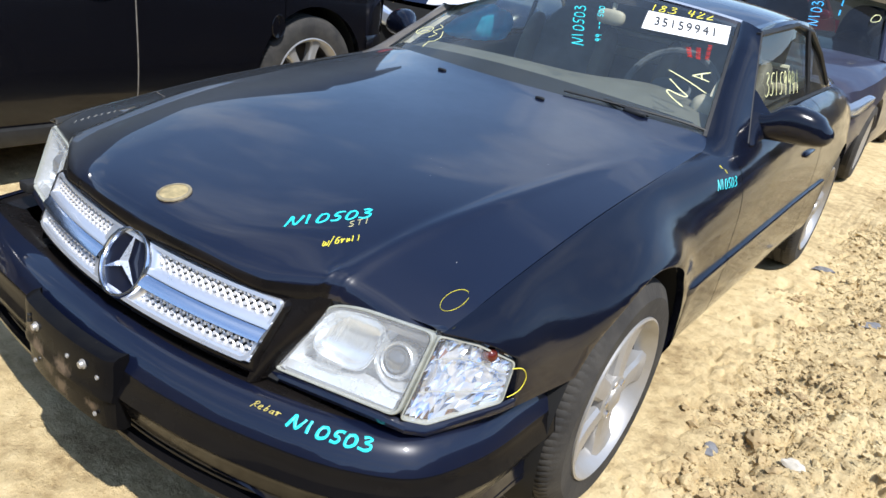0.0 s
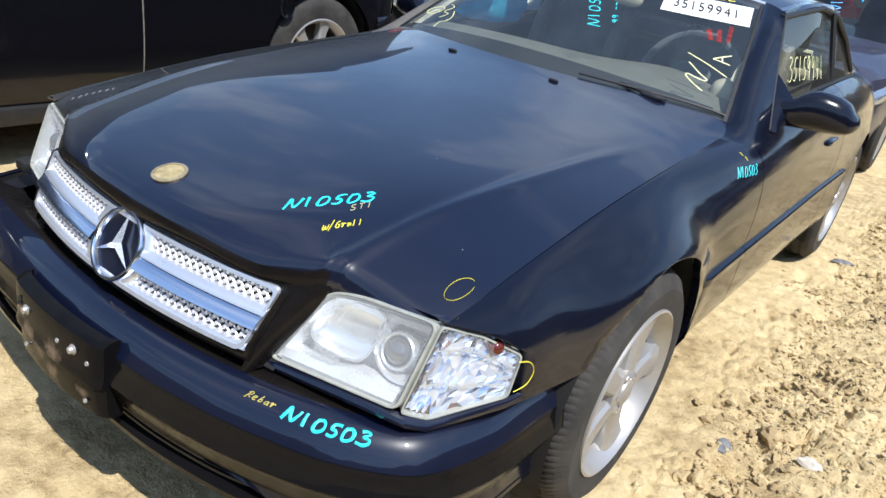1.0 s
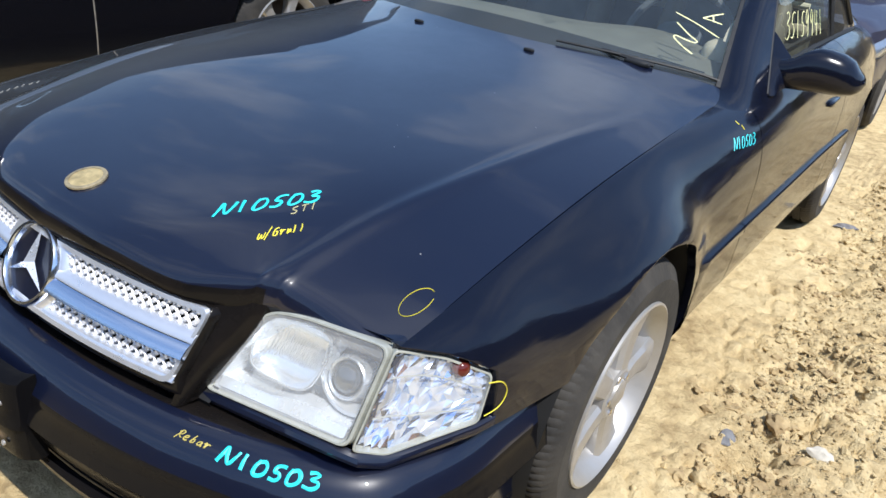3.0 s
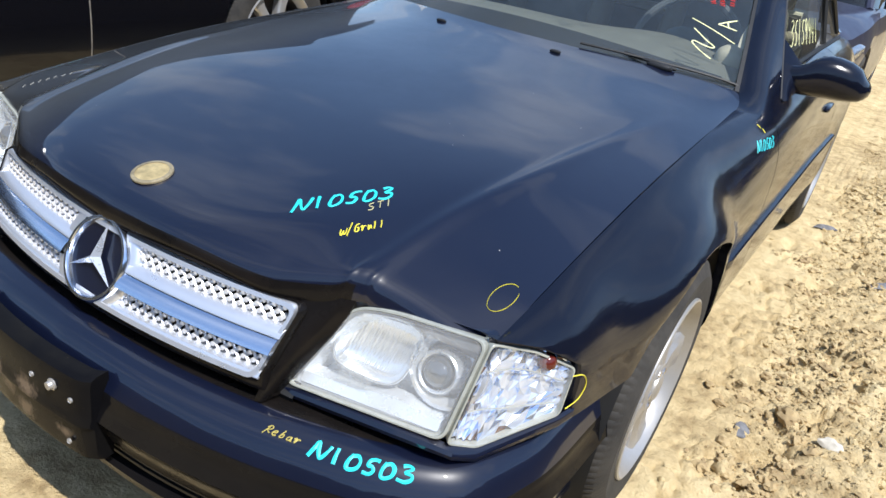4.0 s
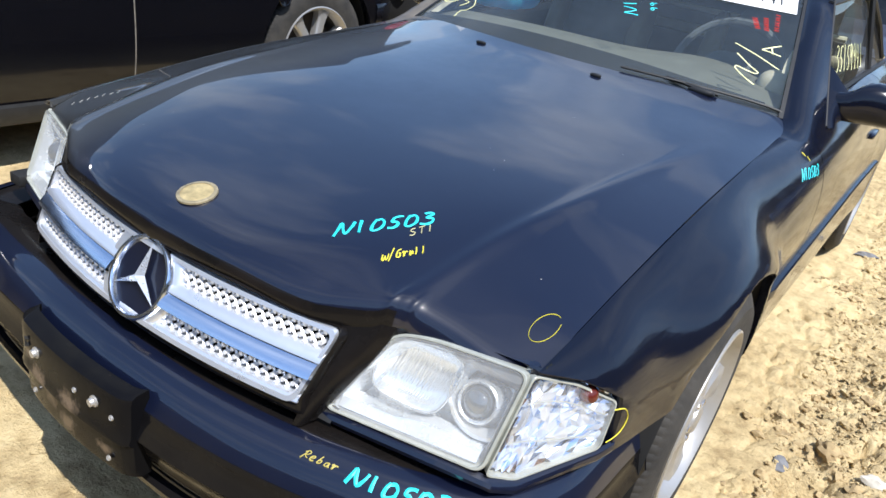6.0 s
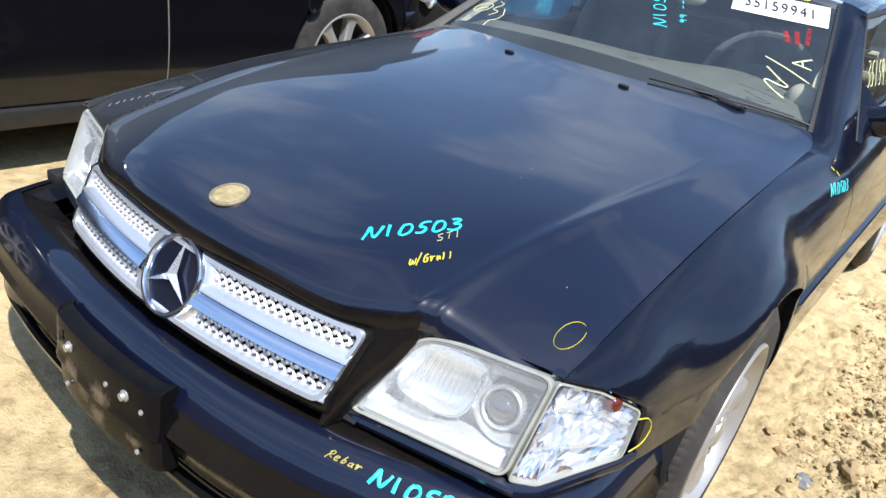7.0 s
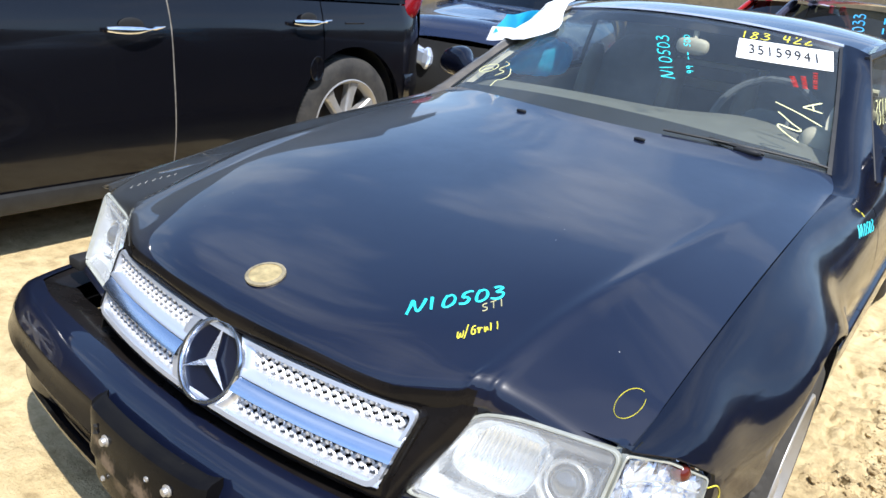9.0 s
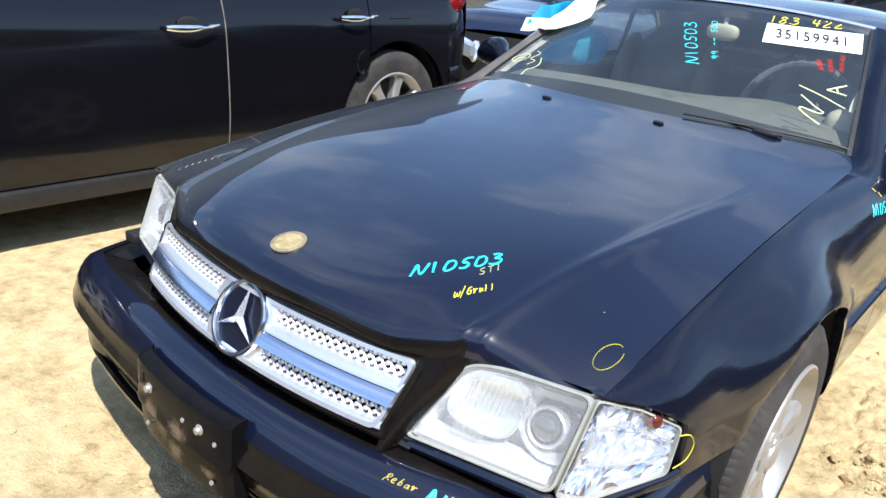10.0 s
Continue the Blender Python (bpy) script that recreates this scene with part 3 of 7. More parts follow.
def roof_point(u, y):
    half = curve1((1.22, 0.560), (1.5, 0.585), (2.0, 0.60), (2.35, 0.585))(y)
    top = curve1((1.22, 1.243), (1.5, 1.275), (1.8, 1.282), (2.1, 1.262), (2.35, 1.215))(y)
    return Vector((half * u, y + 0.085 * u * u * max(0, (1.6 - y) / 0.4), top - 0.045 * abs(u) ** 2.6))


rows = [[screen_point(u, v) for u in span(-0.985, 0.985, 33)] for v in [-0.11, -0.05] + span(0.0, 0.985, 15)]
screen = part("windscreen", finish(sheet(rows)), WINDSHIELD, coupe, "lightly tinted windscreen with paint pen marks")
screen.visible_shadow = False
rows = [[screen_point(u, v) + Vector((0, 0.005, -0.004)) for u in span(-1.0, 1.0, 33)] for v in (-0.13, -0.06, 0.0, 0.055)]
part("screen_border", finish(sheet(rows)), DARK, coupe)
for side in (1, -1):
    def pillar_row(v):
        a = screen_point(0.955, v) + Vector((0, -0.004, 0.004))
        b = Vector((0.690, 1.060, 1.031)).lerp(Vector((0.614, 1.252, 1.194)), (v - 0.45) / 0.55)
        if v < 0.45:
            b = Vector((0.770, 0.870, 0.872)).lerp(Vector((0.690, 1.060, 1.031)), v / 0.45)
        n = Vector((0.62, -0.45, 0.64))
        row = [a + Vector((-0.012, 0.01, -0.012)), a]
        for s in (0.1, 0.22, 0.36, 0.5, 0.64, 0.78, 0.9):
            row.append(a.lerp(b, s) + n * ((0.018 + 0.006 * v + 0.010 * max(0.0, 1 - v / 0.3)) * (1 - 0.7 * max(0.0, (v - 0.78) / 0.22)) * math.sin(math.pi * s ** 0.62)))
        return row + [b, b + Vector((-0.02, 0.012, -0.004))]

    base, rise = pillar_row(0.0), pillar_row(0.05)
    rows = []
    for t in span(0, 1, 12)[:-1]:
        row = []
        for i, (p, q) in enumerate(zip(base, rise)):
            s = max(0.0, min(1.0, (i - 1) / (len(base) - 3)))
            foot, ahead = wing_point(0.60 + 0.09 * s, 0.5 * s), wing_point(0.62 + 0.09 * s, 0.5 * s)
            m0, m1 = (ahead - foot) * 8.0, (q - p) * 2.6
            row.append(foot * (2 * t**3 - 3 * t * t + 1) + m0 * (t**3 - 2 * t * t + t) + p * (3 * t * t - 2 * t**3) + m1 * (t**3 - t * t))
        rows.append(row)
    rows += [pillar_row(v) for v in span(0.0, 1.01, 18)]
    part("windscreen_pillar", finish(sheet(mirrored(rows, side))), PAINT_SIDE if side > 0 else PILLAR_SHEEN, coupe)
    edge = [pillar_row(v)[-2] + Vector((-0.002, 0.004, 0)) for v in span(0.0, 1.0, 10)]
    part("pillar_edge_seal", finish(tube([Vector((side * p.x, p.y, p.z)) for p in edge], 0.0045, 6)), TRIM, coupe)
    rows = [[screen_point(u * side, v) + Vector((0, -0.005, 0.003)) for u in (0.938, 0.965)] for v in span(0, 1, 9)]
    part("pillar_seal", finish(sheet(rows)), TRIM, coupe)
    reach = (0.885, 0.08, 0.97) if side < 0 else (0.905, 0.28, 0.50)
    rows = []
    for v in span(reach[1], reach[2], 9):
        inner = 0.945 - (0.945 - reach[0]) * (1.0 if side < 0 else math.sin(math.pi * 0.5 * (1.0 - (v - 0.28) / 0.22) + 0.02))
        rows.append([screen_point(u * side, v) + Vector((0, 0.012 + 0.02 * (0.95 - u) * 10, -0.010)) for u in (0.945, (0.945 + inner) / 2, inner)])
    part("pillar_trim", finish(sheet(rows)), TAN, coupe, "pale tan inner pillar trim")
rows = [[roof_point(u, y) for u in span(-1, 1, 33)] for y in span(1.235, 2.35, 24)]
head = [p + Vector((0, -0.018, -0.020)) for p in rows[0]]
rows = [[p + Vector((0, 0.02, -0.03)) for p in head], head, *rows]
part("hardtop", finish(sheet(rows)), PAINT, coupe, "glossy black removable hardtop")
# side rails of the hardtop, and rear pillars
for side in (1, -1):
    rows = []
    for y in span(1.235, 2.62, 22):
        k = max(0.0, (y - 1.95) / 0.67)
        p = roof_point(side, min(y, 2.35))
        top = Vector((p.x + side * 0.01 * k, max(y, p.y), p.z - (0.0 if y < 2.35 else (y - 2.35) * 0.75)))
        low_z = curve1((1.2, 1.175), (1.7, 1.215), (1.95, 1.190), (2.15, 1.10), (2.33, 0.965), (2.62, 0.955))(y)
        low_x = curve1((1.2, 0.600), (1.7, 0.628), (2.0, 0.64), (2.33, 0.712), (2.62, 0.715))(y)
        a = Vector((side * low_x, top.y, min(low_z, top.z - 0.02)))
        rows.append([top, top.lerp(a, 0.33) + Vector((side * 0.014, 0, 0.008)), top.lerp(a, 0.67) + Vector((side * 0.014, 0, 0.004)), a, a + Vector((-side * 0.02, 0, -0.004))])
    part("roof_side", finish(sheet(rows)), PAINT, coupe)
    # side window
    rows = []
    for y in span(0.93, 2.33, 22):
        zt = curve1((0.88, 0.90), (1.05, 1.07), (1.235, 1.178), (1.7, 1.216), (1.95, 1.192), (2.15, 1.10), (2.33, 0.968))(y)
        zb = belt_z(y) - 0.005
        xt = curve1((0.88, 0.69), (1.235, 0.604), (1.7, 0.625), (2.0, 0.638), (2.33, 0.708))(y)
        xb = belt_x(y) + 0.003
        rows.append([Vector((side * (xb + (xt - xb) * s), y, zb + (max(zt, zb + 0.005) - zb) * s)) for s in span(0, 1, 6)])
    pane = part("side_window", finish(sheet(rows)), SIDE_GLASS, coupe)
    pane.visible_shadow = False
# rear window and boot
rows = [[roof_point(u * 0.92, 2.33) + Vector((0, 0.40 * v, -0.25 * v)) for u in span(-1, 1, 9)] for v in span(0, 1, 5)]
pane = part("rear_window", finish(sheet(rows)), SIDE_GLASS, coupe)
pane.visible_shadow = False
rows = [[Vector((belt_x(y) * u, y, belt_z(y) + 0.02 * (1 - u * u))) for u in span(-1, 1, 17)] for y in span(2.60, 3.58, 10)]
rows.append([Vector((p.x, p.y + 0.05, 0.55)) for p in rows[-1]])
rows.append([Vector((p.x, p.y, 0.25)) for p in rows[-1]])
part("boot_lid", finish(sheet(rows)), PAINT, coupe)

# bumper
bumper_plan = [curve1((0, 0.0), (0.18, 0.25), (0.37, 0.50), (0.49, 0.655), (0.58, 0.757), (0.70, 0.815), (0.86, 0.832), (1.0, 0.836)),
               curve1((0, -0.955), (0.18, -0.940), (0.37, -0.886), (0.49, -0.826), (0.58, -0.752), (0.70, -0.612), (0.86, -0.410), (1.0, -0.262))]
BUMPER = ((0.165, 0.494), (0.125, 0.504), (0.092, 0.510), (0.068, 0.507), (0.052, 0.499), (0.040, 0.487), (0.029, 0.472), (0.020, 0.455), (0.0165, 0.447), (0.017, 0.443), (0.009, 0.420), (0.002, 0.402))
BUMPER_FACE = ((0.002, 0.402), (0.006, 0.397), (0.013, 0.378), (0.024, 0.352), (0.032, 0.331))
BUMPER_LOW = ((0.065, 0.292), (0.036, 0.288), (0.030, 0.279), (0.034, 0.262), (0.050, 0.250), (0.085, 0.246))


def bumper_point(s, d, z):
    a = abs(s)
    x, y = bumper_plan[0](a), bumper_plan[1](a)
    tx, ty = bumper_plan[0](a + 0.01) - bumper_plan[0](a - 0.01), bumper_plan[1](a + 0.01) - bumper_plan[1](a - 0.01)
    if a < 0.01:
        tx, ty = 1.0, 0.0
    ln = math.hypot(tx, ty)
    nx, ny = -ty / ln, tx / ln
    p = Vector((x + d * nx, y + d * ny, z))
    if s < 0:
        k = min(1.0, a / 0.6)
        p = Vector((-p.x - 0.060 * k * k, p.y - 0.088 * k * k, p.z - 0.034 * k * k))
    # the ends are cut along the wheel arch
    arch = -math.sqrt(max(0.0, 0.350**2 - (p.z - HUB_Z) ** 2))
    if p.y > arch:
        p.y = arch
    return p


SPLIT = [k for k, (d, z) in enumerate(BUMPER) if z == 0.455][0]
bumper = part("front_bumper", finish(sheet([[bumper_point(s, d, z) for d, z in BUMPER[2:SPLIT + 1]] for s in span(-1, 1, 121)])), PAINT, coupe, "scuffed black bumper, loose at one end")
part("bumper_ledge", finish(sheet([[bumper_point(s, d, z) for d, z in BUMPER[:2] + ((0.098, 0.5085), (0.093, 0.5065), (0.090, 0.500))] for s in span(-1, 1, 121)])), PAINT_NOSE, bumper, "dull black ledge behind the bumper's crown")
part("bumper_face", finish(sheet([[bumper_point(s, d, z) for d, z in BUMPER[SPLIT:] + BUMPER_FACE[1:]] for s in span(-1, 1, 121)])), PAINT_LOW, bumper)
def lip_rise(s):
    """The lower lip climbs towards the wheels."""
    k = max(0.0, min(1.0, (abs(s) - 0.46) / 0.40))
    return 0.040 * k * k * (3 - 2 * k)


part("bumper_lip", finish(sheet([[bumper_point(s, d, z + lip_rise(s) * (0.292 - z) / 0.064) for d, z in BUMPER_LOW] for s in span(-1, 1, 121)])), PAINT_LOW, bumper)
def intake_end(s):
    """How far the closed part under the bumper face reaches down towards the ends."""
    k = max(0.0, min(1.0, (abs(s) - 0.30) / 0.22))
    return 0.001 + 0.0565 * k * k * (3 - 2 * k)


part("bumper_side", finish(sheet([[bumper_point(s, d, 0.3315 - intake_end(s) * k) for d, k in ((0.0355, 0.0), (0.034, 0.5), (0.030, 1.0), (0.040, 1.06))] for s in span(0.28, 1, 60)])), PAINT_SIDE, bumper)
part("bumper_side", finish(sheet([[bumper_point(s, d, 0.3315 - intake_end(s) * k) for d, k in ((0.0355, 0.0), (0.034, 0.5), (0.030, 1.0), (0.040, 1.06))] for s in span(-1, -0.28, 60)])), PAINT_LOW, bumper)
part("air_intake", finish(sheet([[bumper_point(s, d, z) for d, z in ((0.032, 0.331), (0.085, 0.330), (0.095, 0.290), (0.065, 0.290))] for s in span(-0.52, 0.52, 60)])), DARK, bumper)

for zz in (0.318, 0.304):
    part("intake_slat", finish(sheet([[bumper_point(s, d + 0.045 * (abs(s) / 0.44) ** 10, z) for d, z in ((0.055, zz), (0.041, zz + 0.003), (0.041, zz - 0.003), (0.055, zz - 0.004))] for s in span(-0.44, 0.44, 70)])), TRIM, bumper)

# nose panel round the grille
def nose_y(x, z):
    v = (z - 0.553) / 0.119
    return -0.811 + 0.061 * v - 0.050 * (1 - min(1.2, (x / 0.40) ** 2))


def grille_outline(grow, n=24, back=0.0):
    """The grille's outline, counter-clockwise from its lower right corner, with rounded corners."""
    corners = [Vector((-0.387 - grow, 0.553 - grow)), Vector((0.387 + grow, 0.553 - grow)), Vector((0.409 + grow, 0.672 + grow)), Vector((-0.409 - grow, 0.672 + grow))]
    pts = []
    r = 0.018 + grow * 0.5
    for i, c in enumerate(corners):
        a, b = corners[i - 1], corners[(i + 1) % 4]
        p, q = c + (a - c).normalized() * r, c + (b - c).normalized() * r
        for k in range(6):
            s = k / 5
            pts.append((1 - s) ** 2 * p + 2 * s * (1 - s) * c + s * s * q)
        nxt = b + (c - b).normalized() * r
        for k in range(1, n):
            pts.append(q.lerp(nxt, k / n))
    return [Vector((p.x, nose_y(p.x, p.y) + back, p.y)) for p in pts]


ring_in, ring_out = grille_outline(0.002), []
for p in ring_in:
    x, z = p.x, p.z
    v = (z - 0.551) / 0.123
    a = abs(x)
    if v > 0.93:
        xo = x * 1.008
        q = Vector((xo, hood_front_y(abs(xo)) + 0.007, hood_z(xo, hood_front_y(abs(xo))) - 0.004))
    elif v < 0.07:
        q = Vector((x * 1.05, nose_y(x, 0.55) + 0.02, 0.515))
    else:
        q = p + Vector((math.copysign(0.010, x), 0.004, 0))
    ring_out.append(q)
rings = [[p + Vector((0, 0.04, 0)) for p in ring_in], ring_in]
for s in (0.15, 0.32, 0.5, 0.68, 0.85):
    rings.append([a.lerp(b, s) + Vector((0, -0.011, 0.003)) * math.sin(math.pi * s) for a, b in zip(ring_in, ring_out)])
rings += [ring_out, [p + Vector((0, 0.05, -0.006)) for p in ring_out]]
part("nose_panel", finish(sheet(rings, closed=True)), PAINT_NOSE, coupe, angle=60)
# smooth corners between grille and headlights
for side in (1, -1):
    rows = []
    for t in span(0, 1, 22):
        row = []
        for s in span(0, 1, 16):
            xe = 0.404 + 0.072 * s
            e = Vector((xe, hood_front_y(xe), hood_z(xe, hood_front_y(xe))))
            low = Vector((0.388, -0.822, 0.512)).lerp(Vector((0.402, -0.770, 0.508)), s) + Vector((0.35, -0.93, 0)) * (0.016 * math.sin(math.pi * s))
            m0, m1 = Vector((0.0, -0.045, -0.105)), Vector((-0.02 - 0.05 * s, -0.055, -0.16))
            row.append(e * (2 * t**3 - 3 * t * t + 1) + m0 * (t**3 - 2 * t * t + t) + low * (3 * t * t - 2 * t**3) + m1 * (t**3 - t * t))
        rows.append([row[0] + Vector((-0.004, 0.03, 0))] + row + [row[-1] + Vector((0.0, 0.04, 0))])
    part("nose_corner", finish(sheet(mirrored(rows, side))), PAINT_NOSE, coupe, angle=60)
rows = [[Vector((0.43 * u, -0.80 + 0.02 * abs(u) - 0.02 * (1 - u * u), z)) + Vector((0, d, 0)) for u in span(-1, 1, 21)] for z, d in ((0.535, 0.02), (0.515, 0.0), (0.49, 0.01), (0.45, 0.05))]
part("valance", finish(sheet(rows)), TRIM, coupe)

# grille
grille = part("grille", finish(sheet([grille_outline(0.001, back=-0.002), grille_outline(0.0, back=-0.010), grille_outline(-0.007, back=-0.010), grille_outline(-0.009, back=0.02)], closed=True)), SILVER, coupe, "silver mesh grille with chrome bars and a round badge")
part("grille_backing", finish(sheet([[Vector((x, nose_y(x, z) + 0.035, z)) for x in span(-0.40, 0.40, 15)] for z in span(0.55, 0.675, 4)])), DARK, grille)


def grille_bar(profile, u0, u1):
    """A bar across the grille from pairs of height and depth."""
    rows = []
    zm = sum(z for z, d in profile) / len(profile)
    half = 0.392 + 0.018 * (zm - 0.56) / 0.12
    for u in span(u0, u1, 30):
        rows.append([Vector((u * half, nose_y(u * half, z) + d, z)) for z, d in profile])
    return finish(sheet(rows))


LEDGE = [(0.620, -0.012), (0.624, -0.012), (0.629, -0.009), (0.633, -0.004), (0.6345, 0.003), (0.6345, 0.012)]
ROUND_BAR = [(0.621, 0.000)] + [(0.5940 + 0.0265 * math.sin(a), -0.002 - 0.0185 * math.cos(a)) for a in span(math.pi * 0.46, math.pi * 0.05, 14)] + [(0.5945, -0.014), (0.5945, 0.006)]
LOW_STRIP = [(0.555, 0.008), (0.555, -0.008), (0.557, -0.0095), (0.5635, -0.007), (0.5645, 0.004)]
BAR_SILVER = material("bright_silver_bar", (0.66, 0.72, 0.83), 0.20, metal=1.0, rough_var=0.04, scale=20)
for u0, u1 in ((-1.0, -0.185), (0.205, 1.0)):
    part("grille_bar", grille_bar(LEDGE, u0, u1), SILVER, grille)
    part("grille_bar", grille_bar(ROUND_BAR, u0, u1), BAR_SILVER, grille)
    part("grille_bar", grille_bar(LOW_STRIP, u0, u1), SILVER, grille)


def honeycomb(u0, u1, z0, z1, pitch=0.0190, rowh=0.0086):
    """Staggered mesh: a bar round every hole."""
    bm = bmesh.new()
    rowsn = max(1, round((z1 - z0) / rowh))
    for r in range(rowsn + 1):
        z = z0 + (z1 - z0) * r / rowsn
        x = u0 + (pitch / 2 if r % 2 else 0)
        while x < u1:
            # short lug and two slanting bars up to the next row
            zz = z
            y = nose_y(x, zz)
            tube([(x, y + 0.012, zz), (x, y - 0.003, zz - 0.001)], 0.0044, 6, bm)
            if r < rowsn:
                z2 = z0 + (z1 - z0) * (r + 1) / rowsn
                for dx in (-pitch / 2, pitch / 2):
                    if u0 <= x + dx <= u1:
                        tube([(x, y + 0.004, zz), (x + dx, nose_y(x + dx, z2) + 0.004, z2)], 0.0025, 5, bm)
            x += pitch
    return bm


for sx in (-1, 1):
    for z0, z1, a in ((0.6355, 0.669, 0.072), (0.566, 0.594, 0.075)):
        u0, u1 = (a, 0.392) if sx > 0 else (-0.392, -a)
        part("grille_mesh", honeycomb(u0, u1, z0, z1), MESH_SILVER, grille)

# badge: ring, dark dish and three-pointed relief
C = Vector((0.008, -0.836, 0.615))
STAR_CHROME = material("relief_chrome", (0.70, 0.74, 0.80), 0.28, metal=0.72, rough_var=0.05, scale=40)
tilt = Matrix.Translation(C) @ Matrix.Rotation(radians(-27), 4, "X")
bm = disc_sweep([(0.014, 0.066), (-0.004, 0.067), (-0.009, 0.070), (-0.009, 0.075), (-0.002, 0.079), (0.022, 0.079)], 56, axis="y")
bm.transform(tilt)
badge = part("badge", finish(bm), BAR_SILVER, grille, "chrome ring badge with a three-pointed relief on black")
bm = disc_sweep([(0.006, 0.0), (0.004, 0.04), (0.002, 0.069)], 40, axis="y")
bm.transform(tilt)
part("badge_dish", finish(bm), PAINT, badge)
bm = bmesh.new()
for k in range(3):
    a = radians(90 + 120 * k)
    tip = Vector((0.068 * math.cos(a), -0.004, 0.068 * math.sin(a)))
    mid = bm.verts.new((0, -0.016, 0))
    base = bm.verts.new(tip)
    for s in (-1, 1):
        b = a + s * radians(60)
        shoulder = bm.verts.new((0.0092 * math.cos(b), -0.001, 0.0092 * math.sin(b)))
        bm.faces.new([mid, base, shoulder] if s > 0 else [mid, shoulder, base])
bm.transform(tilt)
part("badge_relief", bm, STAR_CHROME, badge, smooth=False)
# silver cheeks beside the badge
for sx in (-1, 1):
    rows = []
    for k in span(0, 1, 9):
        row = []
        for z in span(0.558, 0.668, 12):
            edge = math.sqrt(max(0.0, 0.104**2 - (1.05 * (z - 0.615)) ** 2))
            inner = math.sqrt(max(0.0, 0.0755**2 - (1.05 * (z - 0.615)) ** 2))
            x = inner + (edge - inner) * k
            row.append(Vector((sx * x, nose_y(x, z) - 0.008 + 0.018 * k**5, z)))
        rows.append(row)
    part("badge_cheek", finish(sheet(rows)), SILVER, grille)

# bonnet medallion
bm = disc_sweep([(0.0, 0.0375), (0.003, 0.037), (0.004, 0.034), (0.004, 0.030)], 40, axis="z")
at = Vector((0.010, -0.722, hood_z(0.010, -0.722) + 0.0005))
rot = hood_normal(0.0, -0.722).to_track_quat("Z", "Y").to_matrix().to_4x4()
bm.transform(Matrix.Translation(at) @ rot)
medal = part("bonnet_medallion", finish(bm), GOLD_DARK, coupe, "round worn gold medallion")
bm = disc_sweep([(0.003, 0.031), (0.0036, 0.015), (0.004, 0.0)], 32, axis="z")
bm.transform(Matrix.Translation(at) @ rot)
part("medallion_face", finish(bm), GOLD, medal)

# headlights
def lamp_face(poly, inset=0.0, push=0.0):
    c = sum(poly, Vector()) / len(poly)
    n = (poly[1] - poly[0]).cross(poly[2] - poly[0])
    n = (poly[2] - poly[0]).cross(poly[3] - poly[1]).normalized()
    if n.y > 0:
        n = -n
    return [p + (c - p).normalized() * inset + n * push for p in poly]


def rounded(poly, r, seg=4, more=None):
    out = []
    base = r
    for i, c in enumerate(poly):
        r = (more or {}).get(i, base)
        a, b = poly[i - 1], poly[(i + 1) % len(poly)]
        k = min(r, (a - c).length * 0.45, (b - c).length * 0.45)
        p, q = c + (a - c).normalized() * k, c + (b - c).normalized() * k
        for j in range(seg + 1):
            s = j / seg
            out.append((1 - s) ** 2 * p + 2 * s * (1 - s) * c + s * s * q)
    return out


LAMP = [Vector(p) for p in ((0.403, -0.768, 0.527), (0.686, -0.728, 0.552), (0.695, -0.659, 0.703), (0.535, -0.680, 0.693), (0.468, -0.697, 0.676))]
TURN_LAMP = [Vector(p) for p in ((0.688, -0.726, 0.549), (0.716, -0.678, 0.527), (0.788, -0.538, 0.550), (0.787, -0.516, 0.632), (0.739, -0.588, 0.678), (0.6965, -0.657, 0.702))]


def push_corner(bm):
    """The lamps by the loose bumper end sit a little further back and lower."""
    for v in bm.verts:
        if v.co.x < -0.40:
            k = min(1.2, (-v.co.x - 0.40) / 0.29)
            v.co.y += 0.033 * k
            v.co.z -= (0.010 + 0.10 * max(0.0, 0.70 - v.co.z)) * k


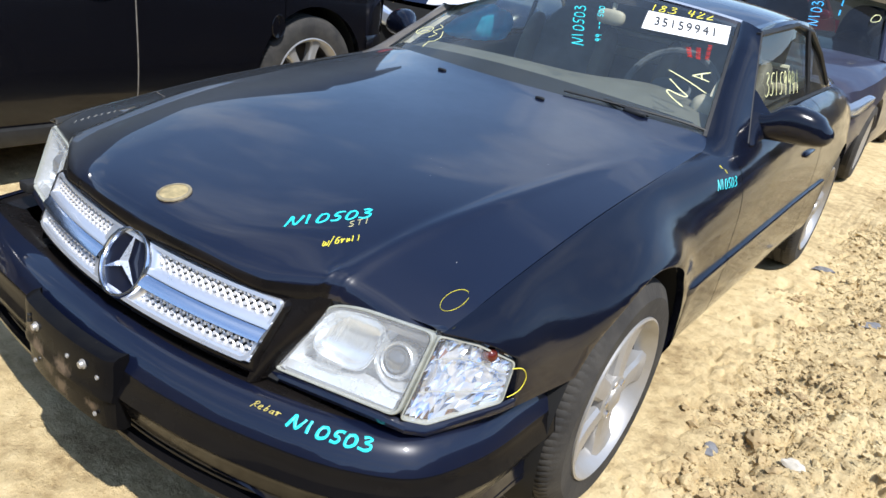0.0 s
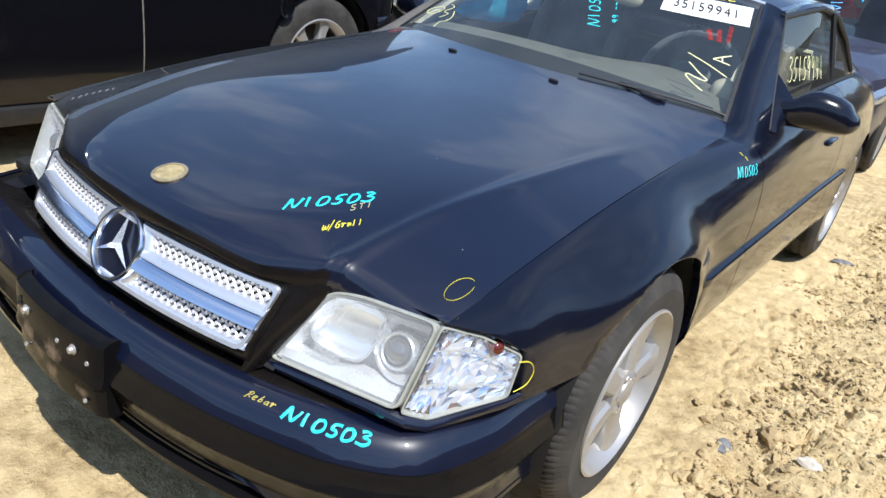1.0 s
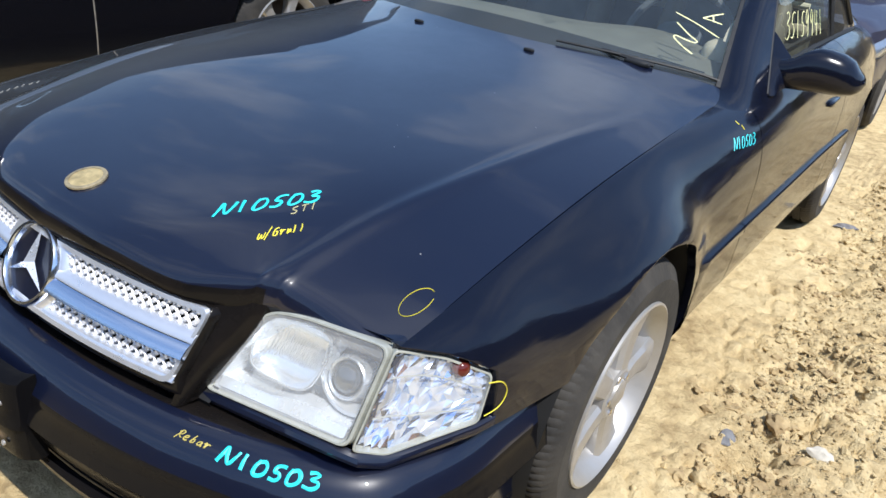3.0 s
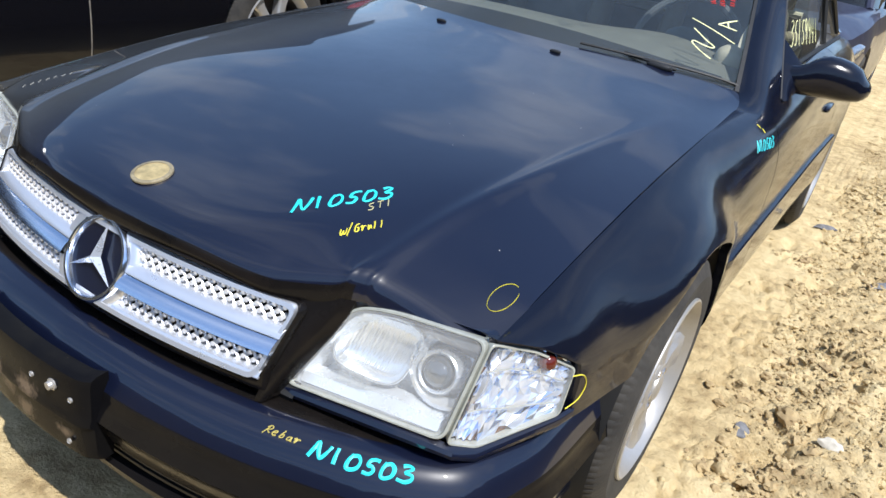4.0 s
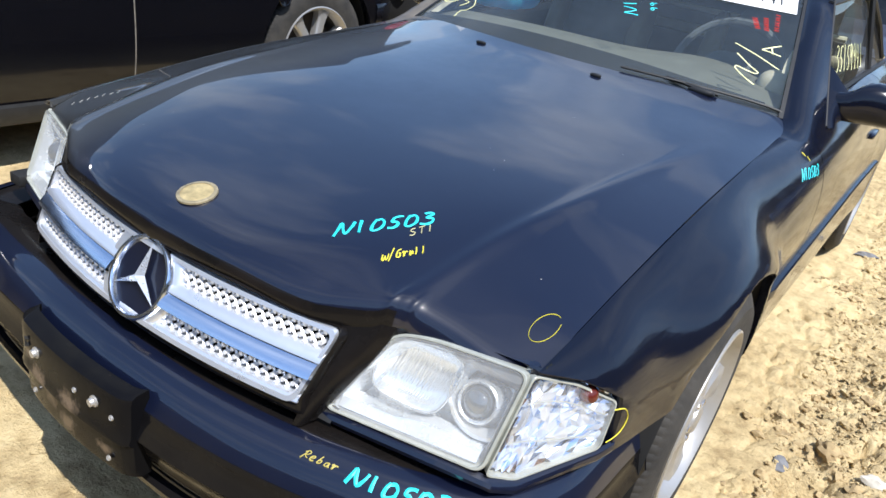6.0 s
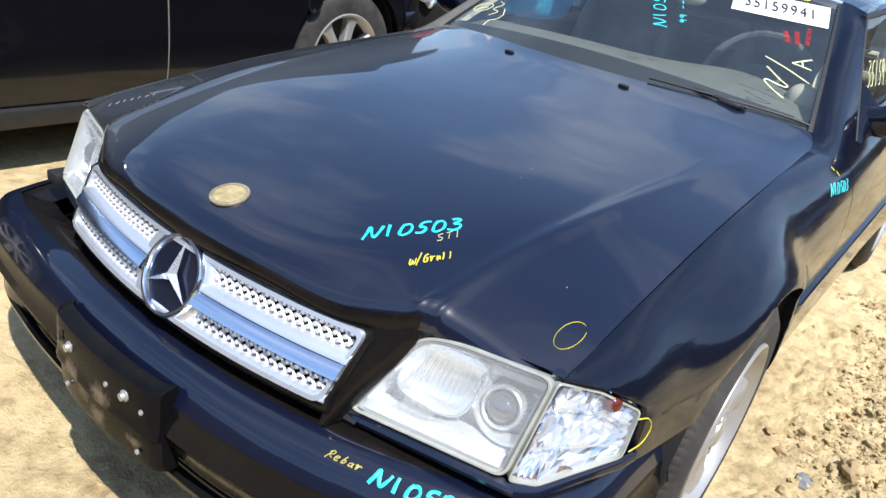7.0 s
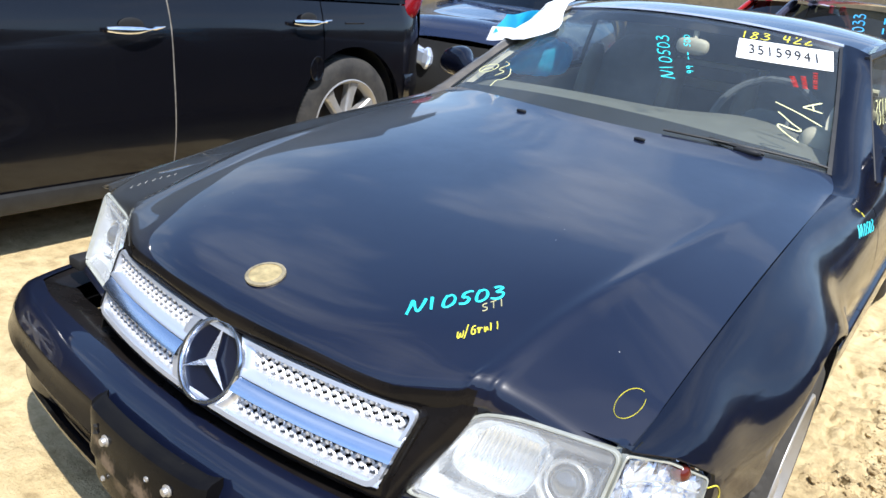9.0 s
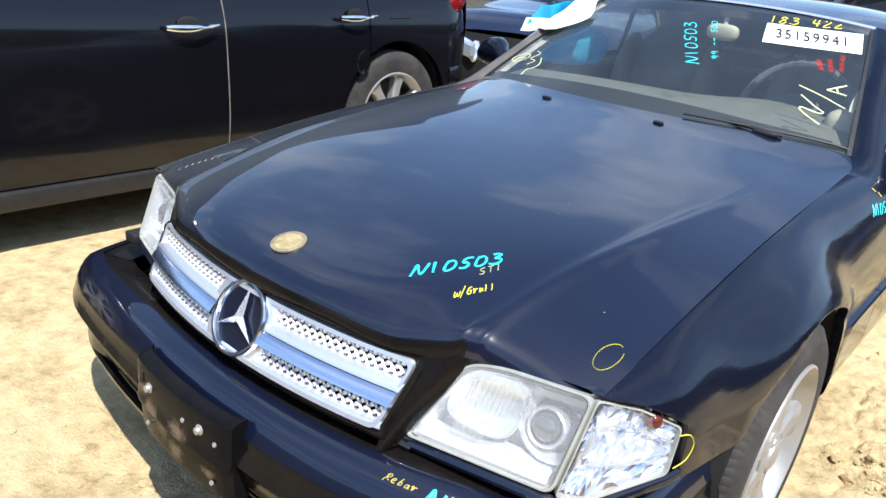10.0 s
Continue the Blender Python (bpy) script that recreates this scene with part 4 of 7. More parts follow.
def headlight(side):
    m = Matrix.Diagonal((side, 1, 1, 1))
    lamp = part("headlight", bmesh.new(), LAMP_FROST, coupe, "clear headlight with frosted yellowed rim")

    def add(name, bm, mat, label="", **k):
        bm.transform(m)
        push_corner(bm)
        return part(name, finish(bm), mat, lamp, label, **k)

    outer = rounded(LAMP, 0.020, 6, {4: 0.036, 3: 0.060})
    bm = sheet([lamp_face(outer, 0.0, -0.03), lamp_face(outer, 0.0, 0.004), lamp_face(outer, 0.0015, 0.006), lamp_face(outer, 0.005, 0.006), lamp_face(outer, 0.0065, 0.0), lamp_face(outer, 0.018, -0.03)], closed=True)
    add("lens_rim", bm, LAMP_FROST, "frosted yellowed plastic rim")
    far = rounded([Vector(p) for p in ((0.400, -0.764, 0.520), (0.690, -0.722, 0.540), (0.697, -0.645, 0.698), (0.535, -0.668, 0.688), (0.464, -0.690, 0.672))], 0.025, 6)
    bm = sheet([[p + Vector((0, 0.02, 0)) for p in lamp_face(outer, 0.0, 0.0)], [p + Vector((0, 0.012, 0)) for p in far], [p + Vector((0, 0.08, 0)) for p in far]], closed=True)
    add("bezel", bm, PAINT, "body-coloured surround")
    bm = bmesh.new()
    cap(bm, lamp_face(outer, 0.006, 0.006))
    lens = add("lens", bm, LAMP_GLASS, "slightly hazy clear lens")
    lens.visible_shadow = False
    # bowl behind the lens
    bm = sheet([lamp_face(outer, 0.012, -0.002), lamp_face(outer, 0.030, -0.06)], closed=True)
    cap(bm, lamp_face(outer, 0.030, -0.06))
    add("reflector", bm, LAMP_CHROME)
    n = (LAMP[2] - LAMP[0]).cross(LAMP[3] - LAMP[1]).normalized()
    if n.y > 0:
        n = -n
    q = n.to_track_quat("Z", "Y").to_matrix().to_4x4()
    # projector in its wide shroud
    c = Vector((0.630, -0.690, 0.628))
    for name, prof, mat in (("projector_shroud", [(-0.075, 0.040), (-0.050, 0.060), (-0.030, 0.066), (-0.022, 0.064), (-0.020, 0.058), (-0.034, 0.046)], LAMP_SATIN),
                            ("projector_ring", [(-0.05, 0.044), (-0.024, 0.037), (-0.012, 0.0335), (-0.010, 0.031), (-0.012, 0.028), (-0.026, 0.026)], LAMP_SATIN),
                            ("projector_lens", [(-0.026, 0.027), (-0.012, 0.0245), (-0.003, 0.017), (0.001, 0.008), (0.002, 0.0)], PROJECTOR)):
        bm = disc_sweep(prof, 40, axis="z")
        off = Vector((0.012, 0, 0.012)) if name == "projector_shroud" else Vector()
        bm.transform(Matrix.Translation(c + off) @ q)
        add(name, bm, mat)
    # rounded bowl of the main beam, finely fluted
    c = Vector((0.524, -0.706, 0.630))
    rows = []
    for i in range(121):
        x = 0.064 * (i / 60 - 1)
        reach = 0.052 * max(0.02, 1 - abs(i / 60 - 1) ** 4.5) ** (1 / 3)
        row = []
        for v in span(-1, 1, 17):
            depth = (1 - (x / 0.064) ** 4) * (1 - v**4)
            d = -0.012 - 0.030 * depth**0.7 + 0.0007 * depth * math.cos(math.tau * x / 0.0048)
            row.append(Vector((x + 0.22 * v * reach, v * reach, d)))
        rows.append(row)
    bm = sheet(rows)
    bm.transform(Matrix.Translation(c) @ q)
    add("ribbed_reflector", bm, RIBBED)
    ring = []
    for i in range(80):
        a = math.tau * i / 80
        x, y = (math.copysign(abs(f(a)) ** 0.55, f(a)) * h for f, h in ((math.cos, 0.066), (math.sin, 0.054)))
        ring.append(Vector((x + 0.22 * y, y, -0.011)))
    bm = tube(ring, 0.0022, 6, closed=True)
    bm.transform(Matrix.Translation(c) @ q)
    add("reflector_edge", bm, LAMP_SATIN)
    # stepped shelf under bowl and projector
    a, b = LAMP[0].lerp(LAMP[4], 0.07), LAMP[1].lerp(LAMP[2], 0.06)
    rows = []
    for k in range(31):
        p = a.lerp(b, 0.06 + 0.88 * k / 30)
        wave = 0.010 * math.sin(math.pi * max(0.0, min(1.0, (k - 12) / 14)))
        rows.append([p + n * -0.003, p + Vector((0, 0, 0.018 + wave)) + n * -0.016, p + Vector((0, 0, 0.028 + wave)) + n * -0.050])
    add("lamp_shelf", sheet(rows), LAMP_CHROME)
    # fine flutes moulded in the lens: along the upper edge and low over the bowl
    rows = []
    a, b = LAMP[4].lerp(LAMP[3], 0.35), LAMP[2].lerp(LAMP[3], 0.06)
    down = (LAMP[1] - LAMP[2]).normalized()
    for i in range(181):
        p = a.lerp(b, i / 180) + down * 0.010 + n * (0.0015 + 0.0012 * (i % 2))
        rows.append([p, p + down * 0.005, p + down * 0.011 - n * 0.002])
    add("lens_flutes", sheet(rows), LAMP_FLUTE)
    rows = []
    a, b = LAMP[0].lerp(LAMP[4], 0.22), LAMP[1].lerp(LAMP[2], 0.24)
    for i in range(41):
        p = a.lerp(b, 0.25 + 0.22 * i / 40) + n * (0.0015 + 0.0010 * (i % 2))
        rows.append([p, p - down * 0.014, p - down * (0.030 + 0.006 * math.sin(i / 13))])
    add("lens_flutes", sheet(rows), LAMP_FLUTE)
    under = [Vector(p) for p in ((0.403, -0.770, 0.525), (0.55, -0.750, 0.538), (0.660, -0.735, 0.548), (0.700, -0.718, 0.541), (0.722, -0.680, 0.526), (0.755, -0.610, 0.536), (0.790, -0.540, 0.548), (0.800, -0.505, 0.552))]
    out = Vector((0.35, -0.9, 0)).normalized()
    bm = sheet([[p + out * d + Vector((0, 0, z)) for p in under] for d, z in ((-0.004, 0.002), (0.006, -0.002), (0.010, -0.008), (0.008, -0.016), (-0.02, -0.026))])
    add("lower_trim", bm, PAINT, "body-coloured strip under the lamps")
    turn = part("indicator_lamp", bmesh.new(), LAMP_FROST, coupe, "clear crystal indicator lamp")

    def add2(name, bm, mat, label="", **k):
        bm.transform(m)
        push_corner(bm)
        return part(name, finish(bm, False) if name == "facets" else finish(bm), mat, turn, label, **k)

    outer = rounded(TURN_LAMP, 0.010, 3)
    c = sum(outer, Vector()) / len(outer)
    nn = Vector((0.70, -0.70, 0.14)).normalized()

    def ring(inset, push):
        return [p + (c - p).normalized() * inset + nn * push for p in outer]

    bm = sheet([ring(0, -0.03), ring(0, 0.003), ring(0.001, 0.004), ring(0.004, 0.004), ring(0.005, -0.01)], closed=True)
    add2("lens_rim", bm, LAMP_FROST, "clear plastic rim")
    bm = sheet([ring(0.006, 0.005), ring(0.04, 0.012)], closed=True)
    cap(bm, ring(0.04, 0.012))
    lens = add2("lens", bm, INDICATOR_GLASS)
    lens.visible_shadow = False
    rnd = random.Random(5)
    ua = (TURN_LAMP[2] - TURN_LAMP[1]).normalized()
    va = nn.cross(ua).normalized()
    bm = bmesh.new()
    nu, nv = 17, 11
    grid = {}
    low = [TURN_LAMP[0], TURN_LAMP[1], TURN_LAMP[2]]
    high = [TURN_LAMP[5], TURN_LAMP[4], TURN_LAMP[3]]

    def along(pts, s):
        return pts[0].lerp(pts[1], s * 2) if s < 0.5 else pts[1].lerp(pts[2], s * 2 - 1)

    for i in range(nu + 1):
        for j in range(nv + 1):
            p = along(low, i / nu).lerp(along(high, i / nu), j / nv)
            p = p + (c - p) * 0.035 + Vector((-0.20, 0.97, 0)) * (0.006 + 0.009 * rnd.random() + (0.006 if (i + j) % 2 else 0))
            if 0 < i < nu and 0 < j < nv:
                p += ua * rnd.uniform(-0.002, 0.002) + va * rnd.uniform(-0.002, 0.002)
            grid[i, j] = bm.verts.new(p)
    for i in range(nu):
        for j in range(nv):
            quad = [grid[i, j], grid[i + 1, j], grid[i + 1, j + 1], grid[i, j + 1]]
            k = rnd.random() < 0.5
            for tri in ([quad[0], quad[1], quad[2]], [quad[0], quad[2], quad[3]]) if k else ([quad[1], quad[2], quad[3]], [quad[0], quad[1], quad[3]]):
                # reflections put into facet colours, fewer bright ones towards the rim
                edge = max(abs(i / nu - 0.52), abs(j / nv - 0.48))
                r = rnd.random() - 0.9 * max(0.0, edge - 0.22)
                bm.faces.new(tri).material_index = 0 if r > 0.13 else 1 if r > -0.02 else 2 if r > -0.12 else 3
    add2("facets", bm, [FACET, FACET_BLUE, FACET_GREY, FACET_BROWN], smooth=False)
    # two thin moulded arcs across the lens
    for lift in (0.30, 0.72):
        arc = []
        for s in span(0.06, 0.94, 18):
            p = along(low, s).lerp(along(high, s), lift + 0.10 * math.sin(math.pi * s))
            arc.append(p + (c - p) * 0.05 + nn * 0.003)
        add2("lens_arc", tube(arc, 0.0014, 5), LAMP_FROST)
    bm = bmesh.new()
    bmesh.ops.create_uvsphere(bm, u_segments=14, v_segments=10, radius=0.016, matrix=Matrix.Translation(Vector((0.757, -0.565, 0.650)) + nn * -0.006))
    add2("bulb", bm, AMBER, "dark amber bulb")


PROJECTOR = material("projector_glass", (0.13, 0.14, 0.15), 0.03, metal=0.75, coat=1.0)
LAMP_SATIN = material("satin_lamp_shroud", (0.62, 0.64, 0.66), 0.26, metal=0.7, rough_var=0.08, scale=20)
LAMP_FLUTE = glass("fluted_lens", (0.90, 0.92, 0.92), 0.10, 1.5, haze=0.13, haze_color=(0.90, 0.91, 0.90))
RIBBED = material("ribbed_reflector", (0.84, 0.87, 0.90), 0.17, metal=0.85, rough_var=0.06, scale=30)
LAMP_GLASS_CLEAR = glass("clear_lamp_glass", (0.98, 0.98, 0.99), 0.02, 1.5, haze=0.02)
# white haze stands in for the glare over the facets
INDICATOR_GLASS = glass("hazed_indicator_glass", (0.97, 0.97, 0.98), 0.05, 1.5, haze=0.07, haze_color=(0.92, 0.92, 0.93))
headlight(1), headlight(-1)


# wheels
def wheel(parent, x, y, z, side, r=0.326, width=0.235, rim=0.222, spokes=5, name="wheel", steer=0.0):
    """A wheel whose outer face is at x, towards +x for side 1."""
    hub = part(name, bmesh.new(), RUBBER, parent)
    m = Matrix.Translation((x, y, z)) @ Matrix.Rotation(radians(steer), 4, "Z") @ Matrix.Diagonal((side, 1, 1, 1))
    prof = [(-0.030, rim - 0.008), (-0.006, rim + 0.004), (0.0, rim + 0.03), (0.001, (r + rim) / 2 + 0.01), (-0.006, r - 0.03), (-0.018, r - 0.010), (-0.034, r - 0.001)]
    grooves = []
    for g in span(-0.055, -width + 0.055, 4):
        grooves += [(g + 0.006, r), (g + 0.005, r - 0.008), (g - 0.005, r - 0.008), (g - 0.006, r)]
    tail = [(-width + 0.034, r - 0.001), (-width + 0.018, r - 0.010), (-width + 0.004, (r + rim) / 2), (-width + 0.02, rim)]
    steps = 420
    rows = []
    for i in range(steps + 1):
        a = math.tau * i / steps
        cut = 0.0026 if i % 4 == 0 else 0.0
        rows.append([Vector((s, (q - (cut if q > r - 0.014 else 0)) * math.sin(a + 2.5 * (s + 0.11) ** 2), (q - (cut if q > r - 0.014 else 0)) * math.cos(a + 2.5 * (s + 0.11) ** 2))) for s, q in prof + grooves + tail])
    bm = sheet(rows)
    bm.transform(m)
    part("tyre", finish(bm), RUBBER, hub, "dusty black tyre")
    bm = disc_sweep([(-0.15, rim - 0.034), (-0.052, rim - 0.029)], 48)
    bm.transform(m)
    part("barrel", finish(bm), BARREL, hub)
    bm = disc_sweep([(-0.052, rim - 0.029), (-0.040, rim - 0.026), (-0.014, rim - 0.010), (-0.004, rim - 0.004), (0.002, rim + 0.001), (0.0, rim + 0.006), (-0.012, rim + 0.008)], 64)
    bm.transform(m)
    part("rim", finish(bm), ALLOY, hub, "brushed silver alloy rim")
    bm = disc_sweep([(-0.15, 0.02), (-0.15, rim - 0.02)], 40)
    bm.transform(m)
    part("brake_disc", finish(bm), DISC, hub)
    for k in range(spokes):
        a = math.tau * (k + 0.25) / spokes
        bm = bmesh.new()
        rows = []
        for s in span(0, 1, 8):
            rr = 0.045 + (rim - 0.058) * s
            w = (0.031 + 0.013 * s ** 1.3) * (1.0 if s < 0.75 else 1.0 + 1.6 * (s - 0.75)) * (5 / spokes) ** 0.8
            d = -0.016 - 0.005 * math.sin(math.pi * s) - 0.002 * s
            rows.append([Vector((d + dx, ww * w, rr)) for dx, ww in ((-0.05, -1.0), (-0.010, -1.0), (0.0, -0.72), (0.003, 0.0), (0.0, 0.72), (-0.010, 1.0), (-0.05, 1.0))])
        sheet(rows, bm=bm)
        bm.transform(m @ Matrix.Rotation(-a, 4, "X"))
        part("spoke", finish(bm), ALLOY, hub)
    bm = disc_sweep([(-0.05, 0.066), (-0.018, 0.064), (-0.013, 0.056), (-0.015, 0.036), (-0.009, 0.034), (-0.005, 0.026), (-0.005, 0.0)], 32)
    bm.transform(m)
    part("hub_cap", finish(bm), ALLOY, hub)
    for k in range(5):
        a = math.tau * (k + 0.75) / 5
        bm = disc_sweep([(-0.025, 0.009), (-0.010, 0.009), (-0.008, 0.0)], 10)
        bm.transform(m @ Matrix.Translation((0, 0.047 * math.sin(a), 0.047 * math.cos(a))))
        part("wheel_bolt", finish(bm), CHROME, hub)
    return hub


for y, x in ((0.0, 0.850), (2.515, 0.862)):
    for side in (1, -1):
        wheel(coupe, side * x, y, HUB_Z, side)
        bm = disc_sweep([(0.0, 0.382), (-0.25, 0.384), (-0.26, 0.05)], 30, arc=(-115, 115))
        bm.transform(Matrix.Translation((side * 0.83, y, HUB_Z)) @ Matrix.Diagonal((side, 1, 1, 1)))
        part("wheel_housing", finish(bm), DARK, coupe)
# underbody and engine bay liner
part("underbody", box((1.18, 3.9, 0.22), (0, 1.25, 0.34), 0.03), DARK, coupe)
rows = [[Vector((x, y, hood_top(x, y) - 0.045 - 0.02 * abs(x))) for x in span(-0.69, 0.69, 9)] for y in span(-0.62, 0.72, 8)]
part("bay_liner", finish(sheet(rows)), DARK, coupe)

# door mirror
def superblob(centre, radii, power=2.6, n=28, m=18, shape=None):
    rows = []
    for i in range(m + 1):
        p = -math.pi / 2 + math.pi * i / m
        row = []
        for j in range(n):
            t = math.tau * j / n
            c = [math.copysign(abs(math.cos(p)) ** (2 / power) * abs(f(t)) ** (2 / power), f(t)) for f in (math.cos, math.sin)]
            v = Vector((c[0] * radii[0], c[1] * radii[1], math.copysign(abs(math.sin(p)) ** (2 / power), math.sin(p)) * radii[2]))
            row.append((shape(v) if shape else v) + Vector(centre))
        rows.append(row)
    return sheet(rows, closed=True)


MIRROR = [(0.755, 0.995, 0.034, 0.880, 0.960), (0.774, 1.000, 0.040, 0.879, 0.964), (0.792, 1.008, 0.046, 0.878, 0.974), (0.806, 1.018, 0.052, 0.878, 0.988), (0.824, 1.030, 0.058, 0.878, 1.000), (0.845, 1.040, 0.062, 0.879, 1.006),
          (0.870, 1.050, 0.065, 0.880, 1.005), (0.905, 1.060, 0.065, 0.881, 0.998), (0.935, 1.070, 0.060, 0.884, 0.984), (0.955, 1.078, 0.052, 0.889, 0.960), (0.968, 1.084, 0.040, 0.898, 0.948), (0.976, 1.088, 0.022, 0.909, 0.936), (0.978, 1.089, 0.004, 0.920, 0.926)]
for side in (1, -1):
    rows = []
    for x, yc, ry, z0, z1 in MIRROR:
        row = []
        for k in range(28):
            a = math.tau * k / 28
            c, s = (math.copysign(abs(f(a)) ** 0.82, f(a)) for f in (math.cos, math.sin))
            row.append(Vector((side * x, yc + ry * c, (z0 + z1) / 2 + (z1 - z0) / 2 * s)))
        rows.append(row)
    mirror = part("door_mirror", finish(sheet(rows, closed=True)), PAINT_SIDE, coupe, "rounded glossy black door mirror")
    rows = []
    for s in span(0, 1, 9):
        f = s * s * (3 - 2 * s)
        rim = [Vector(p).lerp(Vector(q), f) for p, q in (((0.774, 0.880, 0.868), (0.790, 0.972, 0.882)), ((0.722, 0.965, 0.952), (0.786, 0.985, 0.950)), ((0.676, 1.075, 1.026), (0.780, 1.010, 0.962)),
                                                          ((0.712, 1.080, 0.960), (0.778, 1.034, 0.956)), ((0.742, 1.075, 0.884), (0.780, 1.036, 0.888)), ((0.768, 0.960, 0.866), (0.788, 1.000, 0.878)))]
        ring = []
        for k in range(6):
            ring += [rim[k].lerp(rim[(k + 1) % 6], j / 5) for j in range(5)]
        push = Vector((0.012 * math.sin(math.pi * min(1, s * 1.5)) * (1 - s), 0, 0))
        rows.append([Vector((side * (p + push).x, (p + push).y, p.z)) for p in ring])
    part("mirror_sail", finish(sheet(rows, closed=True)), PAINT_SIDE, mirror)


# ---- the black sport utility beside it ----
suv = thing("sport_utility", "large glossy black sport utility with chrome door handles", "car", (-2.0, 0, 0))
SX = -1.96


def suv_x(z):
    return SX + curve1((0.15, -0.05), (0.30, 0.0), (0.75, 0.02), (0.95, 0.0), (1.10, -0.05), (1.72, -0.27))(z)


def suv_low(y):
    z = 0.26
    for c in (1.54, -1.36):
        if abs(y - c) < 0.43:
            z = max(z, 0.40 + math.sqrt(0.43**2 - (y - c) ** 2))
    return z


def suv_side(ys, z_top):
    rows = []
    for y in ys:
        lo = suv_low(y)
        tail = 0.30 * max(0, (y - 1.96) / 0.44) ** 2.2 + 0.12 * max(0, (-1.8 - y) / 0.6) ** 2
        rows.append([Vector((suv_x(z) - tail, y, z)) for z in span(z_top, lo, 22)] + [Vector((suv_x(lo) - 0.03 - tail, y, lo + 0.004))])
    e = [[p + Vector((-0.012, 0, 0)) for p in rows[0]]] + rows + [[p + Vector((-0.012, 0, 0)) for p in rows[-1]]]
    return finish(sheet(e))


d1 = part("front_door", suv_side(span(-0.80, 0.385, 20), 1.06), PAINT_SUV, suv)
d2 = part("rear_door", suv_side(span(0.393, 1.00, 10) + [y for y in arch_ys(1.54, 0.43) if 1.01 < y < 1.30] + [1.30], 1.06), PAINT_SUV, suv)
part("rear_quarter", suv_side([1.308] + [y for y in arch_ys(1.54, 0.43) if y > 1.31] + [1.975, 2.0, 2.05, 2.1, 2.15, 2.2, 2.25, 2.30, 2.34, 2.38, 2.40], 1.06), PAINT_SUV, suv)
rows = [[Vector((suv_x(0.5) + d - 0.30 * max(0, (y - 1.96) / 0.44) ** 2.2, y, z)) for d, z in ((-0.002, 0.66), (0.008, 0.645), (0.010, 0.58), (0.004, 0.50), (-0.018, 0.42), (-0.060, 0.345), (-0.12, 0.33))] for y in span(1.985, 2.43, 14)]
part("rear_bumper", finish(sheet(rows)), PAINT_SUV, suv, "glossy black rear bumper corner")
part("front_wing", suv_side([-2.3, -2.1, -1.9, -1.80] + arch_ys(-1.36, 0.43) + [-0.925, -0.87, -0.808], 1.06), PAINT_SUV, suv)
for door, yh in ((d1, 0.20), (d2, 1.19)):
    zh = 0.915 + 0.045 * (yh - 0.2)
    rows = []
    for q in span(0, 1, 15):
        w = 0.004 + 0.012 * math.sin(math.pi * min(1.0, q * 1.25 + 0.12)) ** 0.7 if q < 0.72 else 0.004 + 0.009 * (1 - q) / 0.28
        c = Vector((SX + 0.030 + 0.024 * math.sin(math.pi * q), yh - 0.12 + 0.26 * q, zh + 0.014 * q - 0.006 * math.sin(math.pi * q)))
        rows.append([c + Vector((0.009 * math.cos(a), 0, w * math.sin(a))) for a in span(0, math.tau * 9 / 10, 10)])
    part("door_handle", finish(sheet(rows, closed=True)), CHROME, door, "chrome door handle")
    part("handle_recess", finish(superblob((SX + 0.008, yh + 0.0, zh + 0.016), (0.006, 0.058, 0.030), 2.0)), DARK, door)
SEAM = material("dusty_seam", (0.20, 0.18, 0.15), 0.8, var=0.3, scale=30)
for ys in (0.389,):
    rows = [[Vector((suv_x(z) - 0.003, ys + d, z)) for d in (-0.005, 0.005)] for z in span(1.06, max(0.28, suv_low(ys) + 0.01), 12)]
    part("door_seam", finish(sheet(rows)), SEAM, suv)
rows = [[Vector((suv_x(0.25) + d, y, z)) for d, z in ((0.005, 0.285), (0.03, 0.275), (0.035, 0.24), (0.02, 0.20), (-0.08, 0.17))] for y in span(-0.92, 1.10, 8)]
part("sill", finish(sheet(rows)), TRIM, suv)
def suv_roof(u, y):
    """The roof, rising to the spoiler over the tailgate."""
    top = 1.78 - 0.115 * max(0.0, 1.9 - y) - 0.35 * max(0.0, y - 2.30) ** 2
    half = suv_x(top - 0.07) + 2.88 if u > 0 else 0.72
    return Vector((-2.88 + half * u, y, top - 0.07 * abs(u) ** 4))


rows = [[Vector((suv_x(z), y, z)) for z in span(1.07, suv_roof(1, y).z - 0.004, 8)] for y in span(-0.85, 2.05, 14)]
part("side_window", finish(sheet(rows, flip=True)), DARK_GLASS, suv)
rows = [[suv_roof(u, y) for u in span(-1, 1, 21)] for y in span(-0.9, 2.50, 18)]
rows.append([p + Vector((0, 0.01, -0.05)) for p in rows[-1]])
rows.append([p + Vector((0, -0.14, -0.02)) for p in rows[-1]])
part("roof", finish(sheet(rows)), PAINT_SUV, suv)
part("far_side", box((0.06, 4.6, 0.85), (-3.72, 0.1, 0.68), 0.02), PAINT_SUV, suv)
rows = [[Vector((-1.96 - 0.94 + 0.74 * u, 2.38 + (0.10 - 0.10 * abs(u) ** 3) - 0.35 * max(0, z - 1.0), z)) for u in span(-1, 1, 13)] for z in span(0.35, 1.62, 10)]
part("tailgate", finish(sheet(rows)), PAINT_SUV, suv)
rows = [[Vector((-1.96 - 0.92 + 0.9 * u, -2.32 - 0.1 * (1 - u * u), z)) for u in span(-1, 1, 13)] for z in span(0.30, 0.95, 6)]
part("nose", finish(sheet(rows)), PAINT_SUV, suv)
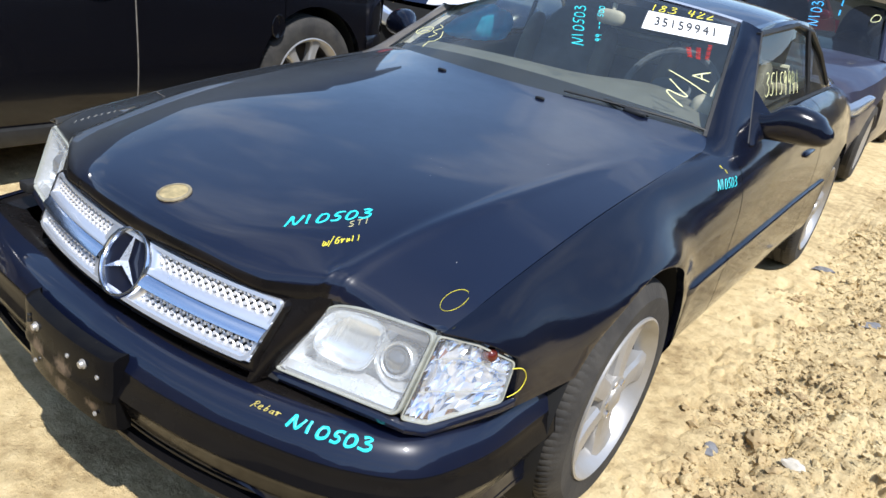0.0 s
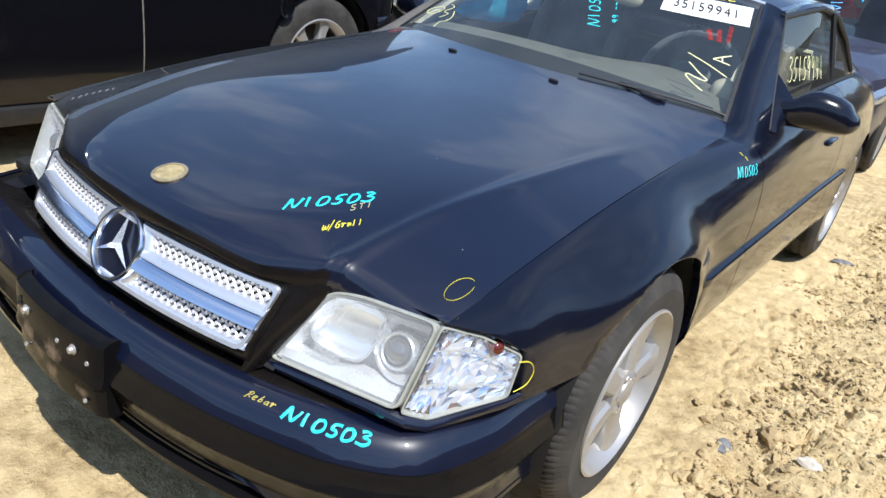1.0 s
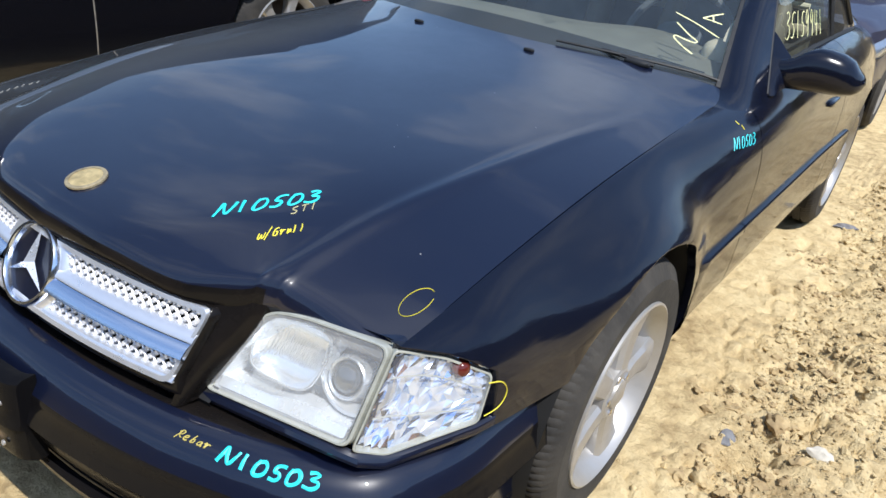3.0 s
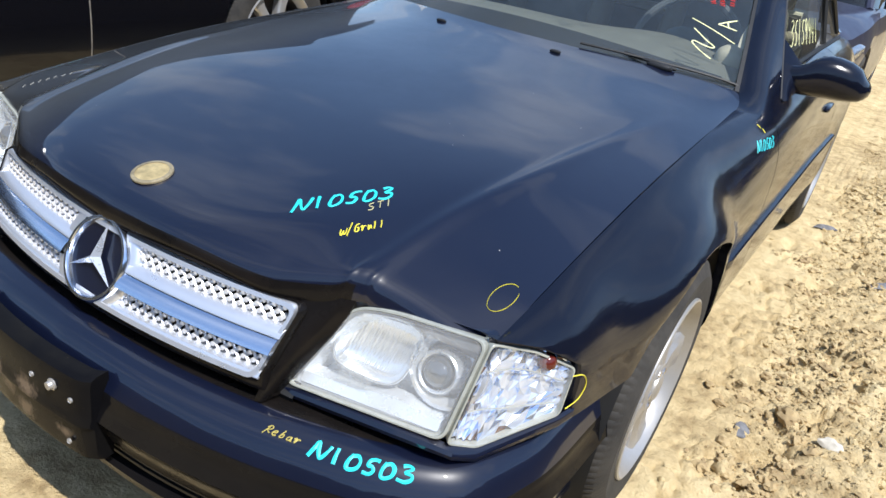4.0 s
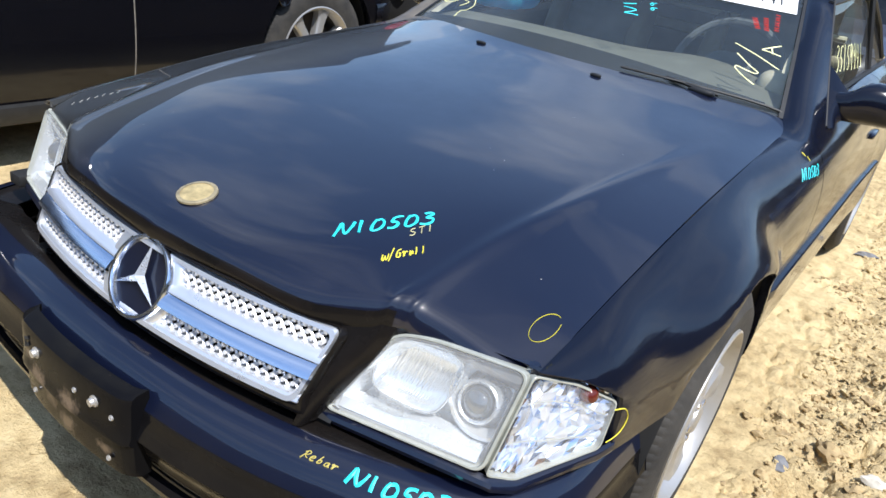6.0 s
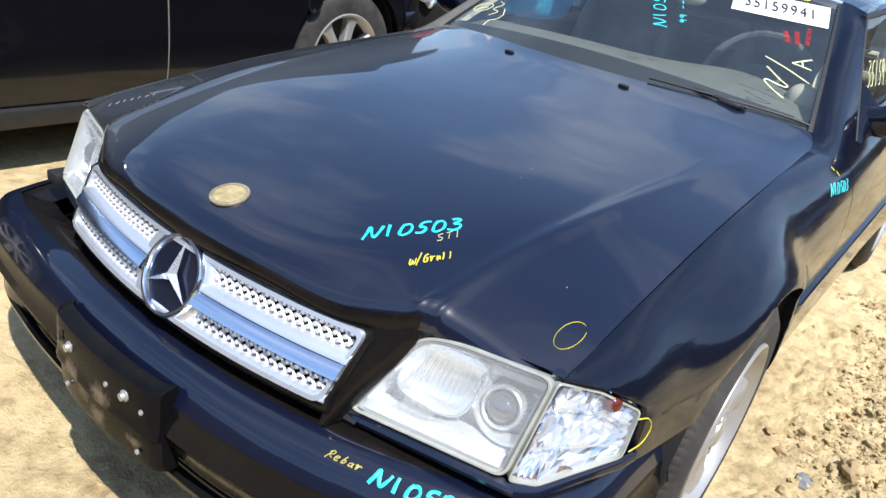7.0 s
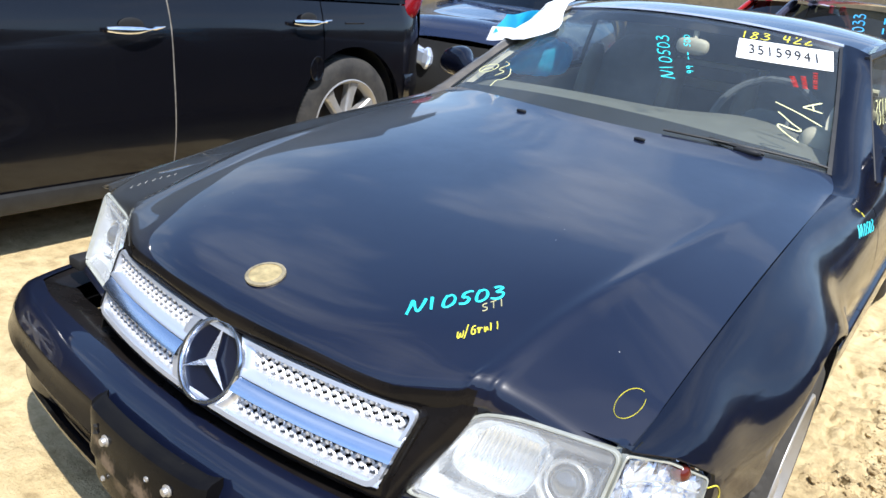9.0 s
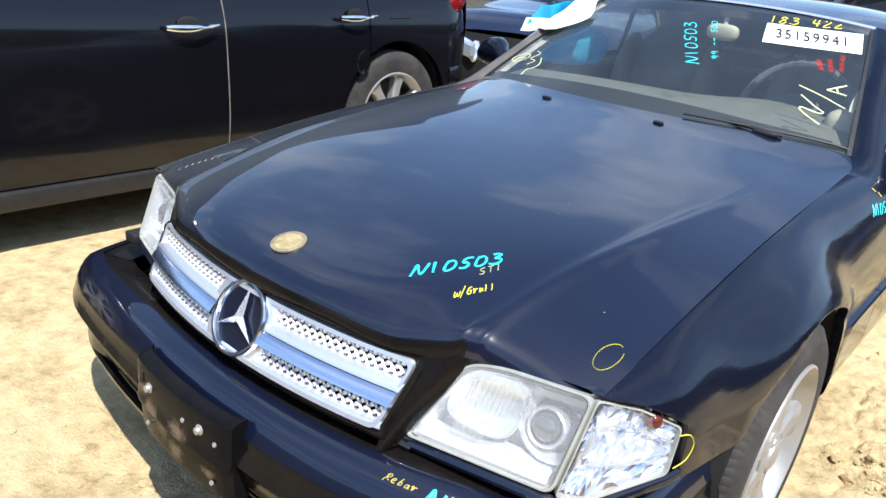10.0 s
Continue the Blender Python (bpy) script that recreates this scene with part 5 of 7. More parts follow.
rows = [[Vector((-1.96 - 0.92 + 0.9 * u * (1 - 0.10 * max(0.0, (-1.6 - y) / 0.8) ** 2), y - 0.10 * (1 - u * u) * max(0.0, (-1.6 - y) / 0.8), 1.06 + 0.04 * (1 - u * u) - 0.1 * max(0, (-1 - y)))) for u in span(-1, 1, 17)] for y in span(-2.35, -0.9, 10)]
part("hood", finish(sheet(rows)), PAINT_SUV, suv)
rows = []
for v in span(0, 1, 7):
    rows.append([suv_roof(u, -0.88).lerp(Vector((-2.88 + 0.80 * u, -1.50 - 0.12 * (1 - u * u), 1.075)), v) for u in span(-1, 1, 15)])
part("windscreen", finish(sheet(rows)), DARK_GLASS, suv)
for u in (1, -1):
    a, b = suv_roof(u, -0.86), Vector((-2.88 + 0.81 * u, -1.49, 1.07))
    part("windscreen_pillar", finish(tube([a, a.lerp(b, 0.5) + Vector((0, 0, 0.02)), b], 0.045, 8)), PAINT_SUV, suv)
a, b = suv_roof(1, -0.86), Vector((-2.07, -1.47, 1.07))
rows = [[a.lerp(b, v), Vector((a.lerp(b, v).x + 0.05 * (1 - v), a.lerp(b, v).y, 1.065))] for v in span(0, 1, 7)]
part("quarter_window", finish(sheet(rows)), DARK_GLASS, suv)
part("tail_light", finish(superblob((-2.02, 2.10, 1.085), (0.045, 0.085, 0.115), 2.6, shape=lambda v: Vector((v.x - 0.10 * max(0, v.y), v.y + 0.35 * v.z, v.z)))), RED_LENS, suv, "red tail light")
for y in (1.54, -1.36):
    wheel(suv, SX + 0.005, y, 0.385, 1, r=0.385, width=0.24, rim=0.255, spokes=7)
    bm = disc_sweep([(0.0, 0.44), (-0.3, 0.44), (-0.31, 0.05)], 30, arc=(-115, 115))
    bm.transform(Matrix.Translation((SX - 0.03, y, 0.40)))
    part("wheel_housing", finish(bm), DARK, suv)
part("underbody", box((1.5, 4.4, 0.3), (-2.9, 0.1, 0.42), 0.03), DARK, suv)

# fuel flap and side crease
bm = disc_sweep([(0.0, 0.062), (0.003, 0.060), (0.003, 0.056), (0.001, 0.053), (0.001, 0.0)], 24)
bm.transform(Matrix.Translation((suv_x(0.718) + 0.001, 1.255, 0.718)) @ Matrix.Diagonal((1, 0.8, 1.1, 1)))
part("fuel_flap", finish(bm), PAINT_SUV, suv)

bm = bmesh.new()
for k, (a, b) in enumerate(((0.02, 0.035), (0.045, 0.05), (0.06, 0.085), (0.10, 0.105), (0.12, 0.15), (0.165, 0.175))):
    rows = [[Vector((suv_x(z) + 0.004, 0.05 + y, z)) for y in (a, b + 0.012)] for z in (1.075, 1.105 + 0.01 * (k % 2))]
    sheet(rows, bm=bm)
part("pen_marks", bm, material("turquoise_window_marker", (0.02, 0.55, 0.60), 0.5), suv, "turquoise pen marks on the glass")
rows = [[Vector((suv_x(z) + 0.0015 + d, y, z)) for d, z in ((0.0, 0.962 + 0.02 * (y - 1.47)), (0.004, 0.956 + 0.02 * (y - 1.47)), (0.0, 0.950 + 0.02 * (y - 1.47)))] for y in span(1.47, 1.62, 6)]
part("side_crease", finish(sheet(rows)), PAINT_SUV, suv)


# ---- marks, plate and fittings of the coupe ----
GLYPH = {
    "N": [[(0.0, 0.0), (0.10, 0.55), (0.16, 0.98), (0.34, 0.50), (0.50, 0.14), (0.62, 0.16), (0.76, 0.60), (0.82, 0.96)]],
    "1": [[(0.28, 1.0), (0.32, 0.5), (0.38, 0.02)]],
    "0": [[(0.22, 0.92), (0.10, 0.55), (0.12, 0.12), (0.34, 0.02), (0.62, 0.22), (0.66, 0.62), (0.46, 0.90), (0.24, 0.84)]],
    "5": [[(0.74, 0.92), (0.52, 0.96), (0.26, 0.86), (0.22, 0.56), (0.44, 0.52), (0.56, 0.30), (0.40, 0.06), (0.06, 0.10)]],
    "3": [[(0.12, 0.92), (0.40, 0.98), (0.60, 0.82), (0.30, 0.56), (0.62, 0.46), (0.66, 0.20), (0.40, 0.02), (0.0, 0.12)]],
    "R": [[(0.0, -0.15), (0.16, 0.45), (0.24, 0.85)], [(0.02, 0.70), (0.32, 0.98), (0.60, 0.82), (0.46, 0.52), (0.22, 0.44), (0.48, 0.18), (0.72, 0.12)]],
    "e": [[(0.10, 0.30), (0.46, 0.42), (0.42, 0.62), (0.14, 0.52), (0.10, 0.18), (0.32, 0.02), (0.60, 0.12)]],
    "b": [[(0.30, 1.0), (0.18, 0.5), (0.14, 0.06)], [(0.16, 0.34), (0.44, 0.50), (0.50, 0.16), (0.18, 0.04)]],
    "a": [[(0.48, 0.52), (0.16, 0.44), (0.12, 0.10), (0.40, 0.10), (0.50, 0.50), (0.54, 0.06), (0.70, 0.14)]],
    "8": [[(0.55, 0.85), (0.30, 1.0), (0.12, 0.78), (0.55, 0.30), (0.35, 0.0), (0.08, 0.2), (0.55, 0.85)]],
    "2": [[(0.08, 0.8), (0.35, 1.0), (0.52, 0.75), (0.08, 0.02), (0.62, 0.05)]],
    "4": [[(0.15, 1.0), (0.10, 0.45), (0.60, 0.45)], [(0.48, 0.95), (0.45, 0.0)]],
    "9": [[(0.55, 0.8), (0.30, 1.0), (0.10, 0.75), (0.30, 0.5), (0.55, 0.8), (0.50, 0.0)]],
    "S": [[(0.55, 0.95), (0.15, 0.85), (0.20, 0.55), (0.55, 0.35), (0.40, 0.03), (0.05, 0.08)]],
    "T": [[(0.05, 0.95), (0.65, 1.0)], [(0.36, 0.98), (0.33, 0.0)]],
    "I": [[(0.30, 1.0), (0.28, 0.0)]],
    "w": [[(0.05, 0.62), (0.02, 0.15), (0.22, 0.02), (0.40, 0.45), (0.48, 0.06), (0.70, 0.12), (0.78, 0.62)]],
    "/": [[(0.05, -0.2), (0.45, 1.15)]],
    "G": [[(0.55, 0.9), (0.15, 0.75), (0.10, 0.15), (0.50, 0.10), (0.52, 0.48), (0.32, 0.46)]],
    "r": [[(-0.08, 0.45), (0.10, 0.60), (0.16, 0.05), (0.30, 0.52), (0.62, 0.50)]],
    "i": [[(0.02, 0.55), (0.10, 0.05), (0.32, 0.50), (0.45, 0.10)]],
    "l": [[(-0.10, 0.86), (-0.02, 0.42), (-0.06, 0.02)]],
    "B": [[(0.08, 0.0), (0.14, 1.0)], [(0.10, 0.95), (0.50, 0.85), (0.42, 0.55), (0.14, 0.50), (0.55, 0.35), (0.45, 0.02), (0.08, 0.0)]],
    "A": [[(0.0, 0.0), (0.32, 1.0), (0.62, 0.0)], [(0.12, 0.38), (0.50, 0.40)]],
    "-": [[(0.05, 0.5), (0.60, 0.5)]],
}


def smooth_line(pts, per=6):
    pts = [Vector((*p, 0)) for p in pts]
    if len(pts) < 3:
        return [pts[0].lerp(pts[-1], i / per) for i in range(per + 1)]
    out = []
    for i in range(len(pts) - 1):
        p0, p1, p2, p3 = pts[max(0, i - 1)], pts[i], pts[i + 1], pts[min(len(pts) - 1, i + 2)]
        for k in range(per):
            t = k / per
            out.append(0.5 * (2 * p1 + (p2 - p0) * t + (2 * p0 - 5 * p1 + 4 * p2 - p3) * t * t + (3 * p1 - p0 - 3 * p2 + p3) * t**3))
    return out + [pts[-1]]


def ink_line(bm, flat, place, width, lift=0.0012):
    """A pen stroke laid on a surface; place(a, b) gives the point and the normal there."""
    rows = []
    spots = [place(p.x, p.y) for p in flat]
    for i, (p, n) in enumerate(spots):
        a, b = spots[max(0, i - 1)][0], spots[min(len(spots) - 1, i + 1)][0]
        side = (b - a).cross(n)
        if side.length < 1e-7:
            continue
        side.normalize()
        w = width * (0.85 + 0.3 * noise.noise((p.x * 60, p.y * 60, p.z * 60)))
        rows.append([p - side * w / 2 + n * lift * 0.4, p + n * lift * 1.3, p + side * w / 2 + n * lift * 0.4])
    sheet(rows, bm=bm)


def pen_writing(text, origin, along, up, place, width, mat, label, step=None):
    """Handwriting in the surface's own two coordinates: origin, the whole line's run and the letters' height as pairs."""
    o, a, u = Vector(origin), Vector(along), Vector(up)
    n = len(text)
    made = part("pen_writing", bmesh.new(), mat, coupe, label)
    for k, ch in enumerate(text):
        if ch not in GLYPH:
            continue
        bm = bmesh.new()
        for line in GLYPH[ch]:
            flat = []
            for p in smooth_line(line):
                q = o + a * ((k + p.x * 1.15) / n) + u * p.y
                flat.append(Vector((q.x, q.y, 0)))
            ink_line(bm, flat, place, width)
        part("pen_letter", bm, mat, made, smooth=False)
    return made


def pen_strokes(lines, place, width, mat, label):
    for line in lines:
        bm = bmesh.new()
        ink_line(bm, smooth_line(line), place, width)
        part("pen_mark", bm, mat, coupe, label, smooth=False)


def on_hood(x, y):
    return Vector((x, y, hood_z(x, y))), hood_normal(x, y)


def on_side(y, z):
    h = 0.004
    n = Vector((1, -(side_at(y + h, z) - side_at(y - h, z)) / (2 * h), -(side_at(y, z + h) - side_at(y, z - h)) / (2 * h))).normalized()
    return Vector((side_at(y, z) + flare(y, z), y, z)), n


def on_bumper(s, k):
    i = max(0, min(len(BUMPER) - 2, int(k)))
    f = k - i
    d, z = (BUMPER[i][j] + (BUMPER[i + 1][j] - BUMPER[i][j]) * f for j in (0, 1))
    p = bumper_point(s, d, z)
    d2, z2 = BUMPER[i + 1]
    d1, z1 = BUMPER[i]
    n = (bumper_point(s + 0.01, d, z) - bumper_point(s - 0.01, d, z)).cross(bumper_point(s, d2, z2) - bumper_point(s, d1, z1)).normalized()
    return p, n if n.y < 0 else -n


def on_screen(x, z):
    u, v = 0.0, 0.5
    for _ in range(14):
        p = screen_point(u, v)
        v += (z - p.z) / 0.307
        u = x / (0.704 + (0.540 - 0.704) * v)
    p = screen_point(u, v)
    n = (screen_point(u + 0.01, v) - p).cross(screen_point(u, v + 0.01) - p).normalized()
    return p, n


def on_window(y, z):
    zb, zt = belt_z(y) - 0.005, 1.19
    s = (z - zb) / (zt - zb)
    xb = belt_x(y) + 0.003
    return Vector((xb + (0.618 - xb) * s + 0.003, y, z)), Vector((0.94, 0, 0.34))


DULL_CREAM = material("dull_cream_marker", (0.46, 0.42, 0.22), 0.6)
pen_writing("N10503", (0.291, -0.662), (0.100, 0.150), (-0.019, 0.033), on_hood, 0.0062, TEAL, "turquoise paint pen number")
pen_writing("STI", (0.382, -0.573), (0.022, 0.044), (-0.012, 0.016), on_hood, 0.0022, DULL_CREAM, "thin yellow pen letters")
pen_writing("w/Grill", (0.389, -0.650), (0.044, 0.070), (-0.012, 0.018), on_hood, 0.0027, YELLOW, "yellow pen note")
DULL_YELLOW = material("dull_yellow_marker", (0.46, 0.38, 0.10), 0.6)
circle = [(0.657 + 0.013 * math.cos(a) - 0.012 * math.sin(a), -0.561 + 0.0275 * math.cos(a) + 0.0185 * math.sin(a)) for a in span(0.35, 6.0, 22)]
pen_strokes([circle], on_hood, 0.0013, YELLOW, "yellow pen circle round a chip")
pen_strokes([[(-0.534, 0.626), (-0.506, 0.618), (-0.492, 0.594), (-0.504, 0.570), (-0.534, 0.562)]], on_side, 0.0028, YELLOW, "yellow pen arc")
pen_writing("N10503", (0.394, 4.75), (0.128, 0.20), (0.004, -1.45), on_bumper, 0.0068, TEAL, "turquoise paint pen number")
pen_writing("Rebar", (0.334, 4.05), (0.048, 0.10), (0.004, -0.75), on_bumper, 0.0026, DULL_YELLOW, "thin pale yellow pen word")
pen_writing("N10503", (0.540, 0.782), (0.140, -0.004), (0.016, 0.027), on_side, 0.0034, TEAL, "turquoise paint pen number")
pen_strokes([[(0.615, 0.838), (0.620, 0.830)], [(0.630, 0.828), (0.634, 0.818)]], on_side, 0.004, YELLOW, "yellow pen ticks")
pen_writing("N10503", (0.137, 1.056), (-0.138, 0.118), (-0.042, -0.004), on_screen, 0.0055, TEAL, "turquoise paint pen number")
pen_writing("99 -- 500", (0.180, 1.076), (-0.116, 0.108), (-0.020, -0.002), on_screen, 0.0042, TEAL, "turquoise paint pen line")
pen_writing("183 422", (0.216, 1.197), (0.225, 0.004), (-0.008, 0.020), on_screen, 0.0055, YELLOW, "yellow paint pen number")
pen_strokes([[(0.442, 1.037), (0.515, 1.017), (0.59, 0.992)], [(0.465, 1.0136), (0.490, 1.002), (0.515, 0.990), (0.540, 0.980), (0.546, 0.976), (0.538, 0.974), (0.510, 0.979), (0.487, 0.984), (0.483, 0.981), (0.492, 0.975), (0.520, 0.962), (0.556, 0.948)],
             [(0.557, 1.049), (0.535, 1.041), (0.517, 1.033)], [(0.517, 1.033), (0.545, 1.029), (0.573, 1.024)], [(0.537, 1.041), (0.550, 1.026)]], on_screen, 0.0055, CREAM, "large pale yellow pen letters N/A")
for x0, z0, x1, z1 in ((0.440, 1.108, 0.470, 1.080), (0.468, 1.112, 0.496, 1.078), (0.492, 1.126, 0.520, 1.080)):
    for k in range(7):
        bm = bmesh.new()
        s = k / 7
        line = [Vector((x0 + (x1 - x0) * (s + f) + a, z0 + (z1 - z0) * (s + f) + 0.3 * a, 0)) for f, a in ((0.0, -0.006), (0.07, 0.006), (0.03 + 0.05 * (k % 2), -0.004), (0.12, 0.005))]
        ink_line(bm, line, on_screen, 0.0021)
        part("pen_mark", bm, RED_INK, coupe, "small red pen scrawl", smooth=False)
loop = [(-0.575 + 0.040 * math.cos(a) + 0.012 * math.sin(a), 0.968 + 0.006 * math.cos(a) + 0.016 * math.sin(a)) for a in span(0, 6.28, 18)]
pen_strokes([loop, [(-0.60, 0.952), (-0.575, 0.968), (-0.545, 0.972)], [(-0.520, 1.000), (-0.490, 0.995), (-0.515, 0.975), (-0.480, 0.972), (-0.505, 0.955)],
             [(-0.462, 0.985), (-0.440, 0.968), (-0.452, 0.952), (-0.475, 0.944), (-0.478, 0.925)]], on_screen, 0.004, CREAM, "pale pen loops")
pen_writing("35159941", (1.26, 0.975), (0.50, -0.012), (0.02, 0.085), on_window, 0.0048, CREAM, "tall pale yellow pen number")


FAINT = material("faded_grey_marker", (0.20, 0.20, 0.18), 0.7)
pen_strokes([[(-0.640 + 0.011 * k, -0.598 + 0.013 * k), (-0.648 + 0.011 * k + 0.004 * (k % 2), -0.586 + 0.013 * k)] for k in range(7)], on_hood, 0.0022, FAINT, "faded grey pen scrawl")


def letters(text, size, mat, parent, m, name="printing", label="", extrude=0.0005):
    """Printed characters in the built-in font, as a mesh."""
    cu = bpy.data.curves.new("letters", "FONT")
    cu.body, cu.size, cu.align_x, cu.align_y, cu.extrude = text, size, "CENTER", "CENTER", extrude
    tmp = new("letters", cu)
    bpy.context.view_layer.update()
    me = bpy.data.meshes.new_from_object(tmp)
    bpy.data.objects.remove(tmp)
    me.transform(m)
    me.name = name
    me.materials.clear()
    me.materials.append(mat)
    ob = new(name, me)
    ob.parent = parent
    ob.matrix_parent_inverse = parent.matrix_world.inverted()
    if label:
        tagged(ob, label)
    return ob


# auction sheet on the windscreen
rows = []
for z in span(0, 1, 6):
    row = []
    for s in span(0, 1, 16):
        p, n = on_screen(0.256 - 0.036 * z + 0.280 * s, 1.137 + 0.056 * z - 0.004 * s)
        row.append(p + n * 0.003)
    rows.append(row)
sheet_ob = part("lot_sticker", finish(solid(sheet(rows), 0.0008)), WHITE_PAPER, coupe, "white paper lot sticker with a printed number")
o, n = on_screen(0.378, 1.163)
e1 = (on_screen(0.520, 1.161)[0] - on_screen(0.24, 1.165)[0]).normalized()
e2 = n.cross(e1).normalized()
base = Matrix((( *e1, 0), (*e2, 0), (*n, 0), (0, 0, 0, 1))).transposed()
base.translation = o + n * 0.0048
for k, ch in enumerate("35159941"):
    q, nq = on_screen(0.283 + 0.027 * k, 1.1635 - 0.0004 * k)
    b = base.copy()
    b.translation = q + nq * 0.0055
    letters(ch, 0.064, INK, sheet_ob, b @ Matrix.Diagonal((0.72, 1.35, 1, 1)), "printed_digit")

# plate bracket
PLATE = material("scraped_black_plastic", (0.005, 0.005, 0.006), 0.22, scale=9, color2=(0.009, 0.0085, 0.008), rough_var=0.12, coat=0.09, spec=0.03, bump=0.20, bump_scale=22)
def plate_y(x):
    """How far the plate bracket stands forward."""
    return -0.975 + 0.45 * (x + 0.02) ** 2


def muddy_plate():
    """Black plastic with dried mud in a few ragged patches, given as (x, z, reach)."""
    m = PLATE.copy()
    m.name = "muddy_black_plastic"
    nt = m.node_tree
    b = nt.nodes["Principled BSDF"]
    tc = nt.nodes.new("ShaderNodeTexCoord")
    flat = nt.nodes.new("ShaderNodeVectorMath")
    flat.operation = "MULTIPLY"
    flat.inputs[1].default_value = (1.0, 0.0, 1.25)
    nt.links.new(tc.outputs["Object"], flat.inputs[0])
    total = None
    for x, z, reach in ((0.000, 0.408, 0.048), (-0.020, 0.348, 0.046), (-0.108, 0.402, 0.046), (0.092, 0.356, 0.032), (-0.075, 0.372, 0.040), (-0.150, 0.430, 0.030)):
        away = nt.nodes.new("ShaderNodeVectorMath")
        away.operation = "DISTANCE"
        away.inputs[1].default_value = (x, 0.0, 1.25 * z)
        near = nt.nodes.new("ShaderNodeMapRange")
        near.inputs[1].default_value, near.inputs[2].default_value = reach, 0.0
        nt.links.new(flat.outputs[0], away.inputs[0])
        nt.links.new(away.outputs["Value"], near.inputs[0])
        if total is None:
            total = near
        else:
            most = nt.nodes.new("ShaderNodeMath")
            most.operation = "MAXIMUM"
            nt.links.new(total.outputs[0], most.inputs[0])
            nt.links.new(near.outputs[0], most.inputs[1])
            total = most
    grain = nt.nodes.new("ShaderNodeTexNoise")
    grain.inputs["Scale"].default_value, grain.inputs["Detail"].default_value, grain.inputs["Roughness"].default_value = 42, 8, 0.72
    nt.links.new(tc.outputs["Object"], grain.inputs["Vector"])
    both = nt.nodes.new("ShaderNodeMath")
    both.operation = "MULTIPLY_ADD"
    both.inputs[1].default_value = 0.55
    nt.links.new(total.outputs[0], both.inputs[0])
    nt.links.new(grain.outputs["Fac"], both.inputs[2])
    mask = nt.nodes.new("ShaderNodeMapRange")
    mask.inputs[1].default_value, mask.inputs[2].default_value = 0.66, 0.94
    nt.links.new(both.outputs[0], mask.inputs[0])
    mix = nt.nodes.new("ShaderNodeMix")
    mix.data_type = "RGBA"
    mix.inputs[7].default_value = (0.15, 0.110, 0.075, 1)
    nt.links.new(b.inputs["Base Color"].links[0].from_socket, mix.inputs[6])
    nt.links.new(mask.outputs[0], mix.inputs[0])
    nt.links.new(mix.outputs[2], b.inputs["Base Color"])
    return m


rows = []
for x in [-0.196, -0.192, -0.184] + span(-0.172, 0.128, 15) + [0.140, 0.147, 0.150, 0.151]:
    y = plate_y(x)
    tip = 0.010 * max(0.0, (abs(x + 0.022) - 0.150) / 0.023) ** 2
    rows.append([Vector((x, y + d + tip, z + (0.012 * max(0.0, (-0.15 - x) / 0.04) if z < 0.33 else 0.0))) for d, z in ((0.034, 0.492), (0.012, 0.490), (0.003, 0.485), (0.0, 0.474), (-0.001, 0.430), (-0.003, 0.405), (-0.006, 0.398), (-0.005, 0.391), (0.002, 0.385), (0.003, 0.330), (0.005, 0.318), (0.014, 0.312), (0.034, 0.312))])
bm = sheet(rows)
for r in (0, -1):
    cap(bm, list(rows[r]), r == 0)
bracket = part("plate_bracket", finish(bm), muddy_plate(), bumper, "empty black plate bracket, scraped and muddy")
for x, z in ((0.075, 0.452), (-0.112, 0.450), (0.118, 0.440), (0.105, 0.345), (-0.135, 0.352), (0.02, 0.445)):
    y = plate_y(x)
    big = z > 0.44 and abs(x - 0.075) < 0.001 or x == -0.112
    r = 0.0085 if big else 0.004
    bm = disc_sweep([(0.0, r * 1.3), (-0.003, r * 1.3), (-0.004, r), (-0.010 if big else -0.003, r * 0.85), (-0.011 if big else -0.004, 0.0)], 12, (x, y, z), axis="y")
    part("screw", finish(bm), ALLOY, bracket, "shiny screw head")
part("tow_hook", finish(tube([(-0.145, -0.955, 0.455), (-0.150, -0.972, 0.462), (-0.150, -0.972, 0.448), (-0.145, -0.955, 0.440)], 0.004)), TRIM, bracket)
# dark void where the bumper gapes by the other headlight
part("bumper_bracket", box((0.05, 0.16, 0.03), (-0.70, -0.64, 0.525), 0.006), DARK, bumper)

# jets, wipers, scuttle
for x in (-0.205, 0.196):
    part("washer_jet", finish(superblob((x, 0.480, hood_z(x, 0.480) + 0.003), (0.017, 0.007, 0.0055), 3.0, 16, 8)), TRIM, coupe)
rows = [[Vector((x, hood_rear_y(x) - 0.008 + d, hood_z(x, hood_rear_y(x)) + z)) for x in span(-0.685, 0.685, 33)] for d, z in ((0.0, -0.006), (0.022, -0.012), (0.05, -0.006))]
part("scuttle", finish(sheet(rows)), TRIM, coupe)
pts = [Vector((x, hood_rear_y(x) + 0.018 + 0.010 * math.sin((x - 0.2) * 5), hood_z(x, hood_rear_y(x)) + 0.012)) for x in span(0.22, 0.66, 12)]
wiper = part("wiper", finish(tube(pts, 0.004, 6)), TRIM, coupe, "black windscreen wiper at rest")
part("wiper_arm", finish(tube([(0.34, 0.652, 0.926), (0.44, 0.642, 0.922), (0.50, 0.654, 0.916)], 0.006, 6)), TRIM, wiper)
part("wiper_pivot", finish(superblob((0.455, 0.642, 0.915), (0.040, 0.013, 0.010), 2.6, 14, 8)), TRIM, wiper)
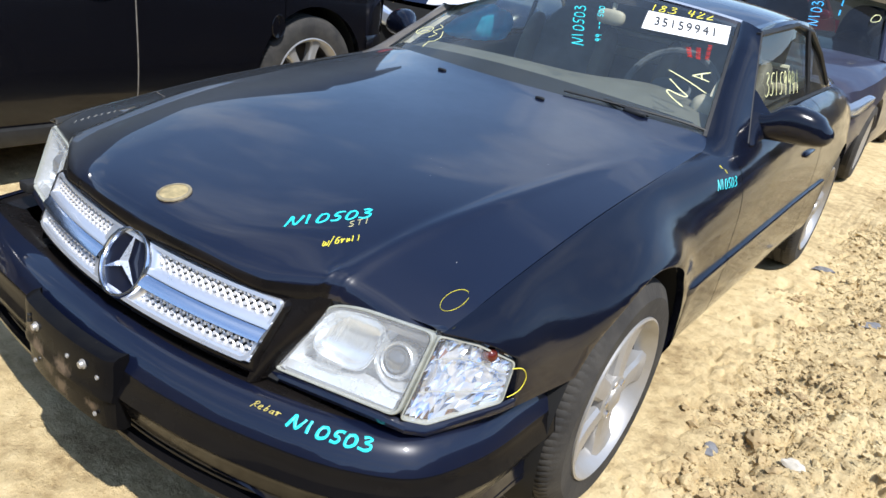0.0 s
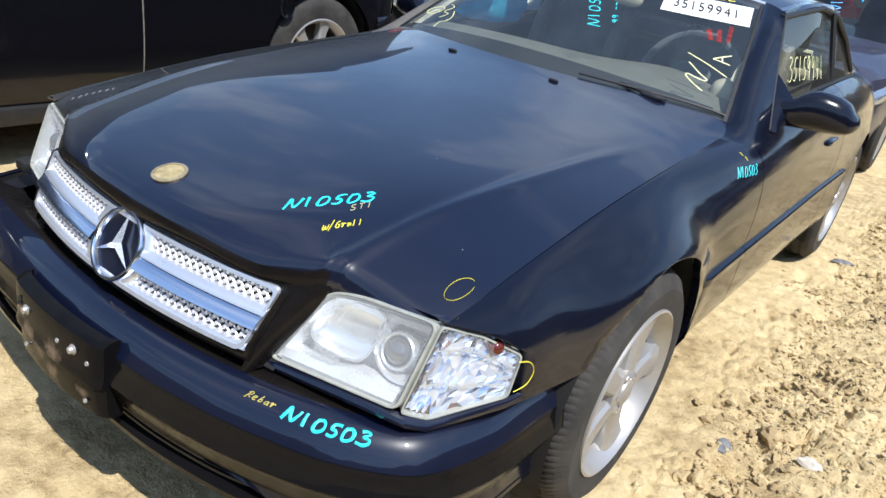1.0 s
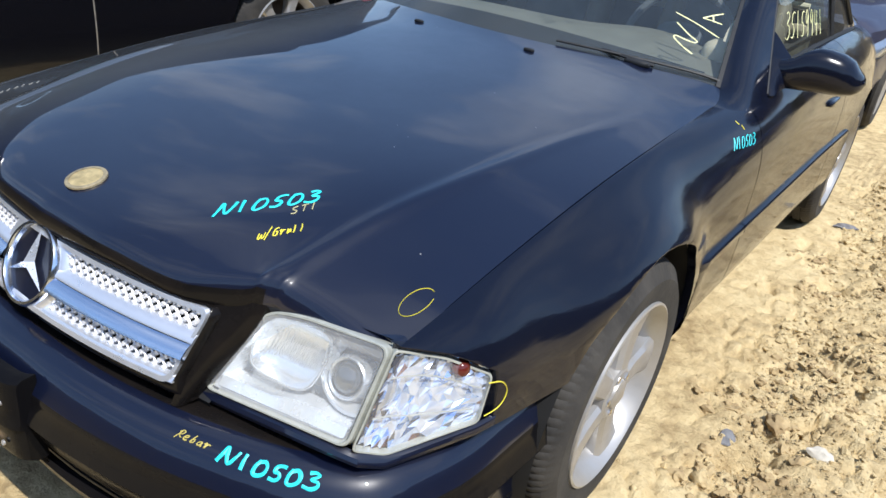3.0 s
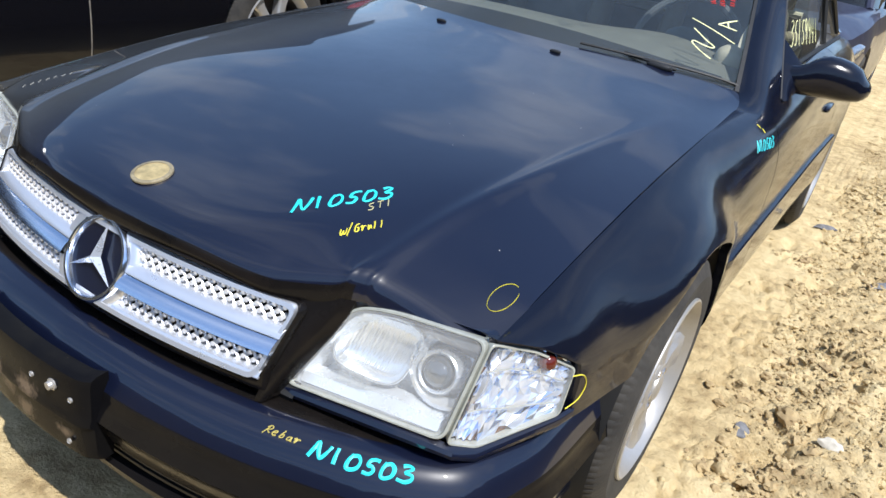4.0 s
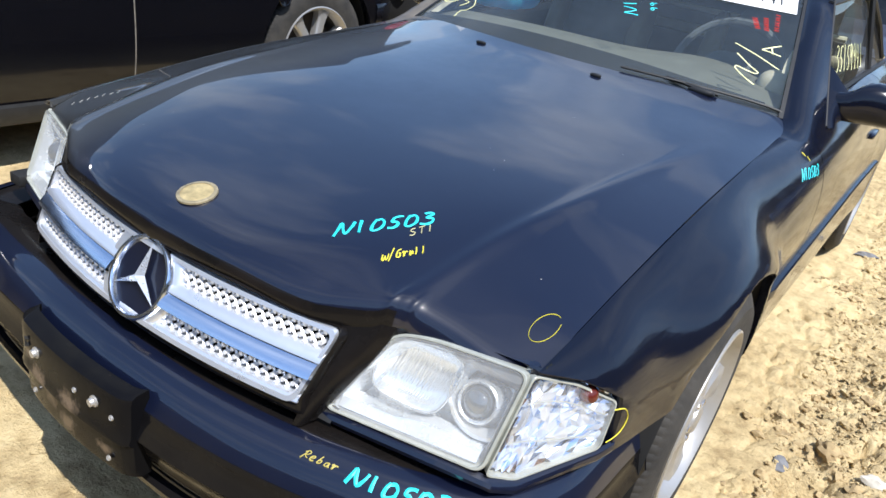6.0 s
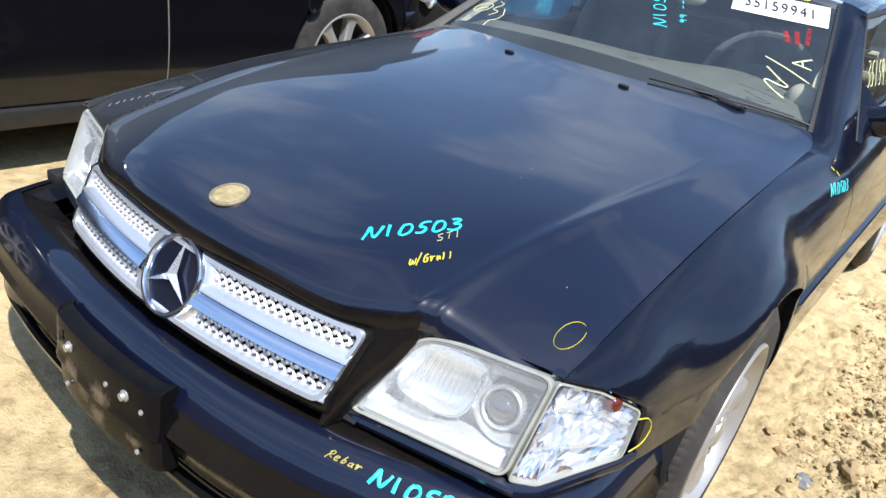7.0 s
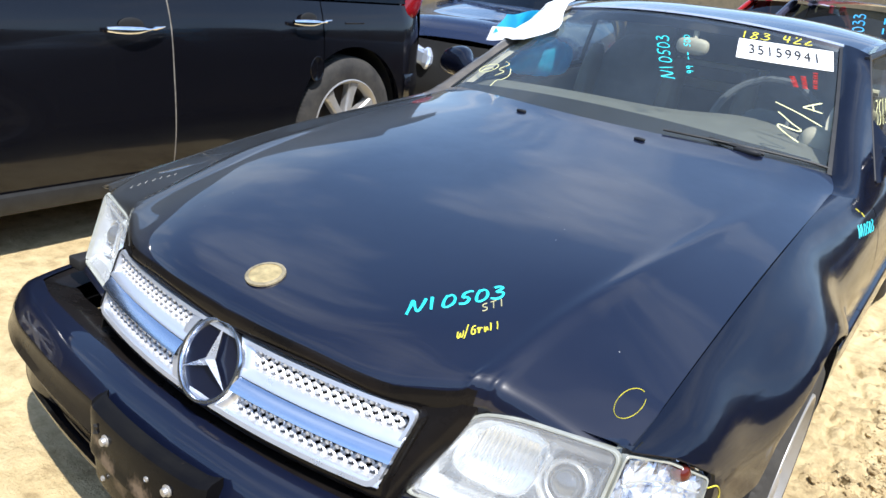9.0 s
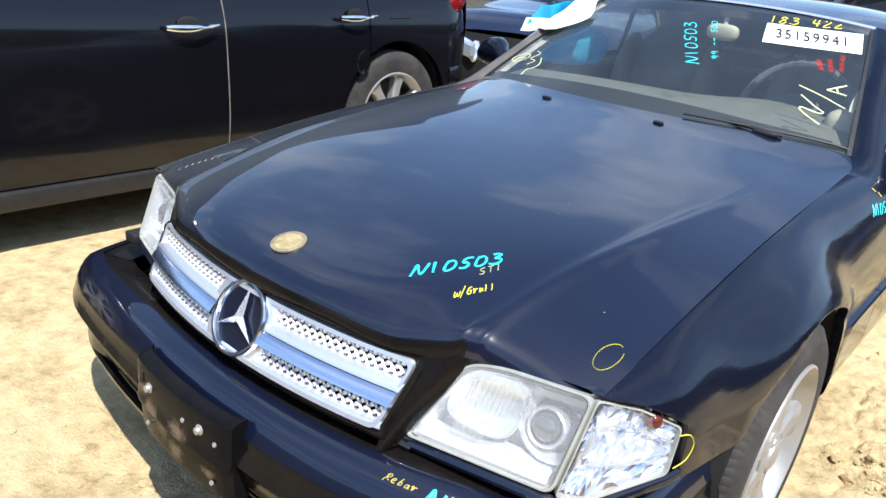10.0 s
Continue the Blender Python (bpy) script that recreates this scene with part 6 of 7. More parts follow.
rows = [[screen_point(u, v) + Vector((0, -0.003, 0.006)) for v in (0.985, 1.012)] for u in span(-0.96, 0.96, 30)]
part("header_strip", finish(sheet(rows)), SILVER, coupe, "bright strip over the windscreen")
for side in (1, -1):
    part("door_handle", finish(superblob((side * (side_at(1.62, 0.76) + 0.004), 1.62, 0.76), (0.012, 0.085, 0.013), 3.0, 18, 10)), PAINT_SIDE, coupe)
    pts = [Vector((side * x, y, z)) for x, y, z in ((0.606, 1.24, 1.182), (0.632, 1.7, 1.222), (0.646, 1.96, 1.196), (0.676, 2.16, 1.104), (0.716, 2.34, 0.966))]
    part("window_seal", finish(tube(pts, 0.011, 6)), TRIM, coupe)
    pts = [Vector((side * (belt_x(y) + 0.006), y, belt_z(y) + 0.002)) for y in span(0.98, 2.36, 12)]
    part("window_seal", finish(tube(pts, 0.008, 6)), TRIM, coupe)
    part("window_post", finish(tube([(side * 0.722, 1.90, 0.948), (side * 0.648, 1.86, 1.205)], 0.012, 6)), TRIM, coupe)

# interior
rows = []
for y, z, k in ((0.66, 0.875, 0.0), (0.78, 0.915, 0.0), (0.90, 0.930, 0.5), (1.00, 0.930, 1.0), (1.05, 0.912, 1.0), (1.07, 0.85, 1.0), (1.05, 0.72, 1.0), (1.00, 0.60, 1.0)):
    rows.append([Vector((x, y + 0.05 * math.exp(-((x - 0.36) / 0.22) ** 2) * k, z + 0.030 * math.exp(-((x - 0.36) / 0.20) ** 2) * k - 0.02 * (x / 0.64) ** 2)) for x in span(-0.64, 0.64, 33)])
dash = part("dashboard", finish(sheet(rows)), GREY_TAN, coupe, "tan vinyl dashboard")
part("dash_end", finish(superblob((0.578, 1.02, 0.918), (0.060, 0.085, 0.055), 3.2, 20, 12)), TAN, dash, "pale tan end of the dashboard")
part("defroster_slot", finish(sheet([[Vector((x, y, 0.935 + (0.8 * (y - 0.90) if y > 0.8 else 0) - 0.02 * (x / 0.64) ** 2 - (0.90 - y) * 0.125)) for x in span(-0.55, 0.60, 20)] for y in (0.800, 0.812)])), DARK_CLOTH, dash)
bm = disc_sweep([(0.014 * math.cos(a), 0.185 + 0.014 * math.sin(a)) for a in span(0, math.tau, 9)], 40, axis="y")
wheel_m = Matrix.Translation((0.36, 1.20, 0.90)) @ Matrix.Rotation(radians(-24), 4, "X")
bm.transform(wheel_m)
steer = part("steering_wheel", finish(bm), DARK_CLOTH, coupe, "dark leather steering wheel")
bm = superblob((0, 0, 0), (0.09, 0.03, 0.075), 2.5, 18, 10)
bm.transform(wheel_m)
part("wheel_boss", finish(bm), DARK_CLOTH, steer)
for x in (0.36, -0.36):
    back = superblob((x, 1.72, 0.80), (0.235, 0.085, 0.33), 3.0, 24, 16, shape=lambda v: Vector((v.x * (1 - 0.25 * max(0, v.z) / 0.33), v.y + 0.28 * v.z, v.z)))
    seat = part("seat", finish(back), DARK_CLOTH, coupe, "dark seat with tan side bolsters")
    part("cushion", finish(superblob((x, 1.45, 0.50), (0.24, 0.27, 0.09), 3.0, 24, 12)), TAN, seat)
    part("headrest", finish(superblob((x, 1.83, 1.14), (0.125, 0.045, 0.075), 3.0, 20, 12)), DARK_CLOTH, seat)
    for s in (-1, 1):
        part("bolster", finish(superblob((x + s * 0.20, 1.66, 0.82), (0.045, 0.075, 0.24), 2.6, 16, 12, shape=lambda v: Vector((v.x, v.y + 0.28 * v.z, v.z)))), SHADED_TAN, seat)
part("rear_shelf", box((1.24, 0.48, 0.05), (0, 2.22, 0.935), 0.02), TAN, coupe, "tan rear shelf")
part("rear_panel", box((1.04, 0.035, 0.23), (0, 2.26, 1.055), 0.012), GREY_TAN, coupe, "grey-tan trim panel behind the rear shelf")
part("shelf_edge", finish(tube([(-0.60, 1.98, 1.028), (0.60, 1.98, 1.028)], 0.013, 8)), CREAM_TRIM, coupe, "cream rail along the rear shelf")
part("rear_bulkhead", box((1.26, 0.05, 0.54), (0, 2.02, 0.745), 0.01), DARK_CLOTH, coupe)
part("cabin_floor", box((1.30, 1.35, 0.05), (0, 1.36, 0.35), 0.01), DARK_CLOTH, coupe)
rows = [[Vector((p.x * 0.97, p.y, p.z - 0.022)) for p in (roof_point(u, y) for u in span(-1, 1, 17))] for y in span(1.30, 2.32, 8)]
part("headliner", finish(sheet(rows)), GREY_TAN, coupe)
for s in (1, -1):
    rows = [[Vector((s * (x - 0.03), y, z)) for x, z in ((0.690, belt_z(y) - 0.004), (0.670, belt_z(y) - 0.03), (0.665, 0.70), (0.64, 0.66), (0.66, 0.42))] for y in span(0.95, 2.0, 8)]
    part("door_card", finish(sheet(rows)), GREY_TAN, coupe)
cm = part("cabin_mirror", finish(superblob((0.045, 1.215, 1.140), (0.060, 0.022, 0.030), 3.0, 20, 10)), TAN, coupe, "tan cabin mirror")
part("mirror_stalk", finish(tube([(0.045, 1.230, 1.155), (0.035, 1.255, 1.205)], 0.010, 6)), TAN, cm)
part("sun_visor", box((0.34, 0.10, 0.012), (-0.30, 1.335, 1.195), 0.005), GREY_TAN, coupe)

# ---- plastic sheet over the far window ----
BLUE_FILM = material("blue_plastic_film", (0.04, 0.56, 0.95), 0.22, coat=0.5, var=0.35, scale=9, bump=0.6, bump_scale=14)
film_nodes = BLUE_FILM.node_tree
film_mix = film_nodes.nodes.new("ShaderNodeMixShader")
film_thru = film_nodes.nodes.new("ShaderNodeBsdfTranslucent")
film_thru.inputs["Color"].default_value = (0.12, 0.66, 1.0, 1)
film_mix.inputs[0].default_value = 0.55
film_nodes.links.new(film_nodes.nodes["Principled BSDF"].outputs[0], film_mix.inputs[1])
film_nodes.links.new(film_thru.outputs[0], film_mix.inputs[2])
film_nodes.links.new(film_mix.outputs[0], film_nodes.nodes["Material Output"].inputs["Surface"])
WHITE_FILM = material("white_plastic_film", (0.84, 0.85, 0.86), 0.4, var=0.05, scale=9, bump=0.3, bump_scale=14)
wrap = thing("plastic_wrap", "crumpled blue and white plastic sheet wrapped round a windscreen pillar", "plastic sheet", (-0.66, 1.3, 1.1))


def crumple(p, k=0.012):
    return p + Vector((noise.noise(p * 9), noise.noise(p * 9 + Vector((5, 0, 0))), noise.noise(p * 9 + Vector((0, 7, 0))))) * k


def film(corners, nu, nv, k=0.012, bulge=(0, 0, 0)):
    a, b, c, d = (Vector(p) for p in corners)
    rows = []
    for v in span(0, 1, nv):
        rows.append([crumple(a.lerp(b, u).lerp(d.lerp(c, u), v) + Vector(bulge) * math.sin(math.pi * u) * math.sin(math.pi * v), k) for u in span(0, 1, nu)])
    return finish(solid(sheet(rows), 0.0015))




def bag_shape(v):
    """A puffed bag, full towards the rear and drawn out to a low tip in front."""
    k = max(0.0, -v.y / 0.27 - 0.1)
    return Vector((v.x, v.y, v.z * (1 - 0.78 * k) - 0.035 * k))


bm = superblob((-0.600, 1.275, 0.993), (0.034, 0.275, 0.082), 2.5, 48, 26, shape=bag_shape)
for v in bm.verts:
    v.co = crumple(v.co, 0.016) + noise.noise(v.co * 26) * 0.005 * Vector((1, 0, 1))
part("blue_film", finish(bm), BLUE_FILM, wrap, "translucent blue film")
part("blue_film", film(((-0.700, 1.02, 1.085), (-0.680, 1.40, 1.110), (-0.665, 1.50, 1.205), (-0.700, 1.12, 1.165)), 18, 10, 0.018), BLUE_FILM, wrap)
part("white_film", film(((-0.715, 0.985, 1.055), (-0.620, 1.38, 1.055), (-0.622, 1.43, 1.115), (-0.705, 1.02, 1.105)), 22, 8, 0.012), WHITE_FILM, wrap)
film_edge = curve1((0.46, -0.84), (0.52, -0.76), (0.60, -0.71), (0.70, -0.75), (0.80, -0.84), (0.90, -0.92), (1.0, -0.985), (1.05, -0.99))
rows = []
for v in span(0.46, 1.05, 18):
    a, b = screen_point(-0.955, v), Vector((-(0.724 - 0.122 * v), 0.905 + 0.39 * v, 0.898 + 0.288 * v))
    row = []
    for u in span(film_edge(v), min(-0.93, film_edge(v) - 0.01), 9):
        row.append(crumple(screen_point(u, v) + Vector((0.0, -0.010, 0.016)), 0.008))
    for s in span(0.0, 1.25, 10):
        edge = 0.06 * noise.noise((v * 9, s * 2, 3))
        row.append(crumple(a.lerp(b, s + edge) + Vector((-0.40, -0.45, 0.70)) * (0.030 + 0.010 * math.sin(math.pi * s)), 0.010))
    rows.append(row)
part("white_film", finish(solid(sheet(rows), 0.0015)), WHITE_FILM, wrap, "white film wrapped round the pillar")


# ---- the other parked cars ----
def parked_car(name, label, paint, x, y, width=1.78, length=4.6, hood_h=0.92, roof_h=1.42, turn=0.0, nose_drop=0.22, marks=None, glass_mat=None, mirror_mat=None, lamps=True, lamp_z=0.0, front_lamp=0.0, front_mat=None):
    """A saloon that faces -y, its nose at (x, y)."""
    car = thing(name, label, "car", (x, y, 0), group="parked cars")
    place = Matrix.Translation((x, y, 0)) @ Matrix.Rotation(radians(turn), 4, "Z")
    w = width / 2
    top = curve1((0.0, hood_h - nose_drop), (0.12, hood_h - nose_drop * 0.55), (0.35, hood_h - 0.10), (1.1, hood_h), (1.4, hood_h + 0.02), (3.4, hood_h + 0.06), (length, hood_h - 0.02))
    half = curve1((0.0, w * 0.70), (0.15, w * 0.84), (0.5, w * 0.95), (1.2, w), (3.4, w), (length, w * 0.86))

    def add(nm, bm, mat, lab="", parent=car, **k):
        bm.transform(place)
        return part(nm, finish(bm), mat, parent, lab, **k)

    def section(yy, zl):
        t, h = top(yy), half(yy)
        pts = [(h * 0.96, zl), (h, max(zl, 0.42)), (h, max(zl, 0.60)), (h * 0.985, max(zl, t - 0.16)), (h * 0.95, t - 0.05), (h * 0.86, t), (h * 0.5, t + 0.025), (0, t + 0.035)]
        return [Vector((-a, yy, b)) for a, b in pts] + [Vector((a, yy, b)) for a, b in reversed(pts[:-1])]

    def bottom(yy):
        z = 0.24
        for c in (0.90, length - 1.02):
            if abs(yy - c) < 0.36:
                z = max(z, 0.32 + math.sqrt(0.36**2 - (yy - c) ** 2))
        return z

    ys = sorted(set([0.0, 0.05, 0.12, 0.22, 0.35, 0.5] + arch_ys(0.90, 0.3599, 12) + [1.35, 1.6, 2.0, 2.5, 3.0] + arch_ys(length - 1.02, 0.3599, 12) + [length - 0.4, length - 0.15, length]))
    rows = [section(yy, bottom(yy)) for yy in ys]
    add("body_shell", sheet(rows), paint)
    rows = [[Vector((half(0) * u, -0.06 * (1 - u * u) - b, z)) for u in span(-1, 1, 13)] for z, b in ((hood_h - nose_drop, 0.0), (hood_h - nose_drop - 0.10, 0.03), (0.50, 0.06), (0.42, 0.07), (0.30, 0.04), (0.22, 0.0))]
    add("front_bumper", sheet(rows), front_mat or paint)
    rows = [[Vector((half(0) * 0.6 * u, -0.098 - 0.02 * (1 - u * u), z)) for u in span(-1, 1, 9)] for z in (0.34, 0.47)]
    add("air_intake", sheet(rows), DARK)
    rows = [[Vector((half(length) * u, length + 0.03 * (1 - u * u), z)) for u in span(-1, 1, 9)] for z in (hood_h - 0.02, 0.6, 0.3)]
    add("rear_bumper", sheet(rows), paint)
    # cabin
    base_f, base_r, top_f, top_r = 1.15, length - 0.75, 1.95, length - 1.55
    rows = [[Vector((w * 0.66 * u, yy, roof_h - 0.05 * u * u - 0.04 * ((yy - (top_f + top_r) / 2) / 0.8) ** 2)) for u in span(-1, 1, 15)] for yy in span(top_f - 0.04, top_r, 8)]
    add("roof", sheet(rows), paint)
    zf = roof_h - 0.07
    rows = [[Vector(((w * 0.82 * (1 - v) + w * 0.64 * v) * u, base_f + 0.14 * u * u + (top_f - base_f) * v, hood_h + 0.03 - 0.03 * u * u + (zf - hood_h - 0.03) * v)) for u in span(-1, 1, 15)] for v in span(0, 1, 6)]
    add("windscreen", sheet(rows), glass_mat or DARK_GLASS).visible_shadow = False
    if glass_mat:
        rows = [[Vector((w * 0.78 * u, base_f + 0.14 * u * u + dy, hood_h + dz)) for u in span(-1, 1, 11)] for dy, dz in ((0.06, -0.02), (0.30, 0.03), (0.62, 0.05), (0.70, 0.0), (0.72, -0.25))]
        dash = add("dashboard", sheet(rows), GREY_TAN)
        bm = disc_sweep([(0.014 * math.cos(a), 0.18 + 0.014 * math.sin(a)) for a in span(0, math.tau, 8)], 28, axis="y")
        bm.transform(Matrix.Translation((0.38, base_f + 0.92, hood_h + 0.02)) @ Matrix.Rotation(radians(-24), 4, "X"))
        add("steering_wheel", bm, DARK_CLOTH)
        for sx in (0.38, -0.38):
            add("seat", superblob((sx, base_f + 1.45, hood_h + 0.02), (0.24, 0.10, 0.40), 3.0, 18, 12), DARK_CLOTH)
    for s in (1, -1):
        a0, a1 = Vector((s * w * 0.84, base_f + 0.16, hood_h)), Vector((s * w * 0.655, top_f + 0.12, zf))
        add("pillar", tube([a0, a0.lerp(a1, 0.5) + Vector((0, 0, 0.01)), a1], 0.035, 8), paint)
        rows = [[Vector((s * (w * 0.90 + (w * 0.67 - w * 0.90) * v), yy + 0.1, hood_h + 0.02 + (zf - 0.03 - hood_h) * v * k)) for v in span(0, 1, 5)] for yy, k in ((base_f + 0.2, 0.05), (top_f, 0.98), (top_r, 0.98), (base_r - 0.1, 0.05))]
        add("side_window", sheet(rows), DARK_GLASS)
        add("pillar", tube([Vector((s * w * 0.66, top_r, zf)), Vector((s * w * 0.80, base_r, hood_h + 0.03))], 0.05, 8), paint)
        m = add("door_mirror", superblob((s * (w + 0.06), base_f + 0.45, hood_h + 0.09), (0.135, 0.06, 0.075), 2.6, 18, 10), mirror_mat or paint)
        add("mirror_foot", tube([(s * w * 0.93, base_f + 0.45, hood_h + 0.04), (s * (w + 0.05), base_f + 0.45, hood_h + 0.06)], 0.02, 6), TRIM, "", m)
        if front_lamp and s < 0:
            lamp = add("headlight", superblob((s * w * front_lamp, 0.02, hood_h - nose_drop * 0.62 + lamp_z), (w * 0.20, 0.11, 0.075), 4.0, 16, 9, shape=lambda v, s=s: Vector((v.x, v.y + 0.45 * v.x * s + 0.2 * v.z, v.z * (1 + 0.25 * math.sin(v.x * 60)) + 0.2 * v.x * s))), FACET, "clear bare headlight", smooth=False)
        elif front_lamp:
            add("lamp_bracket", tube([(s * w * 0.30, 0.05, hood_h - nose_drop - 0.005), (s * w * 0.62, 0.07, hood_h - nose_drop + 0.010), (s * w * 0.80, 0.16, hood_h - nose_drop + 0.012)], 0.014, 6), ALLOY, "bare metal front panel edge")
        elif lamps:
            rows = []
            for f in span(0, 1, 15):
                yy = 0.12 + 0.46 * f
                t, h = top(yy), half(yy)
                mid = t - 0.165 + 0.045 * f + lamp_z
                tall = 0.062 * math.sin(math.pi * (0.06 + 0.90 * f)) ** 0.55
                rows.append([Vector((s * (h * (1.0 - 0.05 * max(0.0, v) ** 2) + 0.010 - 0.012 * v * v), yy - 0.02 * (1 - f), mid + tall * v)) for v in span(-1, 1, 9)])
            lamp = add("headlight", sheet([[p + Vector((-s * 0.004, 0, 0)) for p in r] for r in rows]), HEADLAMP, "clear headlight in a dark surround")
            lens = [[p + Vector((s * 0.006, 0, 0)) for p in r[1:-1]] for r in rows[1:-1]]
            add("lens", sheet(lens), LAMP_GLASS_CLEAR, "", lamp)
            add("lamp_surround", tube([r[0] for r in rows] + [r[-1] for r in reversed(rows)], 0.008, 6, closed=True), TRIM, "", lamp)
        for yy in (0.90, length - 1.02):
            bm = disc_sweep([(0.0, 0.36), (-0.22, 0.36), (-0.23, 0.02)], 20, arc=(-115, 115))
            bm.transform(Matrix.Translation((s * (w - 0.05), yy, 0.32)) @ Matrix.Diagonal((s, 1, 1, 1)))
            add("wheel_housing", bm, DARK)
            hub = part("wheel", bmesh.new(), RUBBER, car)
            mm = Matrix.Translation((s * (w - 0.01), yy, 0.315)) @ Matrix.Diagonal((s, 1, 1, 1))
            for nm, prof, mat in (("tyre", [(-0.03, 0.21), (0.0, 0.235), (-0.004, 0.29), (-0.03, 0.315), (-0.17, 0.315), (-0.2, 0.25)], RUBBER), ("rim", [(-0.01, 0.222), (-0.02, 0.20), (-0.035, 0.08), (-0.02, 0.05), (-0.02, 0.0)], ALLOY)):
                bm = disc_sweep(prof, 28)
                bm.transform(mm)
                add(nm, bm, mat, "", hub)
    add("underbody", box((width * 0.8, length * 0.94, 0.25), (0, length / 2, 0.40)), DARK)
    if marks:
        for text, o, a, u, wd, mat in marks:
            def on_glass(px, pz):
                v = (pz - hood_h - 0.03) / (zf - hood_h - 0.03)
                uu = px / (w * 0.82 * (1 - v) + w * 0.64 * v)
                return place @ Vector((px, base_f + 0.14 * uu * uu + (top_f - base_f) * v, pz)), (place.to_3x3() @ Vector((0, -0.45, 0.89)))
            oo, aa, vv = Vector(o), Vector(a), Vector(u)
            made = part("pen_writing", bmesh.new(), mat, car, "pen number on the glass")
            for k, ch in enumerate(text):
                bm = bmesh.new()
                for line in GLYPH.get(ch, []):
                    ink_line(bm, [oo + aa * ((k + p.x * 1.1) / len(text)) + vv * p.y for p in map(lambda q: q.to_2d(), smooth_line(line))], on_glass, wd, 0.004)
                part("pen_letter", bm, mat, made, smooth=False)
    return car


HEADLAMP = material("headlamp", (0.24, 0.29, 0.36), 0.12, metal=0.45, coat=1.0, rough_var=0.06, scale=18)
GREY_VIOLET = material("grey_violet_paint", (0.034, 0.034, 0.056), 0.38, metal=0.1, coat=0.6, rough_var=0.06, scale=4)
NAVY = material("navy_paint", (0.010, 0.016, 0.042), 0.25, coat=1.0, rough_var=0.08, scale=4)
RED_PAINT = material("red_paint", (0.28, 0.012, 0.012), 0.3, coat=0.8)
DARK_BLUE = material("dark_blue_paint", (0.006, 0.009, 0.032), 0.25, coat=1.0)
BLUE_MARK = material("sky_blue_marker", (0.03, 0.36, 0.70), 0.5)
parked_car("hatchback", "grey-violet car with pen numbers on its windscreen", GREY_VIOLET, -0.15, 4.18, 1.80, 4.5, 0.91, 1.46, nose_drop=0.26, mirror_mat=CHROME, glass_mat=CAR_GLASS, lamp_z=-0.02,
           marks=[("N1033", (0.16, 1.10), (-0.10, 0.26), (-0.09, -0.01), 0.014, BLUE_MARK), ("--", (0.30, 1.20), (-0.05, 0.16), (-0.07, 0), 0.014, BLUE_MARK), ("0", (0.50, 1.20), (0.10, 0.0), (0, 0.07), 0.008, CREAM)])
parked_car("saloon", "dark navy car with its front trim missing", NAVY, -2.26, 3.10, 1.80, 4.6, 1.02, 1.48, turn=12, nose_drop=0.24, lamp_z=-0.20, front_lamp=0.455, front_mat=DARK, marks=[("--", (0.35, 1.02), (0.2, 0.0), (0.0, 0.06), 0.03, TEAL)])
parked_car("saloon", "red car parked far behind", RED_PAINT, -1.9, 9.4, 1.8, 4.6, 1.0, 1.5)
parked_car("saloon", "very dark blue car standing across the row", DARK_BLUE, 3.6, 7.9, 1.85, 4.8, 1.05, 1.6, turn=-82)

# ---- unseen dark ring, added to darken the low reflections ----
SURROUND = material("surround_brown", (0.050, 0.043, 0.026), 0.95, scale=3, color2=(0.095, 0.075, 0.045), bump=0.6, bump_scale=12)
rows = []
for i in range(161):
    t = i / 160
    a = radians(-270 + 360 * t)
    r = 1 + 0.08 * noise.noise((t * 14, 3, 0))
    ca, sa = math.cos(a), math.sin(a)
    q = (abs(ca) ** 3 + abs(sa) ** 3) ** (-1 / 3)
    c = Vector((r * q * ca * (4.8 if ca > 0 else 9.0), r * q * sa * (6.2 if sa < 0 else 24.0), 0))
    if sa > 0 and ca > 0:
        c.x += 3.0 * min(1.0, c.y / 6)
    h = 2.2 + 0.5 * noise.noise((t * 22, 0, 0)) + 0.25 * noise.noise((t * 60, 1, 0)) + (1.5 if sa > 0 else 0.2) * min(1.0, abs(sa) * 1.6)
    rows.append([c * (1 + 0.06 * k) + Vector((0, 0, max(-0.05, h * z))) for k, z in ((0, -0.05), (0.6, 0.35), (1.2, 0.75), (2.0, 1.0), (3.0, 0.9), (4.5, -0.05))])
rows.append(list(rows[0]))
tagged(part("dark_surround", finish(sheet(rows)), SURROUND), "unseen dark ring added round the yard for its reflection", "bank", kind="structure")


